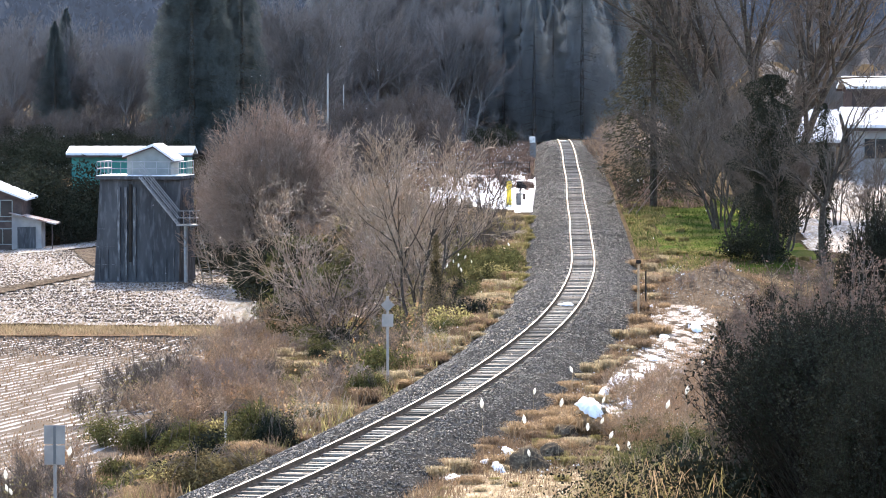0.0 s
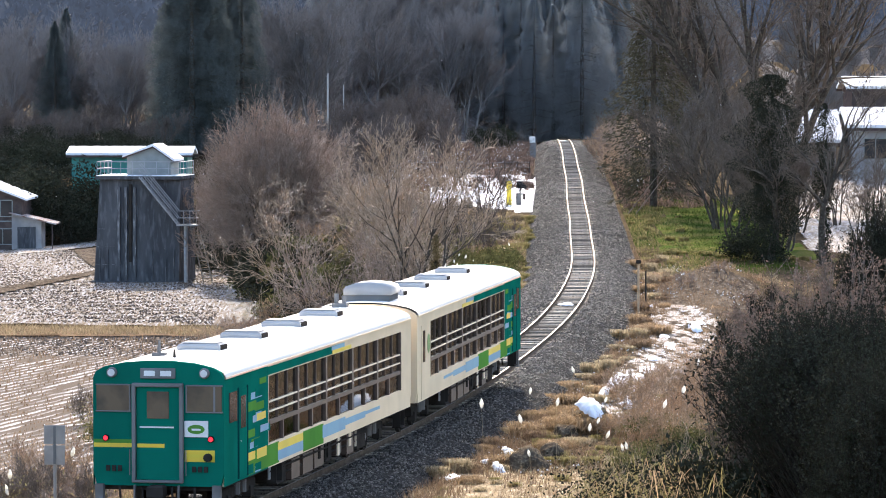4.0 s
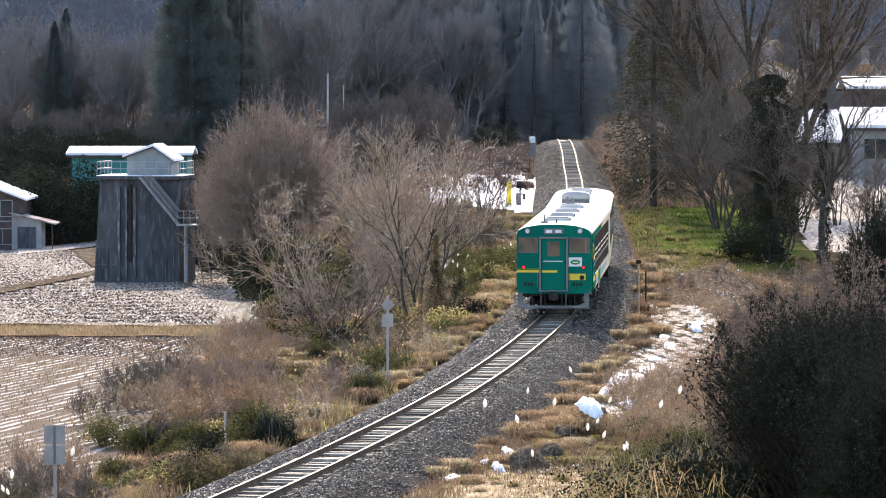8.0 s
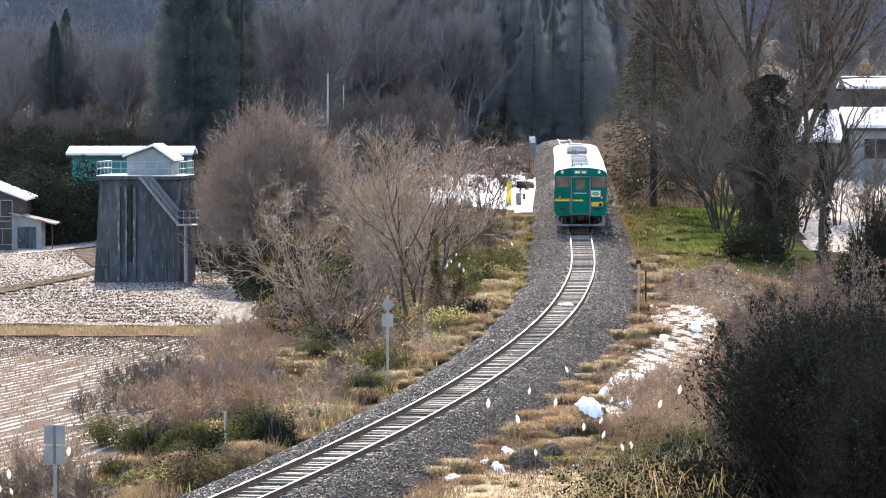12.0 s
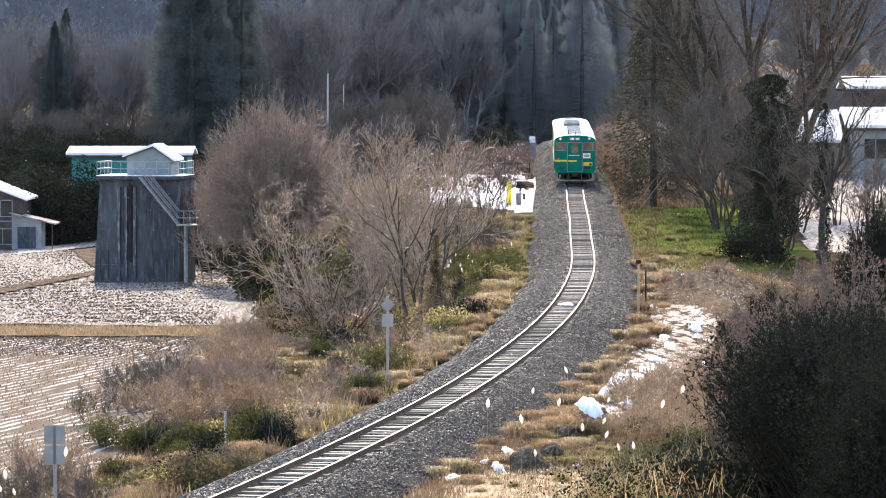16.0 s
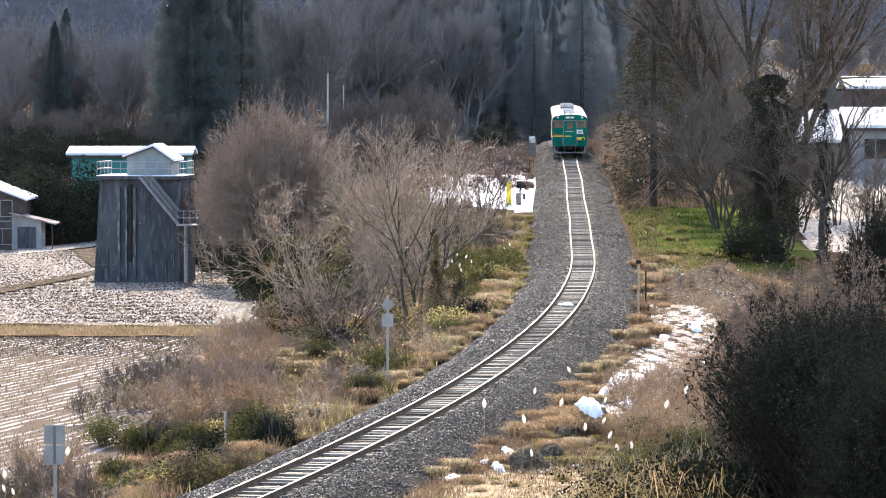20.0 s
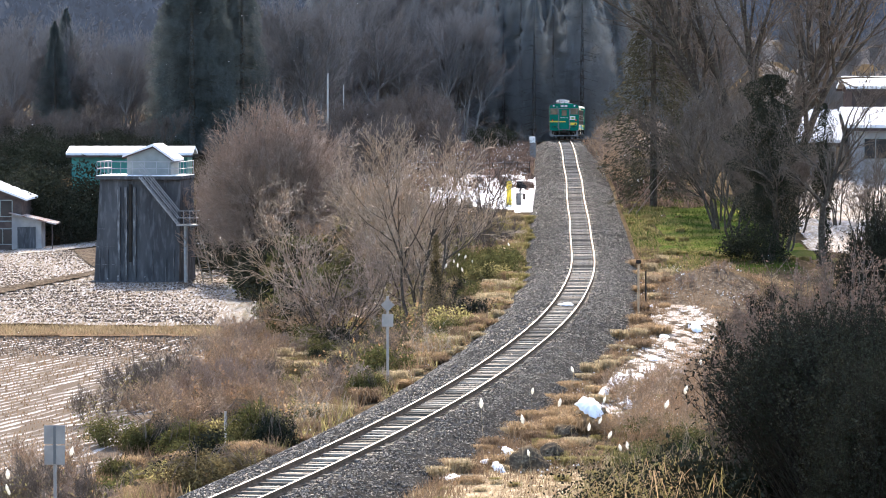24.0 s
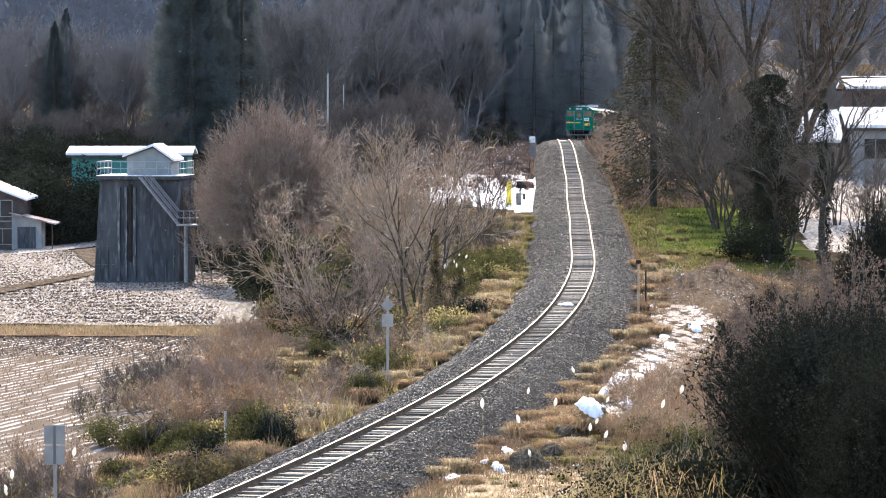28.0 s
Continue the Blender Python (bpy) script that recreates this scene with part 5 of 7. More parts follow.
        for i in range(1, 7):
            u = i / 6
            q = Vector((math.cos(t) * w * u, math.sin(t) * w * u, h * math.sin(u * 2.6) * 0.95))
            segs.append((*p, *q, 0.008, 0.006))
            p = q
    tv, tf = tubes(segs, 3)
    return raw("foliage", v, f, material), raw("stem_tangle", tv, tf, canes)


MOUND = [mound_bush(201, 6500, M["leaf"], M["twig_dark"]), mound_bush(202, 5600, M["leaf_yellow"], M["twig_dark"]), mound_bush(203, 6000, M["leaf_dark"], M["twig_dark"]), mound_bush(204, 5200, M["leaf_olive"], M["twig_dark"])]
for i, (px, py, w, h, k) in enumerate(((335, 806, 1.5, 1.45, 0), (250, 800, 1.1, 1.2, 0), (300, 800, 1.2, 1.3, 2), (395, 790, 1.0, 1.3, 3), (458, 800, 1.15, 1.5, 0), (485, 795, 0.8, 1.1, 2), (355, 862, 1.3, 1.0, 3), (285, 858, 0.9, 0.95, 1), (205, 850, 1.0, 0.9, 0),
                                       (595, 722, 1.0, 1.4, 2), (560, 735, 0.9, 1.3, 3), (640, 708, 0.8, 1.0, 0), (665, 700, 0.6, 0.8, 1), (540, 752, 0.5, 0.7, 1), (842, 566, 0.9, 0.9, 2), (430, 850, 1.0, 0.8, 3), (240, 865, 0.8, 0.8, 1), (520, 690, 1.3, 1.3, 3), (460, 680, 1.2, 1.2, 3))):
    x, y = seen(px, py)
    plant("bramble_mound", ("olive bramble mound on the bank", "yellow-green bramble mound on the bank", "dark evergreen mound on the bank", "brown leafy bramble mound on the bank")[k], "shrub", MOUND[k],
          at(x, y, i * 1.3, 1.0, -0.05) @ Matrix.Diagonal((w, w, h, 1)), "bramble mounds of the slope")
for i in range(46):
    x, y = seen(rs.uniform(500, 800), rs.uniform(455, 640))
    if x > float(track_x(y)) - 4.2:
        continue
    k = (1, 0, 1, 3, 1)[i % 5]
    w = rs.uniform(0.8, 1.7)
    plant("bramble_mound", ("olive bramble mound on the sunlit bank", "yellow-green bramble mound on the sunlit bank", "", "brown leafy bramble mound on the sunlit bank")[k], "shrub", MOUND[k], at(x, y, i * 1.3, 1.0, -0.05) @ Matrix.Diagonal((w, w, w * 0.85, 1)), "bramble mounds of the slope")
# right edge of the ballast
scatter("grass_tussock", "tawny dry grass tussock beside the ballast", "grass", TUFT, along(70, 100, 205, 2.7, 4.3, 1), 0.5, 1.1, "dry tussocks beside the track", 2)
scatter("grass_tussock", "tawny dry grass tussock beside the ballast", "grass", TUFT, along(60, 104, 200, -4.0, -2.8, 3), 0.5, 0.9, "dry tussocks beside the track", 4)
rg = random.Random(71)
for i in range(26):
    x, y = seen(rg.uniform(560, 790), rg.uniform(455, 600))
    w = rg.uniform(0.55, 0.95)
    if x - float(track_x(y)) < -4.2:
        plant("bramble_mound", "sunlit yellow-green bramble under bare trees", "shrub", MOUND[(1, 1, 0)[i % 3]], at(x, y, i * 1.9, 1.0, -0.05) @ Matrix.Diagonal((w, w, w * 0.9, 1)), "bramble mounds of the slope")
scatter("grass_clump", "yellow-green winter grass beside the ballast", "grass", TUFT_G, along(110, 170, 250, -6.5, -2.8, 5), 0.7, 1.2, "grass clumps of the left bank", 6)
scatter("grass_clump", "yellow-green winter grass beside the ballast", "grass", TUFT_G[:2], along(22, 200, 275, 3.0, 6.5, 7), 0.6, 1.0, "grass clumps of the right bank", 8)
scatter("grass_clump", "pale trodden winter grass", "grass", TUFT_G, along(120, 92, 125, 3.4, 8.0, 9), 0.4, 0.8, "grass clumps of the right bank", 10)
# bushes that stand out on the slope
for i, (px, py, k, sc) in enumerate(((190, 790, 0, 0.7), (500, 600, 0, 0.9), (545, 620, 0, 0.8), (600, 610, 1, 0.8), (640, 600, 0, 0.8), (700, 570, 1, 0.8), (380, 700, 0, 0.6))):
    x, y = seen(px, py)
    plant("evergreen_bush", ("green bush with small leaves on the bank", "yellow-green bush on the bank", "dark evergreen bush on the bank")[k], "shrub", BUSH[k], at(x, y, i * 1.7, sc), "evergreen bushes of the slope")
for i, (px, py) in enumerate(((475, 520), (492, 548), (510, 572), (460, 495), (512, 522), (535, 560), (555, 588), (470, 480), (510, 490), (530, 600))):
    x, y = seen(px, py)
    plant("evergreen_bush", "dark evergreen bush below the embankment", "shrub", BUSH[(0, 2)[i % 2]], at(x, y, i * 1.9, 1.15), "evergreen bushes of the slope")
# left slope scrub
scatter("scrub", "leafless tangled scrub on the bank", "shrub", CANE, [q for q in along(150, 104, 222, -19, -4.0, 11, 0.9) if q[1] < 178 and not (190 < sight(*q)[0] < 520 and sight(*q)[1] > 770)], 0.6, 1.1, "scrub of the left slope", 12)
scatter("bramble", "leafless tangled brambles on the bank", "shrub", CANE, [q for q in along(34, 215, 272, -20, -11.0, 13) if 784 + 7000 * q[0] / q[1] > 475], 0.8, 1.3, "scrub of the left slope", 15)
scatter("bramble", "leafless tangled brambles on the bank", "shrub", [CANE[2], CANE[0], CANE[4]], along(20, 200, 244, -13, -5.0, 63), 0.5, 0.9, "scrub of the left slope", 14)
joined("straw_tufts", "pale dry grass between the trees of the bank", "grass", [TUFT[2], TUFT_G[2], TUFT_G[0]], along(120, 196, 268, -16, -3.6, 164), 0.9, 1.6, 165)
joined("straw_tufts", "pale dry grass on the sunlit bank", "grass", [TUFT[2], TUFT_G[0], TUFT[0], TUFT_G[1]], along(110, 172, 250, -15, -3.4, 64), 0.7, 1.2, 65)
scatter("evergreen_bush", "yellow-green bush on the sunlit bank", "shrub", [BUSH[1], BUSH[0]], [q for q in along(30, 184, 250, -14, -3.6, 66) if sight(*q)[1] > 415], 0.5, 0.9, "evergreen bushes of the left slope", 67)
scatter("evergreen_bush", "evergreen bush on the bank", "shrub", [BUSH[0], BUSH[1], BUSH[2], BUSH[0]], along(80, 100, 222, -15, -3.8, 15), 0.35, 0.8, "evergreen bushes of the left slope", 16)
scatter("straw_tussock", "tawny dry grass on the slope", "grass", TUFT, along(300, 100, 225, -16, -3.4, 17), 0.8, 1.4, "dry tussocks of the left slope", 18)
scatter("evergreen_bush", "dark evergreen bush below the tower", "shrub", [BUSH[0], BUSH[2]], [(-12.6 + 0.7 * i, 268 - 3.5 * i) for i in range(7)] + [(-11.2 + 0.8 * i, 258 - 3.5 * i) for i in range(6)], 0.9, 1.4, "dark bushes by the tower", 20)
for i in range(64):
    px, py = rw.uniform(140, 500), rw.uniform(640, 780)
    if py < 760 - 0.42 * (px - 140) or (px > 190 and py > 745):
        continue
    x, y = seen(px, py)
    plant("scrub", "leafless brown tangled scrub at the field's edge", "shrub", CANE[(3, 4, 5, 3, 0)[i % 5]], at(x, y, rw.uniform(0, 6), rw.uniform(0.7, 1.1)), "scrub of the left slope")
for i in range(22):
    x, y = seen(rw.uniform(385, 510), rw.uniform(592, 650))
    plant("scrub", "leafless brown tangled scrub at the field's edge", "shrub", CANE[(3, 4, 0, 2)[i % 4]], at(x, y, rw.uniform(0, 6), rw.uniform(0.5, 0.8)), "scrub of the left slope")
# far banks near the crest
scatter("brushwood", "pale brown brushwood near the crest of the line", "shrub", [CANE[4], CANE[5]], along(40, 285, 400, 3.6, 7.0, 21), 0.7, 1.2, "scrub near the crest", 22)
joined("red_tufts", "dull reddish dry grass near the crest", "grass", [tuft_mesh(7, 1.0, 0.7, 300, M["scrub_red"], 0.9)], along(70, 270, 390, 3.2, 7.5, 23) + along(60, 290, 390, -11, -3.3, 24), 0.8, 1.4, 25)

# dark bush and reeds near the camera


def shrub(seed, lobes, n, leaf, wood, size=0.022, twig_r=0.004):
    """A leafy shrub: limbs from its foot to points inside its lobes (x y z rx ry rz), twigs and leaves along their ends."""
    rnd = random.Random(seed)
    rng = np.random.default_rng(seed)
    vol = [q[3] * q[4] * q[5] for q in lobes]
    limbs, twigs, spots = [], [], []
    for _ in range(n):
        cx, cy, cz, rx, ry, rz = rnd.choices(lobes, vol)[0]
        d = Vector((rnd.gauss(0, 1), rnd.gauss(0, 1), rnd.gauss(0, 1))).normalized() * rnd.random() ** 0.38 * rnd.uniform(0.85, 1.12)
        tip = Vector((cx + d.x * rx, cy + d.y * ry, max(0.1, cz + d.z * rz)))
        foot_ = Vector((rnd.gauss(0, 0.25), rnd.gauss(0, 0.25), -0.1))
        mid = foot_.lerp(tip, 0.5) + Vector((0, 0, 0.18 * tip.z)) + Vector((rnd.gauss(0, 0.1), rnd.gauss(0, 0.1), 0))
        p = foot_
        for k in range(1, 9):
            t = k / 8
            q = foot_ * (1 - t) ** 2 + mid * (2 * t * (1 - t)) + tip * t * t
            limbs.append((*p, *q, 0.014 * (1.08 - t) + twig_r * 0.6, 0.014 * (1.08 - t - 0.125 * (k < 8)) + twig_r * 0.5))
            if k >= 4:
                dd = (q - p).normalized()
                for _j in range(2 + (k > 5)):
                    e = (dd * 0.6 + Vector((rnd.gauss(0, 0.6), rnd.gauss(0, 0.6), rnd.gauss(0.12, 0.45)))).normalized()
                    ln = rnd.uniform(0.12, 0.34)
                    r = q + e * ln
                    twigs.append((*q, *r, twig_r * 0.8, twig_r * 0.4))
                    for _i in range(int(ln * 26)):
                        spots.append(q.lerp(r, rnd.uniform(0.15, 1.05)))
            p = q
    c = np.array(spots) + rng.normal(0, 0.02, (len(spots), 3))
    v, f = tubes(limbs, 4)
    o1 = raw("branchwork", v, f, wood)
    v, f = tubes(twigs, 3)
    o2 = raw("twig_mass", v, f, wood)
    v, f = leaf_quads(c, size, rng)
    return o1, o2, raw("foliage", v, f, leaf)


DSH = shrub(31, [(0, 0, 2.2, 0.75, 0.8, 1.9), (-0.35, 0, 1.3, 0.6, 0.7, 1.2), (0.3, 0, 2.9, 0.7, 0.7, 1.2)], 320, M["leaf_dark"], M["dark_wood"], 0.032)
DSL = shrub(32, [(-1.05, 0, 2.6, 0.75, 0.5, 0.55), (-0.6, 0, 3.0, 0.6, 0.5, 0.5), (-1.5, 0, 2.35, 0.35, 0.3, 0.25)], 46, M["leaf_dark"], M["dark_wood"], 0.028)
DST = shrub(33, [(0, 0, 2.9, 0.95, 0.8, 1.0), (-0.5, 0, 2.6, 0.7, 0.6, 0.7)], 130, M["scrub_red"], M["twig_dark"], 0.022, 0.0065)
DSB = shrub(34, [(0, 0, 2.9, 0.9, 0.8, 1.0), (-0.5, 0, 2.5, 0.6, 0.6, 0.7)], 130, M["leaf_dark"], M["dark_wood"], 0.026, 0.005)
for i, (px, top, y, k, turn) in enumerate(((1490, 620, 56, 0, 0.3), (1530, 580, 54, 0, 2.1), (1580, 565, 57, 0, 4.0), (1640, 550, 55, 0, 5.2), (1540, 640, 51, 0, 1.2), (1600, 620, 50, 0, 3.0), (1500, 700, 53, 0, 4.4), (1550, 590, 59, 0, 0.9), (1480, 740, 55, 0, 1.4),
                                           (1480, 590, 60, 1, 0.0), (1500, 560, 61, 1, 0.2), (1520, 590, 59, 1, -0.15), (1570, 640, 58, 1, 0.1), (1540, 555, 60, 1, 0.3), (1465, 560, 62, 1, -0.1), (1580, 620, 57, 1, 0.2),
                                           (1380, 530, 66, 2, 0.4), (1415, 500, 65, 2, 2.0), (1455, 480, 64, 2, 3.3), (1500, 470, 64, 2, 0.9), (1545, 466, 65, 2, 4.4), (1590, 470, 64, 2, 5.0), (1370, 560, 67, 2, 1.2),
                                           (1430, 530, 63, 3, 2.7), (1495, 515, 62, 3, 0.2), (1560, 505, 62, 3, 1.8), (1405, 560, 64, 3, 3.9), (1530, 530, 61, 3, 5.5), (1465, 545, 61, 3, 4.1), (1600, 520, 62, 3, 4.9),
                                           
                                           (1500, 530, 62, 1, 0.15),
                                           (1345, 520, 68, 2, 2.6), (1400, 484, 67, 2, 5.6), (1440, 468, 66, 2, 1.1), (1480, 460, 66, 2, 4.0), (1525, 458, 66, 2, 0.3))):
    x = put(px, 700, y).x
    sc = (put(px, top, y).z - float(land(x, y))) / (4.0, 3.35, 3.8, 3.8)[k]
    plant("dark_bush", ("dark dense evergreen bush with ragged edges", "dark leafy limbs arching out of a bush", "bare brown twiggy top of a bush", "dark thin-leaved top of a bush")[k], "shrub", (DSH, DSL, DST, DSB)[k], at(x, y, turn, sc, -0.1), "dark bushes beside the camera")
REED = [tuft_mesh(35, 1.3, 1.6, 160, M["straw_pale"], 0.55, 0.012), tuft_mesh(36, 1.2, 1.3, 420, M["blade_green"], 0.9, 0.014), stems_mesh(37, 1.6, 2.0, 14, M["twig_brown"], 0.007, 0.7), leaf_bush(38, 1.6, 1.0, 1500, 0.05, M["leaf"]),
        tuft_mesh(39, 1.3, 1.5, 220, M["straw"], 0.6, 0.012), tuft_mesh(40, 1.4, 1.2, 420, M["straw_green"], 0.9, 0.013)]
# The last mesh has leaves coloured dark for the shade below the bush.
BLADES = [tuft_mesh(42, 1.4, 1.4, 40, M["straw_green"], 1.6, 0.004), tuft_mesh(43, 1.5, 1.3, 34, M["straw"], 1.7, 0.004), leaf_bush(46, 1.5, 1.1, 2400, 0.022, M["leaf_dark"])]
rr = random.Random(9)
for i in range(64):
    y = rr.uniform(78, 97)
    px = rr.uniform(1080, 1420)
    x = put(px, 800, y).x
    top = put(px, 690 + 130 * max(0, (1160 - px) / 100) + rr.uniform(-20, 90), y).z
    sc = min(1.2, max(0.3, (top - float(land(x, y))) / 1.7))
    thing("reeds", "green and straw-coloured reeds on the near bank", "reeds", at(x, y, rr.uniform(0, 6), sc), "reeds of the near bank", REED[(3, 3, 2, 4, 5, 3, 2, 1)[i % 8]])


# tawny hummocks along the shoulder
HUM = [tuft_mesh(81, 1.6, 0.75, 1300, M["straw"], 1.5, 0.011), tuft_mesh(82, 1.5, 0.7, 1200, M["straw"], 1.6, 0.011), tuft_mesh(83, 1.5, 0.6, 1100, M["straw_pale"], 1.5, 0.011)]
for i, (px, py, sc) in enumerate(((800, 830, 0.7), (850, 800, 0.6), (905, 770, 0.75), (940, 745, 0.8), (985, 800, 0.9), (1020, 790, 0.8), (960, 710, 0.6), (1005, 690, 0.75), (1035, 672, 0.7), (1000, 740, 0.9), (1045, 660, 0.6), (1095, 620, 0.7), (1125, 600, 0.7), (1140, 585, 0.6), (1110, 640, 0.6), (830, 860, 0.6), (1135, 620, 0.6))):
    x, y = seen(px, py)
    thing("grass_hummock", "thick tawny hummock of bent dry grass", "grass", at(x, y, i * 1.1, sc * 0.9, -0.05), "tawny hummocks", HUM[i % 3])
CLEAR = [seen(1068, 712), seen(1140, 690), seen(1222, 640), seen(1262, 575), seen(1240, 545), seen(1185, 552), seen(1160, 600), seen(1120, 632), seen(1060, 680)]
SNOW_VERGE = [seen(1045, 770), seen(1110, 745), seen(1150, 700), seen(1200, 676), seen(1232, 645), seen(1265, 605), seen(1270, 566), seen(1235, 545), seen(1168, 540), seen(1150, 556), seen(1158, 590), seen(1140, 618), seen(1108, 648), seen(1082, 672), seen(1052, 700)]
BARE_SLOPE = [seen(1035, 790), seen(1120, 760), seen(1210, 690), seen(1290, 620), seen(1345, 560), seen(1340, 505), seen(1290, 484), seen(1220, 480), seen(1160, 505), seen(1148, 560), seen(1150, 600), seen(1100, 645), seen(1040, 690)]


def cover(name, label, n, y0, y1, d0, d1, h, bw, material, seed, power=1.0, gap=0.45):
    """Short grass over a strip beside the track, in drifts."""
    rng = np.random.default_rng(seed)
    y = y0 + (y1 - y0) * rng.random(n) ** power
    x = track_x(y) + rng.uniform(d0, d1, n)
    snow_strip = inside(CLEAR)(x, y)
    keep = ~(snow_strip & (rng.random(n) < 0.6)) & (np.sin(x * 2.3 + seed + 1.3 * np.sin(y * 0.11)) * np.sin(y * 0.13 + x * 0.7) + rng.normal(0, 0.4, n) > gap - 0.9)
    x, y = x[keep], y[keep]
    n = len(x)
    z = land(x, y)
    b = rng.uniform(0, 6.283, n)
    hh = h * rng.uniform(0.4, 1.2, n)
    p0 = np.stack([x, y, z - 0.03], -1)
    wd = np.stack([-np.sin(b), np.cos(b), np.zeros(n)], -1) * bw
    tip = p0 + np.stack([np.cos(b) * hh * 0.6, np.sin(b) * hh * 0.6, hh], -1)
    v = np.stack([p0 - wd, p0 + wd, tip], 1).reshape(-1, 3)
    tagged(new(name, raw(name, v, np.arange(3 * n).reshape(-1, 3), material)), label, "grass", kind="stuff")


cover("dry_grass", "thin dry grass over the bank below the track", 60000, 98, 246, -18, -3.2, 0.5, 0.022, M["straw_dull"], 71, 1.3)
cover("dry_grass", "thin olive grass over the bank below the track", 34000, 98, 246, -15, -3.0, 0.45, 0.022, M["straw_green"], 72, 1.2)
cover("dry_grass", "thin dry grass on the verge", 40000, 84, 206, 3.0, 8.5, 0.26, 0.016, M["straw_dull"], 73, 1.3, 0.7)
cover("dry_grass", "tawny grass along the ballast edge", 14000, 92, 215, 2.75, 4.2, 0.32, 0.016, M["straw_dull"], 74, 1.2, 0.3)
cover("dry_grass", "short green grass beside the track", 26000, 196, 270, 3.0, 11, 0.22, 0.022, M["blade_green"], 75)
# Brighter yellow-green blades paint the lit strip of the lawn.
cover("dry_grass", "yellow-green grass beside the track, sunlight put into its colour", 12000, 196, 264, 3.0, 6.2, 0.2, 0.022, M["straw_green"], 175, 1.0, 0.5)
cover("dry_grass", "pale brown grass near the crest", 30000, 262, 400, 3.0, 9, 0.5, 0.03, M["scrub_red"], 76)
cover("dry_grass", "reddish brown grass near the crest", 24000, 288, 420, -22, -3.0, 0.6, 0.03, M["scrub_red"], 77)

WEED = [(stems_mesh(94, 2.0, 2.2, 34, M["weed"], 0.015, 0.5), dead_leaves(95, 2.0, 1.8, 90, M["leaf_brown"], 0.06)), (stems_mesh(96, 2.2, 1.9, 32, M["weed"], 0.015, 0.7), dead_leaves(97, 2.2, 1.5, 90, M["straw"], 0.06)), CANE[4]]
SEED = dead_leaves(91, 2.0, 2.0, 45, M["plume"], 0.03)
# tall brush that screens the far side of the bend
for i in range(46):
    px, dist = rr.uniform(1066, 1150), rr.uniform(296, 352)
    q = put(px, 300, dist)
    if q.x - float(track_x(dist)) < 3.6:
        continue
    plant("brushwood", "pale brown brushwood on the bank by the crest", "shrub", (*CANE[(4, 3, 0)[i % 3]][:-1], SEED), at(q.x, q.y, rr.uniform(0, 6), rr.uniform(0.9, 1.5)), "brushwood by the crest")

rf = random.Random(61)
joined("lawn_fringe", "rough green and straw grass along the edge of a lawn", "grass", [TUFT_G[0], TUFT_G[1]], [(11.2 + 8.8 * t + rf.uniform(-0.4, 0.4), 212 - 7 * t + rf.uniform(-1.2, 1.2)) for t in [rf.random() for _ in range(90)]], 0.35, 0.7, 62)
q = seen(1203, 496)
board = thing("board", "short pale board lying on the dry mound", "board", at(q[0], q[1], 0.5, 1.0, 0.12) @ Matrix.Rotation(radians(-35), 4, "Y"), "", Geo().box(-0.24, 0.24, -0.06, 0.06, -0.015, 0.02, ch=0.005).mesh("board", M["paper"]))

# rank weeds between the verge and the dark bush
for i in range(90):
    x, y = seen(rr.uniform(1100, 1360), rr.uniform(650, 800))
    if inside(CLEAR)(np.array([x]), np.array([y]))[0]:
        continue
    plant("weeds", "tall reddish-brown dead weeds on the verge", "weeds", (*WEED[i % 3], SEED), at(x, y, rr.uniform(0, 6), rr.uniform(0.3, 0.62)), "dead weeds of the verge")

for i in range(26):
    x, y = seen(rr.uniform(1140, 1310), rr.uniform(745, 805))
    plant("weeds", "tall reddish-brown dead weeds on the verge", "weeds", WEED[i % 2], at(x, y, rr.uniform(0, 6), rr.uniform(0.4, 0.6)), "dead weeds of the verge")
# low dark thicket on the slope behind the bush
for i, (px, py, sc) in enumerate(((1278, 628, 0.32), (1290, 640, 0.42), (1312, 610, 0.38), (1335, 630, 0.46), (1350, 590, 0.42), (1300, 590, 0.3), (1330, 570, 0.33), (1365, 560, 0.4))):
    x, y = seen(px, py)
    plant("thicket", "low dark tangle of twigs and small leaves on the slope", "shrub", (DSB, DST)[i % 3 == 2], at(x, y, i * 1.7, sc, -0.05), "thicket of the slope")

# dead grass and low weeds on the mound
cover("mound_grass", "grey-brown dead grass on a low mound", 6000, 165, 206, 3.2, 9.5, 0.12, 0.02, M["straw_dull"], 78, 1.0, 0.6)
cover("mound_grass", "pale dead grass on a low mound", 1500, 165, 206, 3.2, 9.5, 0.2, 0.016, M["straw_pale"], 79, 1.0, 0.8)
for i in range(9):
    x, y = seen(rr.uniform(1170, 1370), rr.uniform(478, 560))
    plant("weeds", "low dead weeds on the mound", "weeds", CANE[(3, 4, 0)[i % 3]], at(x, y, rr.uniform(0, 6), rr.uniform(0.18, 0.4)), "dead weeds of the verge")
q = put(1325, 420, 207)
plant("evergreen_bush", "dark ivy-grown bush at the foot of a tree", "shrub", BUSH[2], at(q.x, q.y, 0.3, 0.9), "trees right of the line")
cover("dry_grass", "short pale straw on the near verge", 14000, 84, 106, 2.9, 8.0, 0.16, 0.012, M["straw_pale"], 80, 1.0, 0.3)

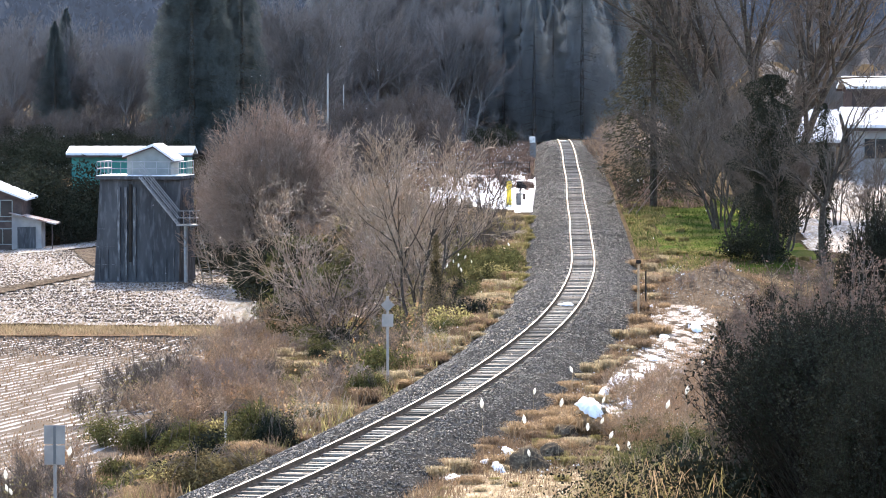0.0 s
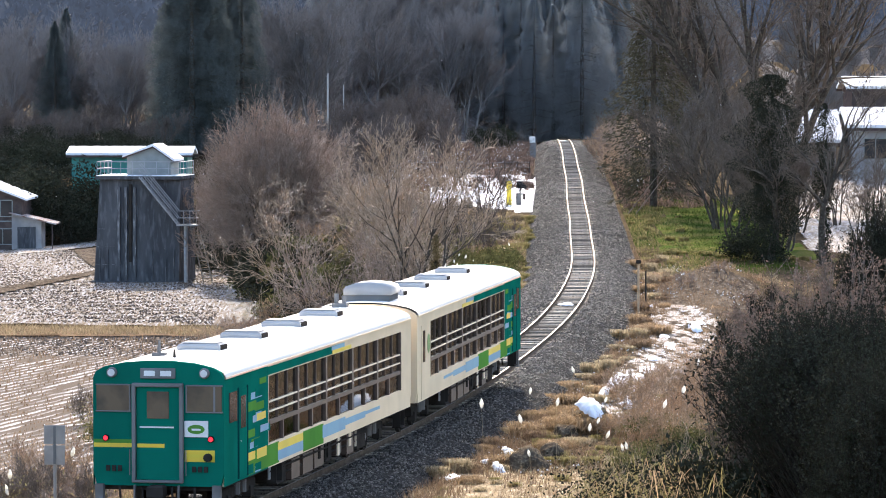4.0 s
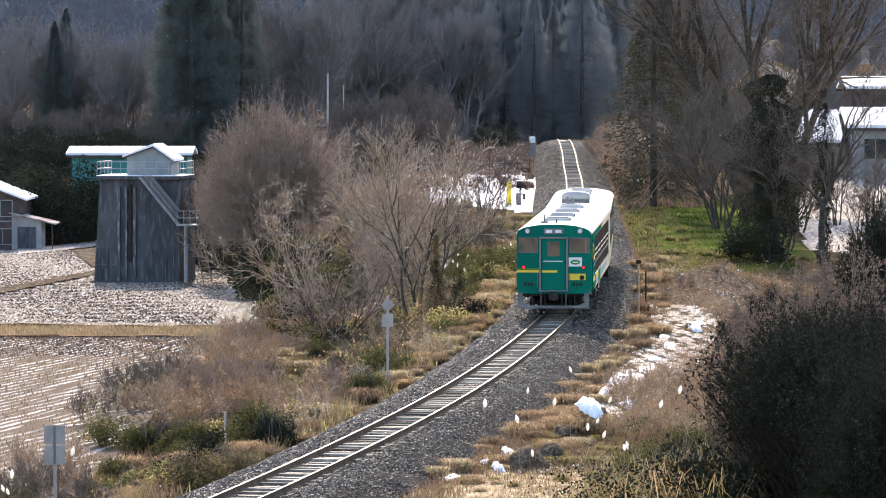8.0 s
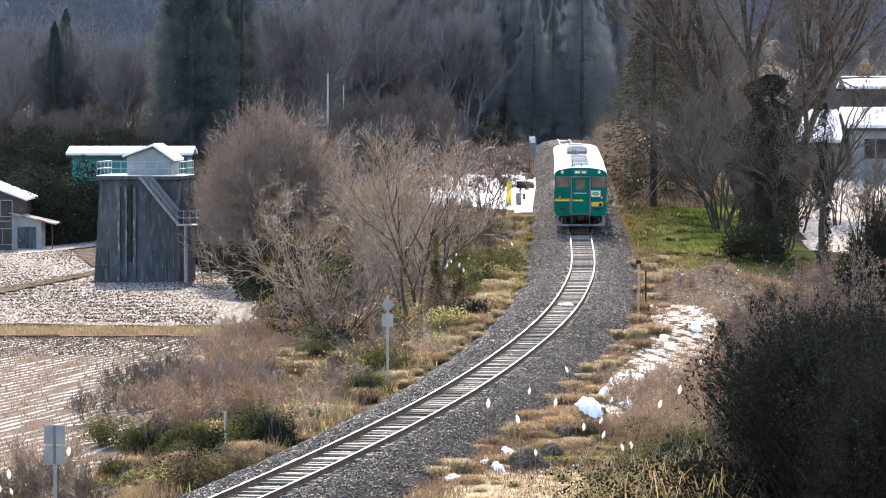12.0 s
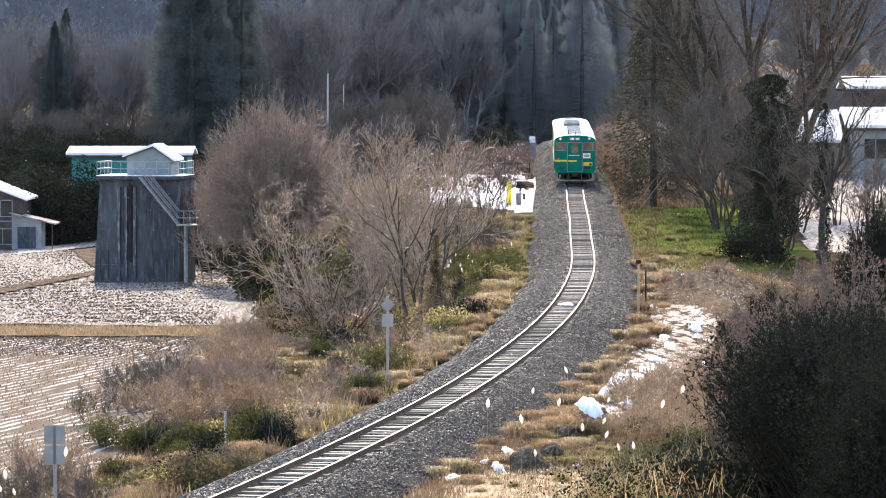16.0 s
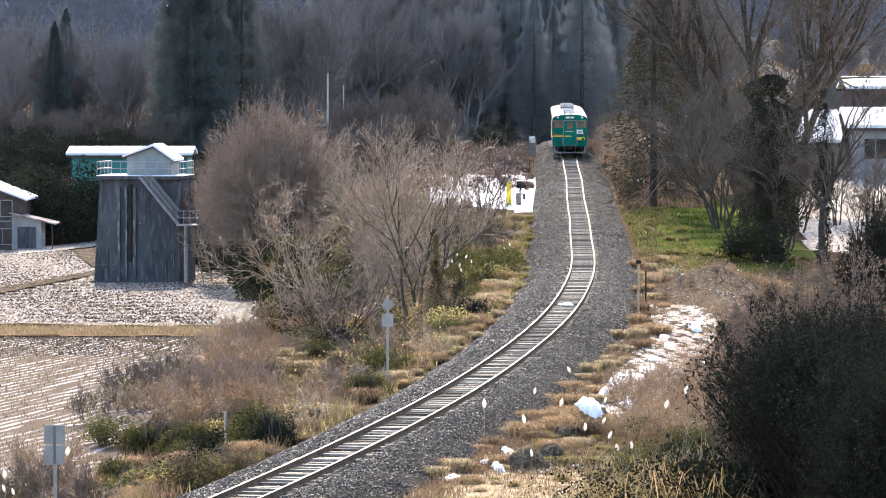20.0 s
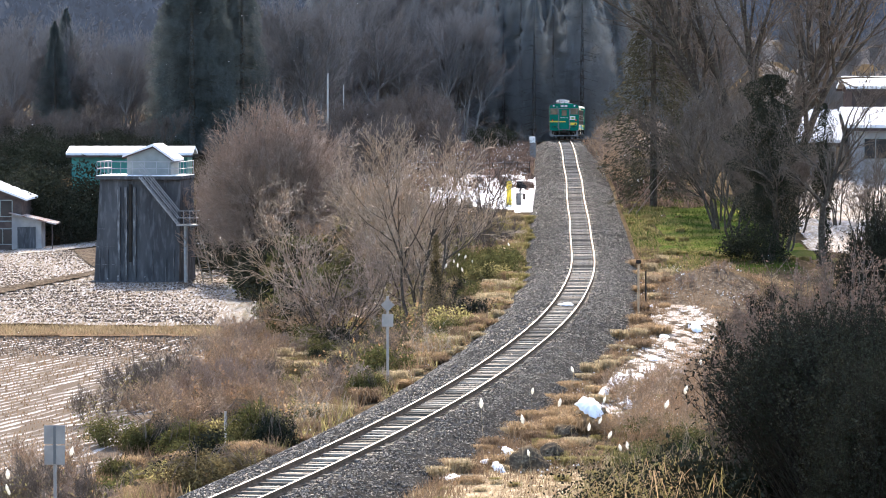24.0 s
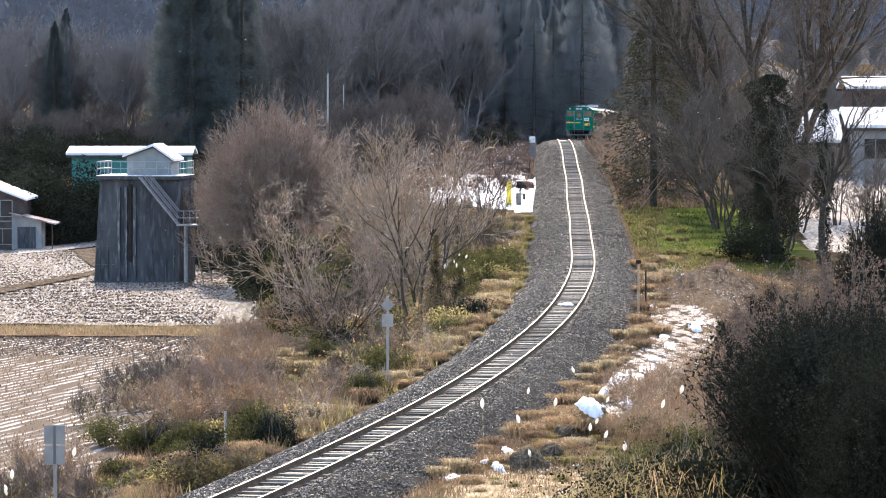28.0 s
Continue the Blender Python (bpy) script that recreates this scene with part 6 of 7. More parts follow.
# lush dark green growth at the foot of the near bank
# Third mesh repeats the leafy one with the bush's shade put into colour.
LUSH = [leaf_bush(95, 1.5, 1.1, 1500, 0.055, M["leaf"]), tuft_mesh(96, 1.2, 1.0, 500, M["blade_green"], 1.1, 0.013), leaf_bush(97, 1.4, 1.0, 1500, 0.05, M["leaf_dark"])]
for i in range(110):
    px, py = rr.uniform(1085, 1400), rr.uniform(775, 905)
    if px < 1085 + 0.5 * (860 - py):
        continue
    x, y = seen(px, py)
    ob = thing("undergrowth", "dark green leafy undergrowth below the bush", "undergrowth", at(x, y, rr.uniform(0, 6), rr.uniform(0.45, 0.85)), "undergrowth of the near bank")
    o = new("foliage", LUSH[(0, 1, 2, 2)[i % 4]])
    o.parent = ob
    tagged(o, kind="stuff")

for i in range(26):
    px = 1130 + 9.5 * i + rr.uniform(-8, 8)
    y = rr.uniform(77, 86)
    x = put(px, 860, y).x
    top = put(px, 872 - 0.33 * (px - 1120) + rr.uniform(-14, 26), y).z
    sc = min(1.5, max(0.35, (top - float(land(x, y))) / 1.1))
    ob = thing("undergrowth", "undergrowth below the bush, some with shade put into dark leaves", "undergrowth", at(x, y, rr.uniform(0, 6), sc), "undergrowth of the near bank")
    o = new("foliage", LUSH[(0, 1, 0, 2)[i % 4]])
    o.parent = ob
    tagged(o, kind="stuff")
    if i % 2 == 0:
        thing("reeds", "arching straw-coloured blades over the undergrowth", "reeds", at(x, y, rr.uniform(0, 6), sc * 0.8), "reeds of the near bank", REED[(0, 4, 5)[i % 3]])

for i, (px, top, y) in enumerate(((1200, 880, 71), (1262, 862, 72), (1298, 830, 70), (1332, 800, 73), (1368, 765, 70), (1400, 735, 68), (1425, 700, 66), (1320, 830, 68), (1360, 810, 67))):
    x = put(px, 860, y).x
    sc = (put(px, top, y).z - float(land(x, y))) / 3.2
    plant("dark_bush", "low dark evergreen growth at the foot of a bush", "shrub", DSH, at(x, y, i * 1.1, sc, -0.1), "dark bushes beside the camera")

for i in range(44):
    px, y = rr.uniform(1090, 1350), rr.uniform(64, 69)
    x = put(px, 860, y).x
    sc = (put(px, 835 - 0.16 * (px - 1100) + rr.uniform(-35, 40), y).z - float(land(x, y))) / 1.0
    thing("reeds", "green leaves and arching straw-coloured blades at the edge of the bush", "reeds", at(x, y, rr.uniform(0, 6), sc), "reeds of the near bank", BLADES[i % 3])

# Added dark leaves: the shade under the bush painted as leaf colour.
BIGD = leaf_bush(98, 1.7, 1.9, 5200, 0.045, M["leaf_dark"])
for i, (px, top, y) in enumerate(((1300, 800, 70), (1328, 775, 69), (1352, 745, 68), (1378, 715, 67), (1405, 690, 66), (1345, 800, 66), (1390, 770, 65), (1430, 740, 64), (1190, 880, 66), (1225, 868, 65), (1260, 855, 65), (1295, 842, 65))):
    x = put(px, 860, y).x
    ob = thing("undergrowth", "undergrowth below the bush, shade put into its black-green leaves", "undergrowth", at(x, y, i * 1.4, (put(px, top, y).z - float(land(x, y))) / 1.75), "undergrowth of the near bank")
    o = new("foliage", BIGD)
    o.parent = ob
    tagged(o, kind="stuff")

# ---- fields and open ground ----


def clods(x, y):
    return 0.05 * np.sin(x * 7.1 + np.sin(y * 3)) * np.sin(y * 6.3 + x)


def furrows(x, y):
    return 0.02 * np.sin((x * 0.97 - y * 0.24) * 10.1)


patch("field_far", [(-75, 345), (-75, 242), (-13.4, 237.5), (-12.4, 237), (-14.8, 296), (-20, 345)], 0.8, 0.05, M["snowy"], "ploughed field with a thin broken cover of snow", "field", extra=clods)
patch("field_near", [(-60, 226), (-60, 112), (-13, 118), (-12.6, 160), (-12.5, 226)], 0.3, 0.05, M["furrow"], "stubble field with snow lying in its furrows", "field", extra=furrows)
patch("dyke", [(-60, 238), (-60, 229), (-12.4, 226), (-12.6, 234)], 0.4, 0.1, M["straw_dull"], "low grassy dyke between two fields", "dyke")
patch("snow_lot", [seen(765, 311), seen(905, 310), seen(968, 318), seen(955, 377), seen(912, 378), seen(902, 372), seen(760, 368)], 0.4, 0.05, M["snow"], "level lot covered with fresh snow", "snow")
patch("lawn", [(11.4, 212), (20, 205), (20, 262), (14.6, 262), (13.2, 240)], 0.7, 0.05, M["grass_green"], "green grass in the shade of trees", "grass")
# Greyed snow colour stands in for the shade of trees over the yard.
patch("snow_yard", [(26, 300), (19.6, 212), (40, 212), (40, 300)], 0.35, 0.06, M["thin_snow"], "snowy yard behind the trees, their shade put into greyed snow", "snow")
patch("trodden_verge", [seen(770, 900), seen(800, 846), seen(870, 838), seen(960, 846), seen(1050, 838), seen(1110, 842), seen(1090, 900)], 0.2, 0.05, M["trodden"], "pale trodden straw and soil on the verge", "verge")
patch("bare_slope", BARE_SLOPE, 0.25, 0.05, M["mound"], "bare trodden earth slope beside the track", "slope")


def broken(x, y):
    """Snow that thins out to nothing in streaks."""
    n_ = np.sin(x * 6.1 + y * 1.1 + 1.2 * np.sin(y * 0.7)) + 0.8 * np.sin(x * 7.3 - y * 1.9 + np.sin(x * 2.3)) + 0.7 * np.sin(x * 12.7 + y * 3.7) + 0.6 * np.sin(y * 5.9 - x * 3.1 + 2) + 0.5 * np.sin(y * 11.3 + x * 17.1)
    return 0.03 * n_


patch("snow_verge", SNOW_VERGE, 0.08, 0.05, M["thin_snow"], "thin broken snow streaked with brown earth on the verge", "snow", extra=broken)

patch("field_margin", [seen(392, 503), seen(432, 503), seen(482, 592), seen(420, 592)], 0.15, 0.06, M["dusted"], "grassy field margin dusted with snow", "bank")
patch("snow_bank", [seen(30, 441), seen(172, 428), seen(172, 437), seen(100, 446), seen(30, 452)], 0.4, 0.1, M["thin_snow"], "snow-covered bank of a field path", "bank")
patch("field_path", [seen(-20, 516), seen(172, 481), seen(172, 488), seen(-20, 527)], 0.4, 0.14, M["mound"], "narrow grassy path between two fields", "path")
patch("grass_bank", [seen(128, 446), seen(172, 441), seen(172, 478), seen(155, 470)], 0.3, 0.16, M["mound"], "dry grass bank beside the tower", "bank")
# clods and stubble
rc = np.random.default_rng(44)
n = 30000
yk = 238 + 108 * rc.random(n) ** 1.2
xk = rc.uniform(-46, -13.5, n)
kp = inside([(-75, 345), (-75, 240), (-16.5, 240), (-13.8, 236), (-15.8, 296), (-20, 345)])(xk, yk) & (np.sin(xk * 0.35 + yk * 0.11) + rc.normal(0, 0.9, n) > -0.6)
xk, yk = xk[kp], yk[kp]
xk = np.concatenate([xk, rc.uniform(-34, -13, 3500)])
yk = np.concatenate([yk, 226 - 16 * rc.random(3500) ** 1.5])
me = scatter_stones("soil_clods", xk, yk, land(xk, yk) + 0.07, rc.uniform(0.035, 0.095, len(xk)), M["soil"], rc)
tagged(new("soil_clods", me), "brown clods of ploughed soil standing out of the snow", "soil", kind="stuff")
n = 60000
yk = 122 + 104 * rc.random(n)
row = rc.integers(-170, 18, n) * (2 * math.pi / 10.1) + rc.normal(0, 0.07, n) + 0.16
xk = (row + 0.24 * yk) / 0.97
kp = (xk > -40) & (xk < -14.4) & (np.sin(xk * 0.5 + yk * 0.07) * np.sin(yk * 0.21) + rc.normal(0, 0.4, n) > -0.55)
xk, yk = xk[kp], yk[kp]
n = len(xk)
bb = rc.uniform(0, 6.283, n)
hh = rc.uniform(0.06, 0.2, n)
p0 = np.stack([xk, yk, land(xk, yk) + 0.06], -1)
wd = np.stack([np.cos(bb), np.sin(bb) * 0.3, np.zeros(n)], -1) * 0.035
v = np.stack([p0 - wd, p0 + wd, p0 + np.stack([rc.normal(0, 0.04, n), rc.normal(0, 0.04, n), hh], -1)], 1).reshape(-1, 3)
tagged(new("stubble", raw("stubble", v, np.arange(3 * n).reshape(-1, 3), M["straw_dull"])), "rows of short brown stubble in the snowy field", "stubble", kind="stuff")

patch("wood_floor", [(-95, 402), (-34, 402), (-30, 430), (-60, 700), (-120, 700)], 4.0, 0.45, M["litter"], "wood floor with leaf litter and thin snow", "wood floor")
patch("wood_floor", [(-30, 430), (-18, 420), (8, 415), (9, 700), (-60, 700)], 4.0, 0.45, M["litter"], "wood floor with leaf litter and thin snow", "wood floor")
patch("wood_floor", [(30, 345), (110, 345), (110, 480), (24, 480)], 4.0, 0.45, M["litter"], "wood floor with leaf litter and thin snow", "wood floor")
patch("wood_floor", [(22, 480), (150, 480), (240, 1300), (60, 1300), (32, 700)], 7.0, 0.6, M["litter"], "wood floor with leaf litter and thin snow", "wood floor")


n = 9000
xk = rc.uniform(-48, -12.2, n)
yk = 227 + rc.uniform(0, 1, n) * 8
kp = inside([(-60, 238), (-60, 229), (-12.4, 226), (-12.6, 234)])(xk, yk)
xk, yk = xk[kp], yk[kp]
n = len(xk)
bb = rc.uniform(0, 6.283, n)
hh = rc.uniform(0.1, 0.4, n)
p0 = np.stack([xk, yk, land(xk, yk) + 0.08], -1)
wd = np.stack([np.cos(bb), np.sin(bb), np.zeros(n)], -1) * 0.03
v = np.stack([p0 - wd, p0 + wd, p0 + np.stack([rc.normal(0, 0.15, n), rc.normal(0, 0.15, n), hh], -1)], 1).reshape(-1, 3)
tagged(new("dyke_grass", raw("dyke_grass", v, np.arange(3 * n).reshape(-1, 3), M["straw_dyke"])), "dry straw-coloured grass along a field dyke", "grass", kind="stuff")

# ---- concrete sluice tower ----
TX, TY = -22.0, 292.0
TZ = float(land(TX, TY))
tower = thing("sluice_tower", "weathered concrete tower with a small gabled house on its deck", "tower", Matrix.Translation((TX, TY, TZ)) @ Matrix.Rotation(radians(-7), 4, "Z"))
g = Geo()
g.add([(-3.35, -2.5, -0.3), (3.0, -2.5, -0.3), (3.3, 2.5, -0.3), (-3.35, 2.5, -0.3), (-2.9, -2.3, 7.55), (3.1, -2.3, 7.55), (3.2, 2.4, 7.55), (-2.9, 2.4, 7.55)],
      [(3, 2, 1, 0), (4, 5, 6, 7), (0, 1, 5, 4), (1, 2, 6, 5), (2, 3, 7, 6), (3, 0, 4, 7)])
part("shaft", g, M["concrete"], tower, "streaked dark grey concrete shaft")
for x in (-1.55, -1.02, -0.38):
    part("gate_guide", Geo().box(x, x + 0.2, -2.62, -2.4, -0.2, 7.0, ch=0.03), M["pale_concrete"], tower, "paler streaked gate guide")
part("gate_slot", Geo().box(-0.7, -0.5, -2.56, -2.42, 1.5, 7.2), M["under"], tower, "dark gate slot")
part("deck", Geo().box(-3.15, 3.25, -2.75, 2.6, 7.55, 7.8, ch=0.03), M["concrete"], tower)
part("deck_snow", Geo().box(-3.12, 3.22, -2.72, 2.57, 7.8, 7.86, ch=0.02), M["snow"], tower, "snow on the deck")
for h in (0.55, 1.05):
    part("handrail", Geo().tube((-3.05, -2.65, 7.8 + h), (3.15, -2.65, 7.8 + h), 0.03, None, 6).tube((3.15, -2.65, 7.8 + h), (3.15, 2.5, 7.8 + h), 0.03, None, 6).tube((-3.05, -2.65, 7.8 + h), (-3.05, 2.5, 7.8 + h), 0.03, None, 6), M["steel"], tower, "galvanised handrail")
for x in np.linspace(-3.05, 3.15, 8):
    part("rail_post", Geo().tube((x, -2.65, 7.8), (x, -2.65, 8.88), 0.028, None, 6), M["steel"], tower)
for y in np.linspace(-1.3, 2.5, 4):
    part("rail_post", Geo().tube((3.15, y, 7.8), (3.15, y, 8.88), 0.028, None, 6), M["steel"], tower)
    part("rail_post", Geo().tube((-3.05, y, 7.8), (-3.05, y, 8.88), 0.028, None, 6), M["steel"], tower)
house = part("gate_house", Geo().extrude([(-1.1, 7.85), (2.15, 7.85), (2.15, 9.0), (0.87, 9.9), (-1.1, 9.2)], -1.2, 2.2), M["white_wall"], tower, "pale gabled house")
part("house_roof", Geo().extrude([(-1.40, 9.16), (0.87, 9.97), (2.45, 8.88), (2.45, 9.06), (0.87, 10.16), (-1.40, 9.28)], -1.5, 2.4), M["snow"], house, "snow-covered roof")
part("roof_edge", Geo().extrude([(-1.40, 9.06), (0.87, 9.87), (2.45, 8.8), (2.45, 8.88), (0.87, 9.97), (-1.40, 9.16)], -1.5, 2.4), M["brown_wall"], house)
# outside stair
flight = part("stair", Geo(), M["steel"], tower, "galvanised outside stair")
a, b = Vector((0.3, -2.95, 7.75)), Vector((3.1, -2.95, 4.35))
for o in (0, -0.75):
    for h in (0, 0.5, 1.0):
        part("stringer", Geo().tube(a + Vector((0, o, h)), b + Vector((0, o, h)), 0.035 if h else 0.06, None, 6), M["steel"], flight)
for i in range(17):
    c = a.lerp(b, (i + 0.5) / 17)
    part("tread", Geo().box(c.x - 0.12, c.x + 0.12, c.y - 0.75, c.y, c.z - 0.02, c.z + 0.02), M["steel"], flight)
for i in range(0, 7):
    c = a.lerp(b, i / 6)
    part("baluster", Geo().tube(c + Vector((0, -0.75, 0)), c + Vector((0, -0.75, 1.0)), 0.022, None, 5), M["steel"], flight)
part("landing", Geo().box(3.05, 4.55, -3.75, -2.4, 4.2, 4.32), M["steel"], tower)
for h in (0.5, 1.0):
    part("landing_rail", Geo().tube((3.1, -3.7, 4.3 + h), (4.52, -3.7, 4.3 + h), 0.03, None, 6).tube((4.52, -3.7, 4.3 + h), (4.52, -2.4, 4.3 + h), 0.03, None, 6), M["steel"], tower)
for x in (3.1, 3.6, 4.05, 4.52):
    part("rail_post", Geo().tube((x, -3.7, 4.25), (x, -3.7, 5.35), 0.028, None, 6), M["steel"], tower)
part("column", Geo().tube((3.65, -3.2, -0.3), (3.65, -3.2, 4.2), 0.14, None, 12), M["steel"], tower, "grey steel column")
g = Geo()
for o in (3.85, 4.5):
    g.tube((o, -2.6, 4.25), (o + 0.65, -0.4, -0.2), 0.05, None, 6)
lower = part("lower_stair", g, M["grey"], tower)
for i in range(14):
    t = (i + 0.5) / 14
    part("tread", Geo().box(3.85 + 0.65 * t, 4.5 + 0.65 * t, -2.6 + 2.2 * t - 0.12, -2.6 + 2.2 * t + 0.12, 4.25 - 4.45 * t, 4.29 - 4.45 * t), M["grey"], lower)
for z in (1.3, 2.6, 3.9):
    part("form_seam", Geo().box(-3.3 + 0.06 * z, -1.7, -2.53 + 0.025 * z, -2.4, z, z + 0.035), M["pale_concrete"], tower, "pale seam of the formwork")
for x in (-2.9, -2.3, 1.0, 2.0, 2.6):
    part("form_seam", Geo().box(x, x + 0.035, -2.54, -2.44, 0.1, 2.4), M["pale_concrete"], tower, "pale seam of the formwork")
part("footing", Geo().box(-3.6, 3.3, -2.9, 2.7, -0.4, 0.12, ch=0.04), M["concrete"], tower)


def building(name, label, x, y, w, dep, h, roof_h, wall, roof, z=None, turn=0.0, over=0.5, windows=()):
    """A gabled building: ridge along x."""
    z = float(land(x, y)) if z is None else z
    ob = thing(name, label, "building", Matrix.Translation((x, y, z)) @ Matrix.Rotation(turn, 4, "Z"))
    wl = part("wall", Geo().add([(-w / 2, -dep / 2, -1), (w / 2, -dep / 2, -1), (w / 2, dep / 2, -1), (-w / 2, dep / 2, -1), (-w / 2, -dep / 2, h), (w / 2, -dep / 2, h), (w / 2, dep / 2, h), (-w / 2, dep / 2, h),
                                 (-w / 2, 0, h + roof_h), (w / 2, 0, h + roof_h)], [(0, 1, 5, 4), (2, 3, 7, 6), (1, 2, 6, 9, 5), (3, 0, 4, 8, 7), (4, 5, 9, 8), (6, 7, 8, 9), (3, 2, 1, 0)]), M[wall], ob)
    sl = roof_h / (dep / 2)
    for s in (-1, 1):
        y0, z0 = s * (dep / 2 + over), h - over * sl
        q = [(-w / 2 - over, y0, z0), (w / 2 + over, y0, z0), (w / 2 + over, 0, h + roof_h), (-w / 2 - over, 0, h + roof_h)]
        p = [(a, b, c + 0.03) for a, b, c in q] + [(a, b, c + 0.28) for a, b, c in q]
        part("roof", Geo().add(p, [(3, 2, 1, 0), (4, 5, 6, 7), (0, 1, 5, 4), (1, 2, 6, 5), (2, 3, 7, 6), (3, 0, 4, 7)]), M[roof], ob, "snow-covered roof slope" if roof == "snow" else "")
        part("eave_board", Geo().box(-w / 2 - over, w / 2 + over, min(y0, y0 + 0.04 * s), max(y0, y0 + 0.04 * s), z0 - 0.15, z0 + 0.05), M["brown_wall"], ob)
    for a, b, c, d in windows:
        wd = part("window", Geo().box(a, b, -dep / 2 - 0.05, -dep / 2 + 0.02, c, d), M["glass"], ob, "dark window")
        g = Geo()
        for q in ((a - 0.05, b + 0.05, d, d + 0.07), (a - 0.05, b + 0.05, c - 0.07, c), (a - 0.06, a, c, d), (b, b + 0.06, c, d), ((a + b) / 2 - 0.03, (a + b) / 2 + 0.03, c, d)):
            g.box(q[0], q[1], -dep / 2 - 0.08, -dep / 2 + 0.02, q[2], q[3])
        part("window_frame", g, M["white_wall"], wd)
    return ob




def gabled_front(name, label, x, y, w, dep, h, roof_h, wall, z, windows=(), over=0.45, lean=1.0, roof="snow"):
    """A building whose gable faces the line: ridge along y."""
    ob = thing(name, label, "building", Matrix.Translation((x, y, z)))
    part("wall", Geo().extrude([(-w / 2, -1), (w / 2, -1), (w / 2, h), (0, h + roof_h), (-w / 2, h)], -dep / 2, dep / 2), M[wall], ob)
    sl = roof_h / (w / 2)
    for s in (-1, 1):
        e = s * (w / 2 + over)
        z0 = h - over * sl
        part("roof", Geo().extrude([(0, h + roof_h + 0.03), (e, z0 + 0.03), (e, z0 + 0.22), (0, h + roof_h + 0.25)], -dep / 2 - over, dep / 2 + over), M[roof], ob, "snow-covered roof slope" if roof == "snow" else "")
        part("barge_board", Geo().extrude([(0, h + roof_h - 0.12), (e, z0 - 0.12), (e, z0 + 0.03), (0, h + roof_h + 0.03)], -dep / 2 - over, -dep / 2 - over + 0.05), M["brown_wall"], ob)
    for a, b, c, d in windows:
        wd = part("window", Geo().box(a, b, -dep / 2 - 0.04, -dep / 2 + 0.02, c, d), M["glass"], ob, "dark window")
        for q in ((a - 0.06, b + 0.06, d, d + 0.08), (a - 0.06, b + 0.06, c - 0.08, c), (a - 0.07, a, c, d), (b, b + 0.07, c, d), ((a + b) / 2 - 0.03, (a + b) / 2 + 0.03, c, d)):
            part("window_frame", Geo().box(q[0], q[1], -dep / 2 - 0.08, -dep / 2 + 0.02, q[2], q[3]), M["white_wall"], wd)
    part("band", Geo().box(-w / 2 - 0.02, w / 2 + 0.02, -dep / 2 - 0.03, -dep / 2, h * 0.55, h * 0.55 + 0.1), M["white_wall"], ob)
    return ob


hz0 = float(land(-40.6, 348))
gabled_front("house", "two-storey brown boarded house with a snowy roof", -40.8, 352, 7.6, 9, -0.05 - hz0, 1.45, "brown_wall", hz0, ((0.9, 2.9, 2.95, 4.3), (-2.0, 0.2, 2.95, 4.3), (1.2, 3.0, 0.5, 1.8)))
shed = thing("shed", "open lean-to shed with a patchy rusty roof beside the house", "building", Matrix.Translation((-36.2, 349, hz0)))
zt = -1.3 - hz0
part("wall", Geo().add([(-1.7, -1.6, -0.5), (0.9, -1.6, -0.5), (0.9, 1.8, -0.5), (-1.7, 1.8, -0.5), (-1.7, -1.6, zt - 0.1), (0.9, -1.6, zt - 0.72), (0.9, 1.8, zt - 0.72), (-1.7, 1.8, zt - 0.1)],
                       [(3, 2, 1, 0), (4, 5, 6, 7), (0, 1, 5, 4), (1, 2, 6, 5), (2, 3, 7, 6), (3, 0, 4, 7)]), M["grey_wall"], shed, "grey plastered wall")
part("roof", Geo().add([(a, b, zt - 0.24 * (a + 1.7) + c) for c in (-0.06, 0.06) for a, b in ((-1.9, -2.2), (2.2, -2.2), (2.2, 2.2), (-1.9, 2.2))],
                       [(3, 2, 1, 0), (4, 5, 6, 7), (0, 1, 5, 4), (1, 2, 6, 5), (2, 3, 7, 6), (3, 0, 4, 7)]), M["rust_roof"], shed, "rusty sheet roof with thin snow")
part("post", Geo().tube((1.9, -2.0, -0.5), (1.9, -2.0, zt - 0.95), 0.06, None, 6), M["brown_wall"], shed)
# Flat panel for a dark blue object under the lean-to roof.
part("opening", Geo().box(-1.2, 0.4, -1.66, -1.58, 0.1, zt - 1.2), M["concrete"], shed, "flat dark blue-grey panel on the wall")
building("warehouse", "teal metal warehouse with a long snowy roof", -29.2, 372, 10.8, 7, 4.75, 0.5, "teal_wall", "snow", z=-1.3)
building("farmhouse", "small house with a broad snow-covered roof", 26.8, 289, 3.0, 8.4, 2.7, 1.9, "grey_wall", "snow", z=3.3)
building("farmhouse", "grey-walled house with a pale snowy roof", 33.0, 287, 7.4, 7, 3.7, 1.1, "grey_wall", "snow", z=3.3, windows=((-2.8, -1.2, 1.4, 2.8), (0.6, 2.2, 1.4, 2.8)))
building("farmhouse", "tall brown house with a snow-covered roof", 38.2, 320, 11, 7, 6.4, 0.7, "brown_wall", "snow", z=3.3)

# ---- signs, posts, poles ----


def sign(x, y, label, boards, height, r=0.04):
    ob = thing("track_sign", label, "sign", Matrix.Translation(pt(x, y)))
    part("post", Geo().tube((0, 0, -0.3), (0, 0, height), r, None, 8), M["sign"], ob)
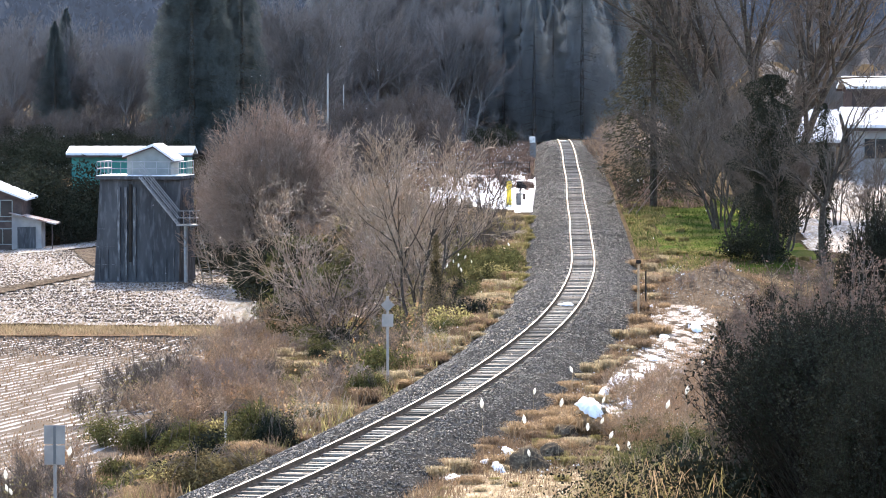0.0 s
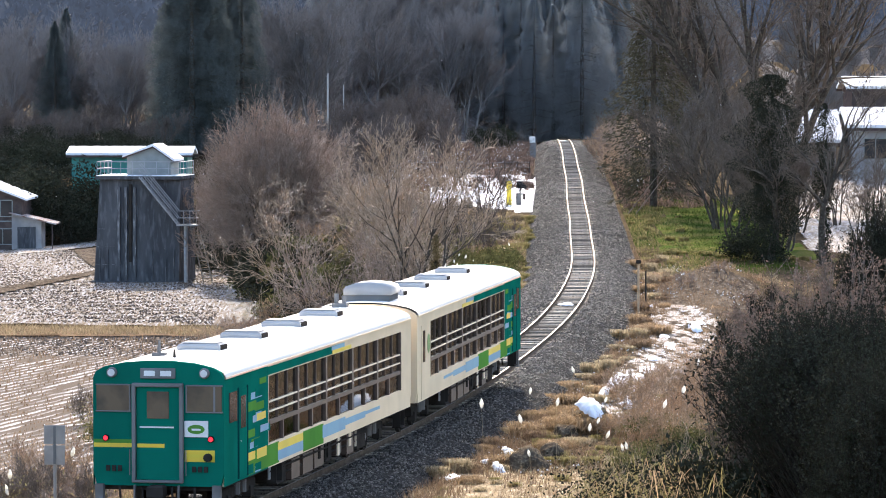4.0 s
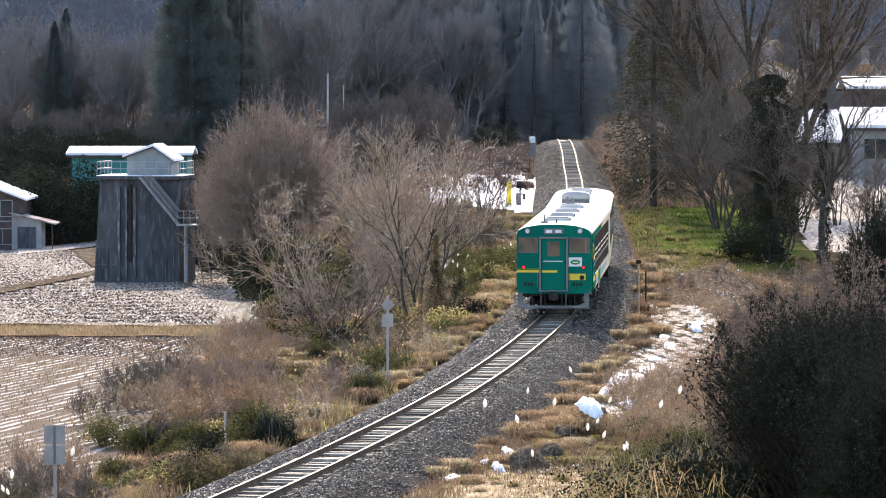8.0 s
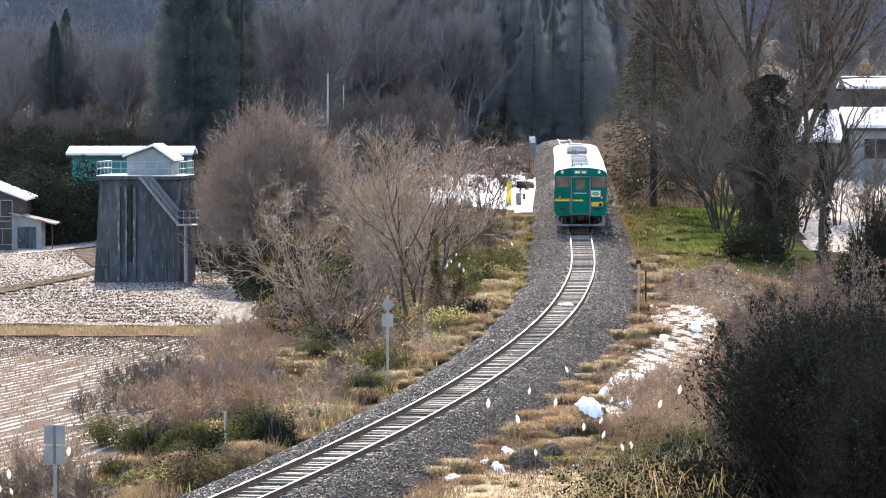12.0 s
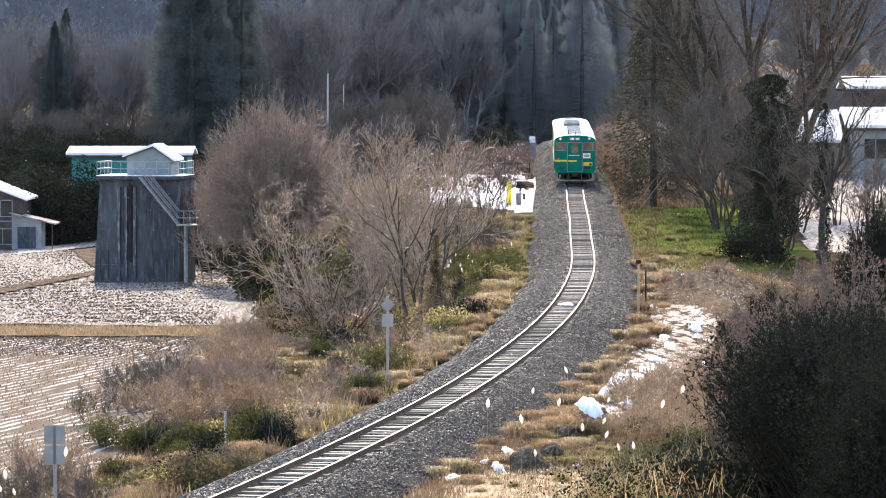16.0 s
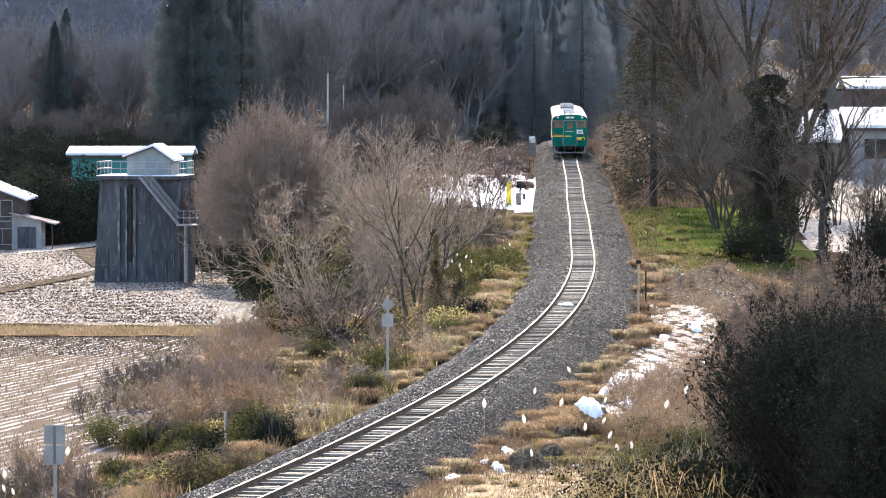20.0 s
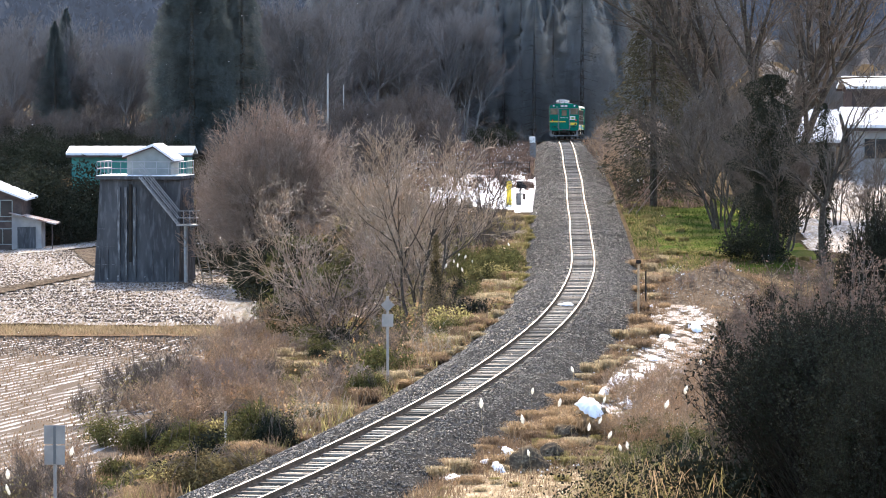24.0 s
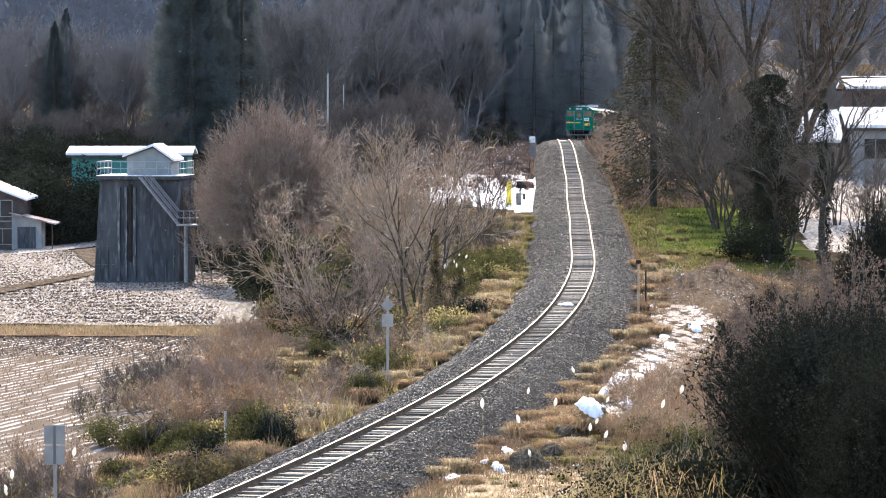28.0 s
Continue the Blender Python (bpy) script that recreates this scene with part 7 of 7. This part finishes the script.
    for kind, cz, w in boards:
        if kind == "diamond":
            g = Geo().box(-w / 2, w / 2, -0.06, -0.04, -w / 2, w / 2, Matrix.Translation((0, 0, cz)) @ Matrix.Rotation(math.pi / 4, 4, "Y"))
        else:
            g = Geo().box(-w / 2, w / 2, -0.06, -0.04, cz - w / 2, cz + w / 2)
        part("board", g, M["sign"], ob, "plain grey back of a sign board")
        part("bracket", Geo().box(-w / 3, w / 3, -0.1, -0.06, cz - 0.03, cz + 0.03), M["under"], ob)
    return ob


def foot(px, py_top, y, height):
    """The point below a top seen along a line of sight."""
    return put(px, py_top, y) - Vector((0, 0, height))


def post_at(name, label, px, y_top, y_bot, dist, r, material, category="post", n=8):
    a, b = put(px, y_top, dist), put(px, y_bot, dist)
    gz = min(b.z, float(land(b.x, b.y)))
    ob = thing(name, label, category, Matrix.Translation((a.x, a.y, gz)))
    part("shaft", Geo().tube((0, 0, -0.3), (0, 0, a.z - gz), r, r * 0.85, n), M[material], ob)
    return ob, a.z - gz


bx, by = seen(690, 692)
q = put(686, 540, by)
s1 = sign(q.x, q.y, "grey sign post with a diamond board over a square one", (), q.z + 0.3 - float(land(q.x, q.y)), 0.045)
hh = q.z - float(land(q.x, q.y))
part("board", Geo().box(-0.16, 0.16, -0.07, -0.05, -0.16, 0.16, Matrix.Translation((0, 0, hh)) @ Matrix.Rotation(math.pi / 4, 4, "Y")), M["sign"], s1, "plain grey back of a diamond board")
part("board", Geo().box(-0.19, 0.19, -0.07, -0.05, hh - 0.72, hh - 0.3), M["sign"], s1, "plain grey back of a square board")
q = put(97, 770, 96)
s2 = sign(q.x, q.y, "grey sign post with two boards seen from behind", (), q.z + 0.25 - float(land(q.x, q.y)), 0.04)
hh = q.z - float(land(q.x, q.y))
part("board", Geo().box(-0.26, 0.26, -0.07, -0.05, hh - 0.22, hh + 0.24), M["sign"], s2, "plain grey back of a board")
part("board", Geo().box(-0.25, 0.25, -0.07, -0.05, hh - 0.72, hh - 0.25), M["sign"], s2, "plain grey back of a board")
part("bracket", Geo().box(-0.03, 0.03, -0.1, -0.07, hh - 0.7, hh + 0.22), M["grey"], s2)
post_at("trackside_post", "thin pale post in the scrub", 399, 728, 805, seen(399, 806)[1] - 3, 0.055, "pole")
p1, h1 = post_at("trackside_post", "weathered timber post with a dark cap", 1130, 466, 565, 165, 0.05, "post")
part("cap", Geo().box(-0.1, 0.1, -0.08, 0.08, h1 - 0.02, h1 + 0.14, ch=0.02), M["under"], p1, "dark metal cap")
post_at("trackside_post", "dark slender post beside the track", 1143, 480, 535, 172, 0.035, "under")
post_at("trackside_post", "dark marker post in the grass", 895, 468, 518, 205, 0.035, "under")
post_at("utility_pole", "concrete utility pole before the wood", 580, 130, 260, 400, 0.1, "pole", "pole")
post_at("utility_pole", "slim concrete pole before the wood", 608, 150, 260, 430, 0.07, "pole", "pole")
a = put(943, 258, 352)
cab_ = thing("signal_cabinet", "white and grey railway cabinet beside the track", "cabinet", Matrix.Translation((a.x, a.y, float(land(a.x, a.y)))))
hh = put(943, 242, 352).z - float(land(a.x, a.y))
part("base", Geo().box(-0.28, 0.28, -0.2, 0.2, -0.1, hh - 0.55, ch=0.02), M["grey"], cab_, "grey lower housing")
part("housing", Geo().box(-0.3, 0.22, -0.22, 0.22, hh - 0.55, hh, ch=0.02), M["paper"], cab_, "white upper housing")
# leaning timbers on the bank
for o in (0, 0.35):
    a, b = put(1112 + o * 40, 378, 248), put(1170 + o * 40, 303, 252)
    ob = thing("timber", "leaning weathered timber on the bank", "timber", None, "leaning timbers")
    part("beam", Geo().tube(a, b, 0.035, 0.025, 6), M["twig_dark"], ob)

# ---- hills ----
rng = np.random.default_rng(8)


def ridge(y0, amp, base, phase):
    xs = np.linspace(-900, 900, 240)
    h = base + amp * (0.5 * np.sin(xs / 310 + phase) + 0.3 * np.sin(xs / 120 + 2 * phase) + 0.12 * np.sin(xs / 37 + phase) + 0.05 * np.sin(xs / 11))
    rows = [np.stack([xs, np.full_like(xs, y0 - 60 + 20 * k), 2 + h * (k / 8) ** 0.8], -1) for k in range(9)]
    v = np.concatenate(rows)
    i = (np.arange(8)[:, None] * 240 + np.arange(239)[None]).reshape(-1)
    return v, np.stack([i, i + 1, i + 241, i + 240], -1)


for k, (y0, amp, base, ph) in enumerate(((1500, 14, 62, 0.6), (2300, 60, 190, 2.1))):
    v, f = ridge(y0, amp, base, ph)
    tagged(new("backdrop_hill", raw("backdrop_hill", v, f, M["hill"], True)), "wooded hill, its haze put into blue-grey colour and glow", "hill", kind="structure")

# woods on the nearer hill, in its haze-coloured, faintly glowing material
n = 14000
xk, qk = rng.uniform(-270, 330, n), rng.random(n)
hk = 62 + 14 * (0.5 * np.sin(xk / 310 + 0.6) + 0.3 * np.sin(xk / 120 + 1.2) + 0.12 * np.sin(xk / 37 + 0.6) + 0.05 * np.sin(xk / 11))
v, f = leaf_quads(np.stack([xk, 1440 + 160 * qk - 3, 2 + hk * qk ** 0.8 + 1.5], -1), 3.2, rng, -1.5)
tagged(new("hillside_wood", raw("hillside_wood", v, f, M["hill"])), "leafless wood on a distant hillside, with the hill's haze glow", "wood", kind="stuff")

# ---- crossing, lot, cabinet side ----
yc = 281.0
cx0 = float(track_x(yc))
crossing = thing("level_crossing", "dark timber boards of a small level crossing", "level crossing", Matrix.Translation((cx0, yc, float(track_z(yc)))) @ Matrix.Rotation(-0.03, 4, "Z"))
for a, b in ((-0.46, 0.46),):
    for k in range(3):
        part("board", Geo().box(a, b, -1.2 + 0.4 * k, -0.83 + 0.4 * k, -0.2, -0.08, ch=0.01), M["sleeper"], crossing)
q = put(901, 362, 268)
zc = float(land(q.x, q.y))
bar = thing("crossing_post", "plain yellow crossing barrier post beside the snowy lot", "barrier", Matrix.Translation((q.x, q.y, zc)))
part("housing", Geo().box(-0.17, 0.17, -0.17, 0.17, -0.1, 1.7, ch=0.03), M["yellow"], bar, "yellow housing")
part("cap", Geo().box(-0.19, 0.19, -0.19, 0.19, 1.7, 1.76, ch=0.015), M["steel"], bar, "grey steel cap")


# hooded crossing signal with snow on it
q = seen(920, 364)
sig = thing("crossing_signal", "dark hooded crossing signal on a grey pedestal in the snow", "signal", Matrix.Translation(pt(q[0], q[1], 0.0)))
part("pedestal", Geo().box(-0.26, 0.1, -0.2, 0.2, -0.1, 0.85, ch=0.02), M["grey"], sig, "grey pedestal")
part("mast", Geo().tube((0.02, 0, 0.8), (0.02, 0, 1.75), 0.05, None, 10), M["under"], sig, "dark mast")
hood = Geo().add([(a, b, c) for b in (-0.3, 0.2) for a, c in ((-0.24, 1.22), (0.42, 1.12), (0.46, 1.3), (0.2, 1.56), (-0.2, 1.66))],
                 [(4, 3, 2, 1, 0), (5, 6, 7, 8, 9)] + [(k, (k + 1) % 5, 5 + (k + 1) % 5, 5 + k) for k in range(5)])
hood = part("hood", hood, M["black"], sig, "black lamp hood")
part("snow_cap", Geo().box(-0.22, 0.2, -0.28, 0.18, 1.65, 1.73, ch=0.03), M["snow"], hood, "snow lying on the hood")
part("bracket", Geo().box(0.1, 0.34, -0.1, 0.1, 0.72, 0.82, ch=0.01).box(0.22, 0.36, -0.1, 0.1, 0.4, 0.8, ch=0.01), M["under"], sig, "dark bracket")
# fence behind the lot
FENCE_Y = seen(850, 309)[1]
fence = thing("fence", "low thin grey fence behind the snowy lot", "fence")
for k in range(12):
    x, y = -4.0 + 1.0 * k, FENCE_Y
    p = pt(x, y)
    part("post", Geo().box(x - 0.04, x + 0.04, y - 0.04, y + 0.04, p.z - 0.2, p.z + 0.95), M["under"], fence)
for k in range(11):
    for h in (0.5, 0.9):
        a, b = pt(-4.0 + k, FENCE_Y - 0.05, h), pt(-3.0 + k, FENCE_Y - 0.05, h)
        part("fence_rail", Geo().tube(a, b, 0.02, None, 6), M["steel"], fence)
STEM2 = stems_mesh(92, 2.6, 2.2, 20, M["bark"], 0.02, 0.9)
BIG = (leaf_bush(90, 4.4, 3.2, 7000, 0.1, M["leaf_dark"]), STEM2)
for px, dist, sc in ((870, 380, 0.8), (855, 384, 0.6), (890, 386, 0.65)):
    q = put(px, 260, dist)
    plant("evergreen_bush", "rounded dark evergreen bush before the wood", "shrub", BIG, at(q.x, q.y, px, sc), "evergreens before the wood")
BIG2 = (leaf_bush(91, 4.4, 3.6, 9000, 0.09, M["leaf_dark"]), STEM2)
for px, dist, sc in ((88, 360, 2.0), (122, 362, 1.5), (55, 366, 1.7), (108, 356, 1.2), (25, 368, 1.0), (140, 358, 0.9), (10, 385, 1.2), (60, 390, 1.3), (105, 395, 1.3), (240, 398, 1.2), (40, 372, 1.0), (0, 400, 1.3), (350, 345, 1.0), (375, 350, 1.1), (330, 350, 1.0)):
    q = put(px, 400, dist)
    plant("evergreen_bush", "large dark evergreen bush near the houses", "shrub", BIG2, at(q.x, q.y, px, sc), "evergreens by the houses")
for i in range(40):
    q = put(-30 + 8.6 * i + rr.uniform(-8, 8), 260, rr.uniform(408, 440))
    if i % 3 == 0:
        plant("evergreen_bush", "dark evergreen bush at the foot of the wood", "shrub", BIG2, at(q.x, q.y, i, rr.uniform(0.7, 1.1)), "evergreens by the houses")
    else:
        plant("forest_tree", "young leafless tree at the foot of the wood", "tree", young[i % 2], at(q.x, q.y, i, rr.uniform(0.2, 0.4)), "young trees before the wood")
for i, (px, py, sc) in enumerate(((362, 478, 0.55), (385, 488, 0.5), (408, 478, 0.6), (434, 494, 0.55), (455, 484, 0.7), (425, 462, 0.8), (380, 460, 0.7), (470, 505, 0.6))):
    x, y = seen(px, py)
    plant("evergreen_bush", "dark evergreen bush on the bank behind the tower", "shrub", BIG2, at(x, y, px, sc), "evergreens by the tower")
# conifer and bushes at the bend of the bank
for px, top, dist in ((1530, 385, 158), (1560, 340, 160), (1590, 310, 166), (1500, 430, 150)):
    q = put(px, 470, dist)
    sc = (put(px, top, dist).z - float(land(q.x, q.y))) / 4.1
    plant("evergreen_bush", "dark evergreen bush beside the yard", "shrub", DSH, at(q.x, q.y, px, sc), "evergreens by the yard")

# ---- boulders and snow lumps ----


def boulder(seed, sx, sy, sz):
    bm = bmesh.new()
    bmesh.ops.create_icosphere(bm, subdivisions=4, radius=1.0)
    for w in bm.verts:
        n_ = noise.noise(w.co * 1.2 + Vector((seed, 0, 0))) * 0.25 + noise.noise(w.co * 2.9 + Vector((0, seed, 0))) * 0.16 + noise.noise(w.co * 7 + Vector((0, 0, seed))) * 0.08
        w.co = w.co * (1 + n_)
        w.co = Vector((w.co.x * sx, w.co.y * sy, max(w.co.z, -0.5) * sz))
    me_ = bpy.data.meshes.new("boulder")
    bm.to_mesh(me_)
    bm.free()
    me_.materials.append(M["snowrock"])
    me_.polygons.foreach_set("use_smooth", [True] * len(me_.polygons))
    return me_


for i, (px, py, sx, sy, sz) in enumerate(((1045, 768, 0.58, 0.8, 0.85), (1092, 695, 0.45, 1.0, 0.3), (1118, 702, 0.22, 0.6, 0.3), (1228, 590, 0.35, 0.7, 0.4), (930, 832, 0.62, 0.7, 0.5), (975, 815, 0.4, 0.5, 0.4), (1000, 775, 0.4, 0.7, 0.35))):
    x, y = seen(px, py)
    me = boulder(i + 3.3, sx, sy, sz)
    # The lump at 930, 832 stands in for a dark hollow and root plate.
    if i in (0, 4, 5, 6):
        me.materials[0] = M["boulder"]
    thing("boulder", "dark earthy lump on the verge" if i in (0, 4, 5, 6) else "brown earthy boulder with snow lying on top", "rock", at(x, y, 0.0, 1.0, 0.05), "snowy boulders", me)
# loose snow lying on the track and the verge


def snow_blob(seed, sx, sy, sz):
    bm = bmesh.new()
    bmesh.ops.create_icosphere(bm, subdivisions=3, radius=1.0)
    for w in bm.verts:
        k = 1 + 0.55 * noise.noise(Vector((w.co.x * 1.6, w.co.y * 1.6, seed))) + 0.35 * noise.noise(Vector((w.co.x * 4, w.co.y * 4, seed)))
        w.co = Vector((w.co.x * sx * k, w.co.y * sy * k, max(w.co.z, -0.6) * sz * k))
    me_ = bpy.data.meshes.new("snow_patch")
    bm.to_mesh(me_)
    bm.free()
    me_.materials.append(M["snow"])
    me_.polygons.foreach_set("use_smooth", [True] * len(me_.polygons))
    return me_


def snow_sheet(seed, sx, sy, torn=1.0, drape=0.0):
    """A thin lying patch of snow with a torn edge, draped over what is under it."""
    r_ = random.Random(seed)
    ph = [r_.uniform(0, 6.28) for _ in range(4)]
    n_, rings = 56, 7
    v_, f_ = [(0, 0, 0.05)], []
    for k in range(1, rings + 1):
        for j in range(n_):
            t = 6.283 * j / n_
            e = 0.14 * math.sin(2 * t + ph[0]) + 0.12 * math.sin(3 * t + ph[1]) + 0.1 * math.sin(7 * t + ph[2]) + 0.1 * math.sin(13 * t + ph[3]) + r_.uniform(-0.07, 0.07)
            q = k / rings
            rad = q * (1 + torn * e * q)
            v_.append((math.cos(t) * rad * sx, math.sin(t) * rad * sy, 0.06 * (1 - q ** 3) + 0.04 * noise.noise(Vector((rad * math.cos(t) * 3, rad * math.sin(t) * 3, seed))) - 0.03 * (k == rings) - drape * q * q))
    f_ += [(0, 1 + j, 1 + (j + 1) % n_) for j in range(n_)]
    for k in range(rings - 1):
        b_ = 1 + k * n_
        f_ += [(b_ + j, b_ + n_ + j, b_ + n_ + (j + 1) % n_, b_ + (j + 1) % n_) for j in range(n_)]
    return Geo().add(v_, f_).mesh("snow_patch", M["snow"], True)


for i, (yy_, wd) in enumerate(((163.5, 0.35), (398, 0.42))):
    thing("snow_patch", "small patch of snow lying between the rails", "snow", Matrix.Translation((float(track_x(yy_)), yy_, float(track_z(yy_)) - 0.13)), "", snow_blob(i, wd, 0.9, 0.05))
for i, (px, py, sx, sy) in enumerate(((802, 852, 0.3, 0.8), (862, 824, 0.2, 0.4), (1108, 694, 0.3, 1.4), (1125, 672, 0.45, 1.6), (1150, 658, 0.4, 1.6), (1186, 615, 0.25, 1.8), (1175, 600, 0.2, 0.8), (1237, 575, 0.3, 0.7), (1160, 640, 0.25, 0.6), (1105, 720, 0.2, 0.5), (1150, 545, 0.2, 0.6))):
    x, y = seen(px, py)
    thing("snow_patch", "thin patch of snow lying on the verge", "snow", at(x, y, 0.0, 1.0, 0.08), "snow patches of the verge", snow_sheet(i + 10, sx * 0.85, sy))

for i, (px, py, foot_py, sx, sy, turn) in enumerate(((1045, 716, 768, 0.5, 0.5, 0.15), (1090, 674, 695, 0.45, 0.9, -0.3), (1068, 694, 712, 0.26, 0.7, -0.3), (1112, 712, 725, 0.2, 0.6, 0.1), (1232, 577, 592, 0.3, 0.6, 0.0), (882, 826, 838, 0.2, 0.4, 0.2), (808, 852, 858, 0.3, 0.4, 0.0), (902, 800, 815, 0.2, 0.4, 0.3))):
    p = put(px, py, seen(px, foot_py)[1] - (0.72 if i == 0 else 0.0))
    thing("snow_patch", "rounded patch of snow on a hummock of the verge", "snow", Matrix.Translation(p) @ Matrix.Rotation(turn, 4, "Z") @ Matrix.Rotation(radians(24 if i == 0 else 14), 4, "X"), "snow patches of the verge", snow_sheet(i + 40, sx * 0.66, sy * 1.2, 0.75, 0.16 * sx))
    thing("grass_hummock", "dark earthy hummock of dead grass under a patch of snow", "grass", at(p.x, p.y + 0.1, i * 1.3, min(1.3, max(0.35, (p.z - float(land(p.x, p.y))) / 0.55)), -0.05), "tawny hummocks", HUM[i % 3])


n = 3000
yk = 101 + 100 * rc.random(n) ** 1.3
dk = rc.uniform(2.8, 7.5, n)
xk = track_x(yk) + dk
kp = np.sin(xk * 1.3 + yk * 0.31) * np.sin(yk * 0.23 - xk * 0.5) + rc.normal(0, 0.25, n) > 0.25
xk, yk = xk[kp], yk[kp]
me = scatter_stones("snow_crumbs", xk, yk, land(xk, yk) + 0.09, rc.uniform(0.02, 0.045, len(xk)), M["snow"], rc)
tagged(new("snow_crumbs", me), "scattered crumbs of snow lying in dry grass", "snow", kind="stuff")
n = 1600
yk = 100 + 140 * rc.random(n) ** 1.2
xk = track_x(yk) - rc.uniform(3.0, 13, n)
kp = np.sin(xk * 1.1 + yk * 0.27) * np.sin(yk * 0.21 - xk * 0.6) + rc.normal(0, 0.25, n) > 0.35
xk, yk = xk[kp], yk[kp]
me = scatter_stones("snow_crumbs", xk, yk, land(xk, yk) + 0.15, rc.uniform(0.02, 0.045, len(xk)), M["snow"], rc)
tagged(new("snow_crumbs", me), "scattered crumbs of snow lying in the scrub", "snow", kind="stuff")

n = 2600
yk = 282 + 120 * rc.random(n)
sd = rc.random(n) < 0.6
xk = track_x(yk) + np.where(sd, -rc.uniform(3.4, 20, n), rc.uniform(3.4, 8, n))
me = scatter_stones("snow_crumbs", xk, yk, land(xk, yk) + 0.4 * rc.random(n) ** 2 + 0.1, rc.uniform(0.03, 0.09, n), M["snow"], rc)
tagged(new("snow_crumbs", me), "scattered snow caught in the scrub near the crest", "snow", kind="stuff")

# ---- plumes that sway ----
PLUMES = []
rp = random.Random(31)
SPOTS = [(1008, 652, 99), (939, 690, 98), (922, 742, 97), (985, 712, 98), (1035, 755, 96), (1062, 742, 96), (1070, 768, 95), (1117, 787, 94), (1100, 790, 94), (860, 715, 98), (945, 800, 95), (1075, 705, 97), (1170, 715, 95), (1205, 690, 96), (1240, 640, 97), (800, 462, 203), (812, 470, 203), (826, 455, 204), (838, 462, 203), (852, 458, 205), (820, 478, 202), (808, 450, 204), (790, 470, 202), (905, 432, 206), (14, 840, 92), (22, 868, 91), (5, 862, 91), (120, 800, 94)]
pl_me = Geo()
for k in range(7):
    a0, a1 = 6.283 * k / 7, 6.283 * (k + 1) / 7
    ring = [(0.0, 0.0), (0.045, 0.06), (0.062, 0.14), (0.04, 0.22), (0.0, 0.29)]
    for (r0, z0), (r1, z1) in zip(ring, ring[1:]):
        pl_me.add([(r0 * math.cos(a0), r0 * math.sin(a0), z0), (r0 * math.cos(a1), r0 * math.sin(a1), z0), (r1 * math.cos(a1), r1 * math.sin(a1), z1), (r1 * math.cos(a0), r1 * math.sin(a0), z1)], [(0, 1, 2, 3)])
plume_mesh = pl_me.mesh("plume", M["plume"], True)
for px, py, dist in SPOTS:
    top = put(px, py, dist)
    gz_ = float(land(top.x, top.y))
    ob = thing("silver_grass", "silver grass stalk with a white seed plume", "grass", Matrix.Translation((top.x, top.y, gz_)), "silver grass plumes")
    ln = max(0.4, top.z - gz_)
    part("stalk", Geo().tube((0, 0, -0.1), (0, 0, ln), 0.004, 0.003, 4), M["straw_pale"], ob)
    o = new("plume", plume_mesh)
    o.parent = ob
    o.matrix_basis = Matrix.Translation((0, 0, ln - 0.12)) @ Matrix.Rotation(rp.uniform(-0.4, 0.4), 4, "Y") @ Matrix.Scale(rp.uniform(0.6, 0.95), 4)
    PLUMES.append((ob, ob.matrix_basis.copy(), rp.uniform(0, 6.28), ln))

# ---- falling snow ----
FLURRIES = []
rf = np.random.default_rng(12)
for k, (y0, y1, n, size) in enumerate(((30, 60, 110, 0.008), (60, 130, 260, 0.012), (130, 330, 460, 0.022))):
    y = rf.uniform(y0, y1, n)
    x = rf.uniform(-0.16, 0.16, n) * y * 0.9
    z = rf.uniform(-2, 55, n)
    me_ = scatter_stones("snowfall", x, y, z, np.full(n, size), M["flake"], rf)
    ob = thing("snowfall", "sparse small snowflakes drifting down", "snowflakes", kind="stuff", data=me_)
    FLURRIES.append((ob, 1.0 + 0.25 * k))


def motions():
    ts = [i * 0.5 for i in range(57)]
    walk(rear_car, [(t, car_pose(run_at(t) + 10.5)) for t in ts])
    walk(front_car, [(t, car_pose(run_at(t) + 31.9)) for t in ts])
    fine = [i / 30 for i in range(841)]
    turned = [math.degrees(run_at(t) / 0.43) for t in fine]
    for wheels in (rear_wheels, front_wheels):
        for wo, yw in wheels:
            walk(wo, [(t, pose(0, yw, 0.43, -a % 360)) for t, a in zip(fine, turned)])
    for ob, m, ph, ln in PLUMES:
        walk(ob, [(t, m @ pose(0, 0, 0, 1.2 * math.sin(t * 2.1 + 2 * ph), (5.5 / ln) * math.sin(t * 1.3 + ph) + (2.0 / ln) * math.sin(t * 3.1 + ph))) for t in ts])
    for ob, v in FLURRIES:
        walk(ob, [(t, pose(-0.12 * t + 0.25 * math.sin(t * 0.7), 0.1 * t, -v * t)) for t in ts])


motions()
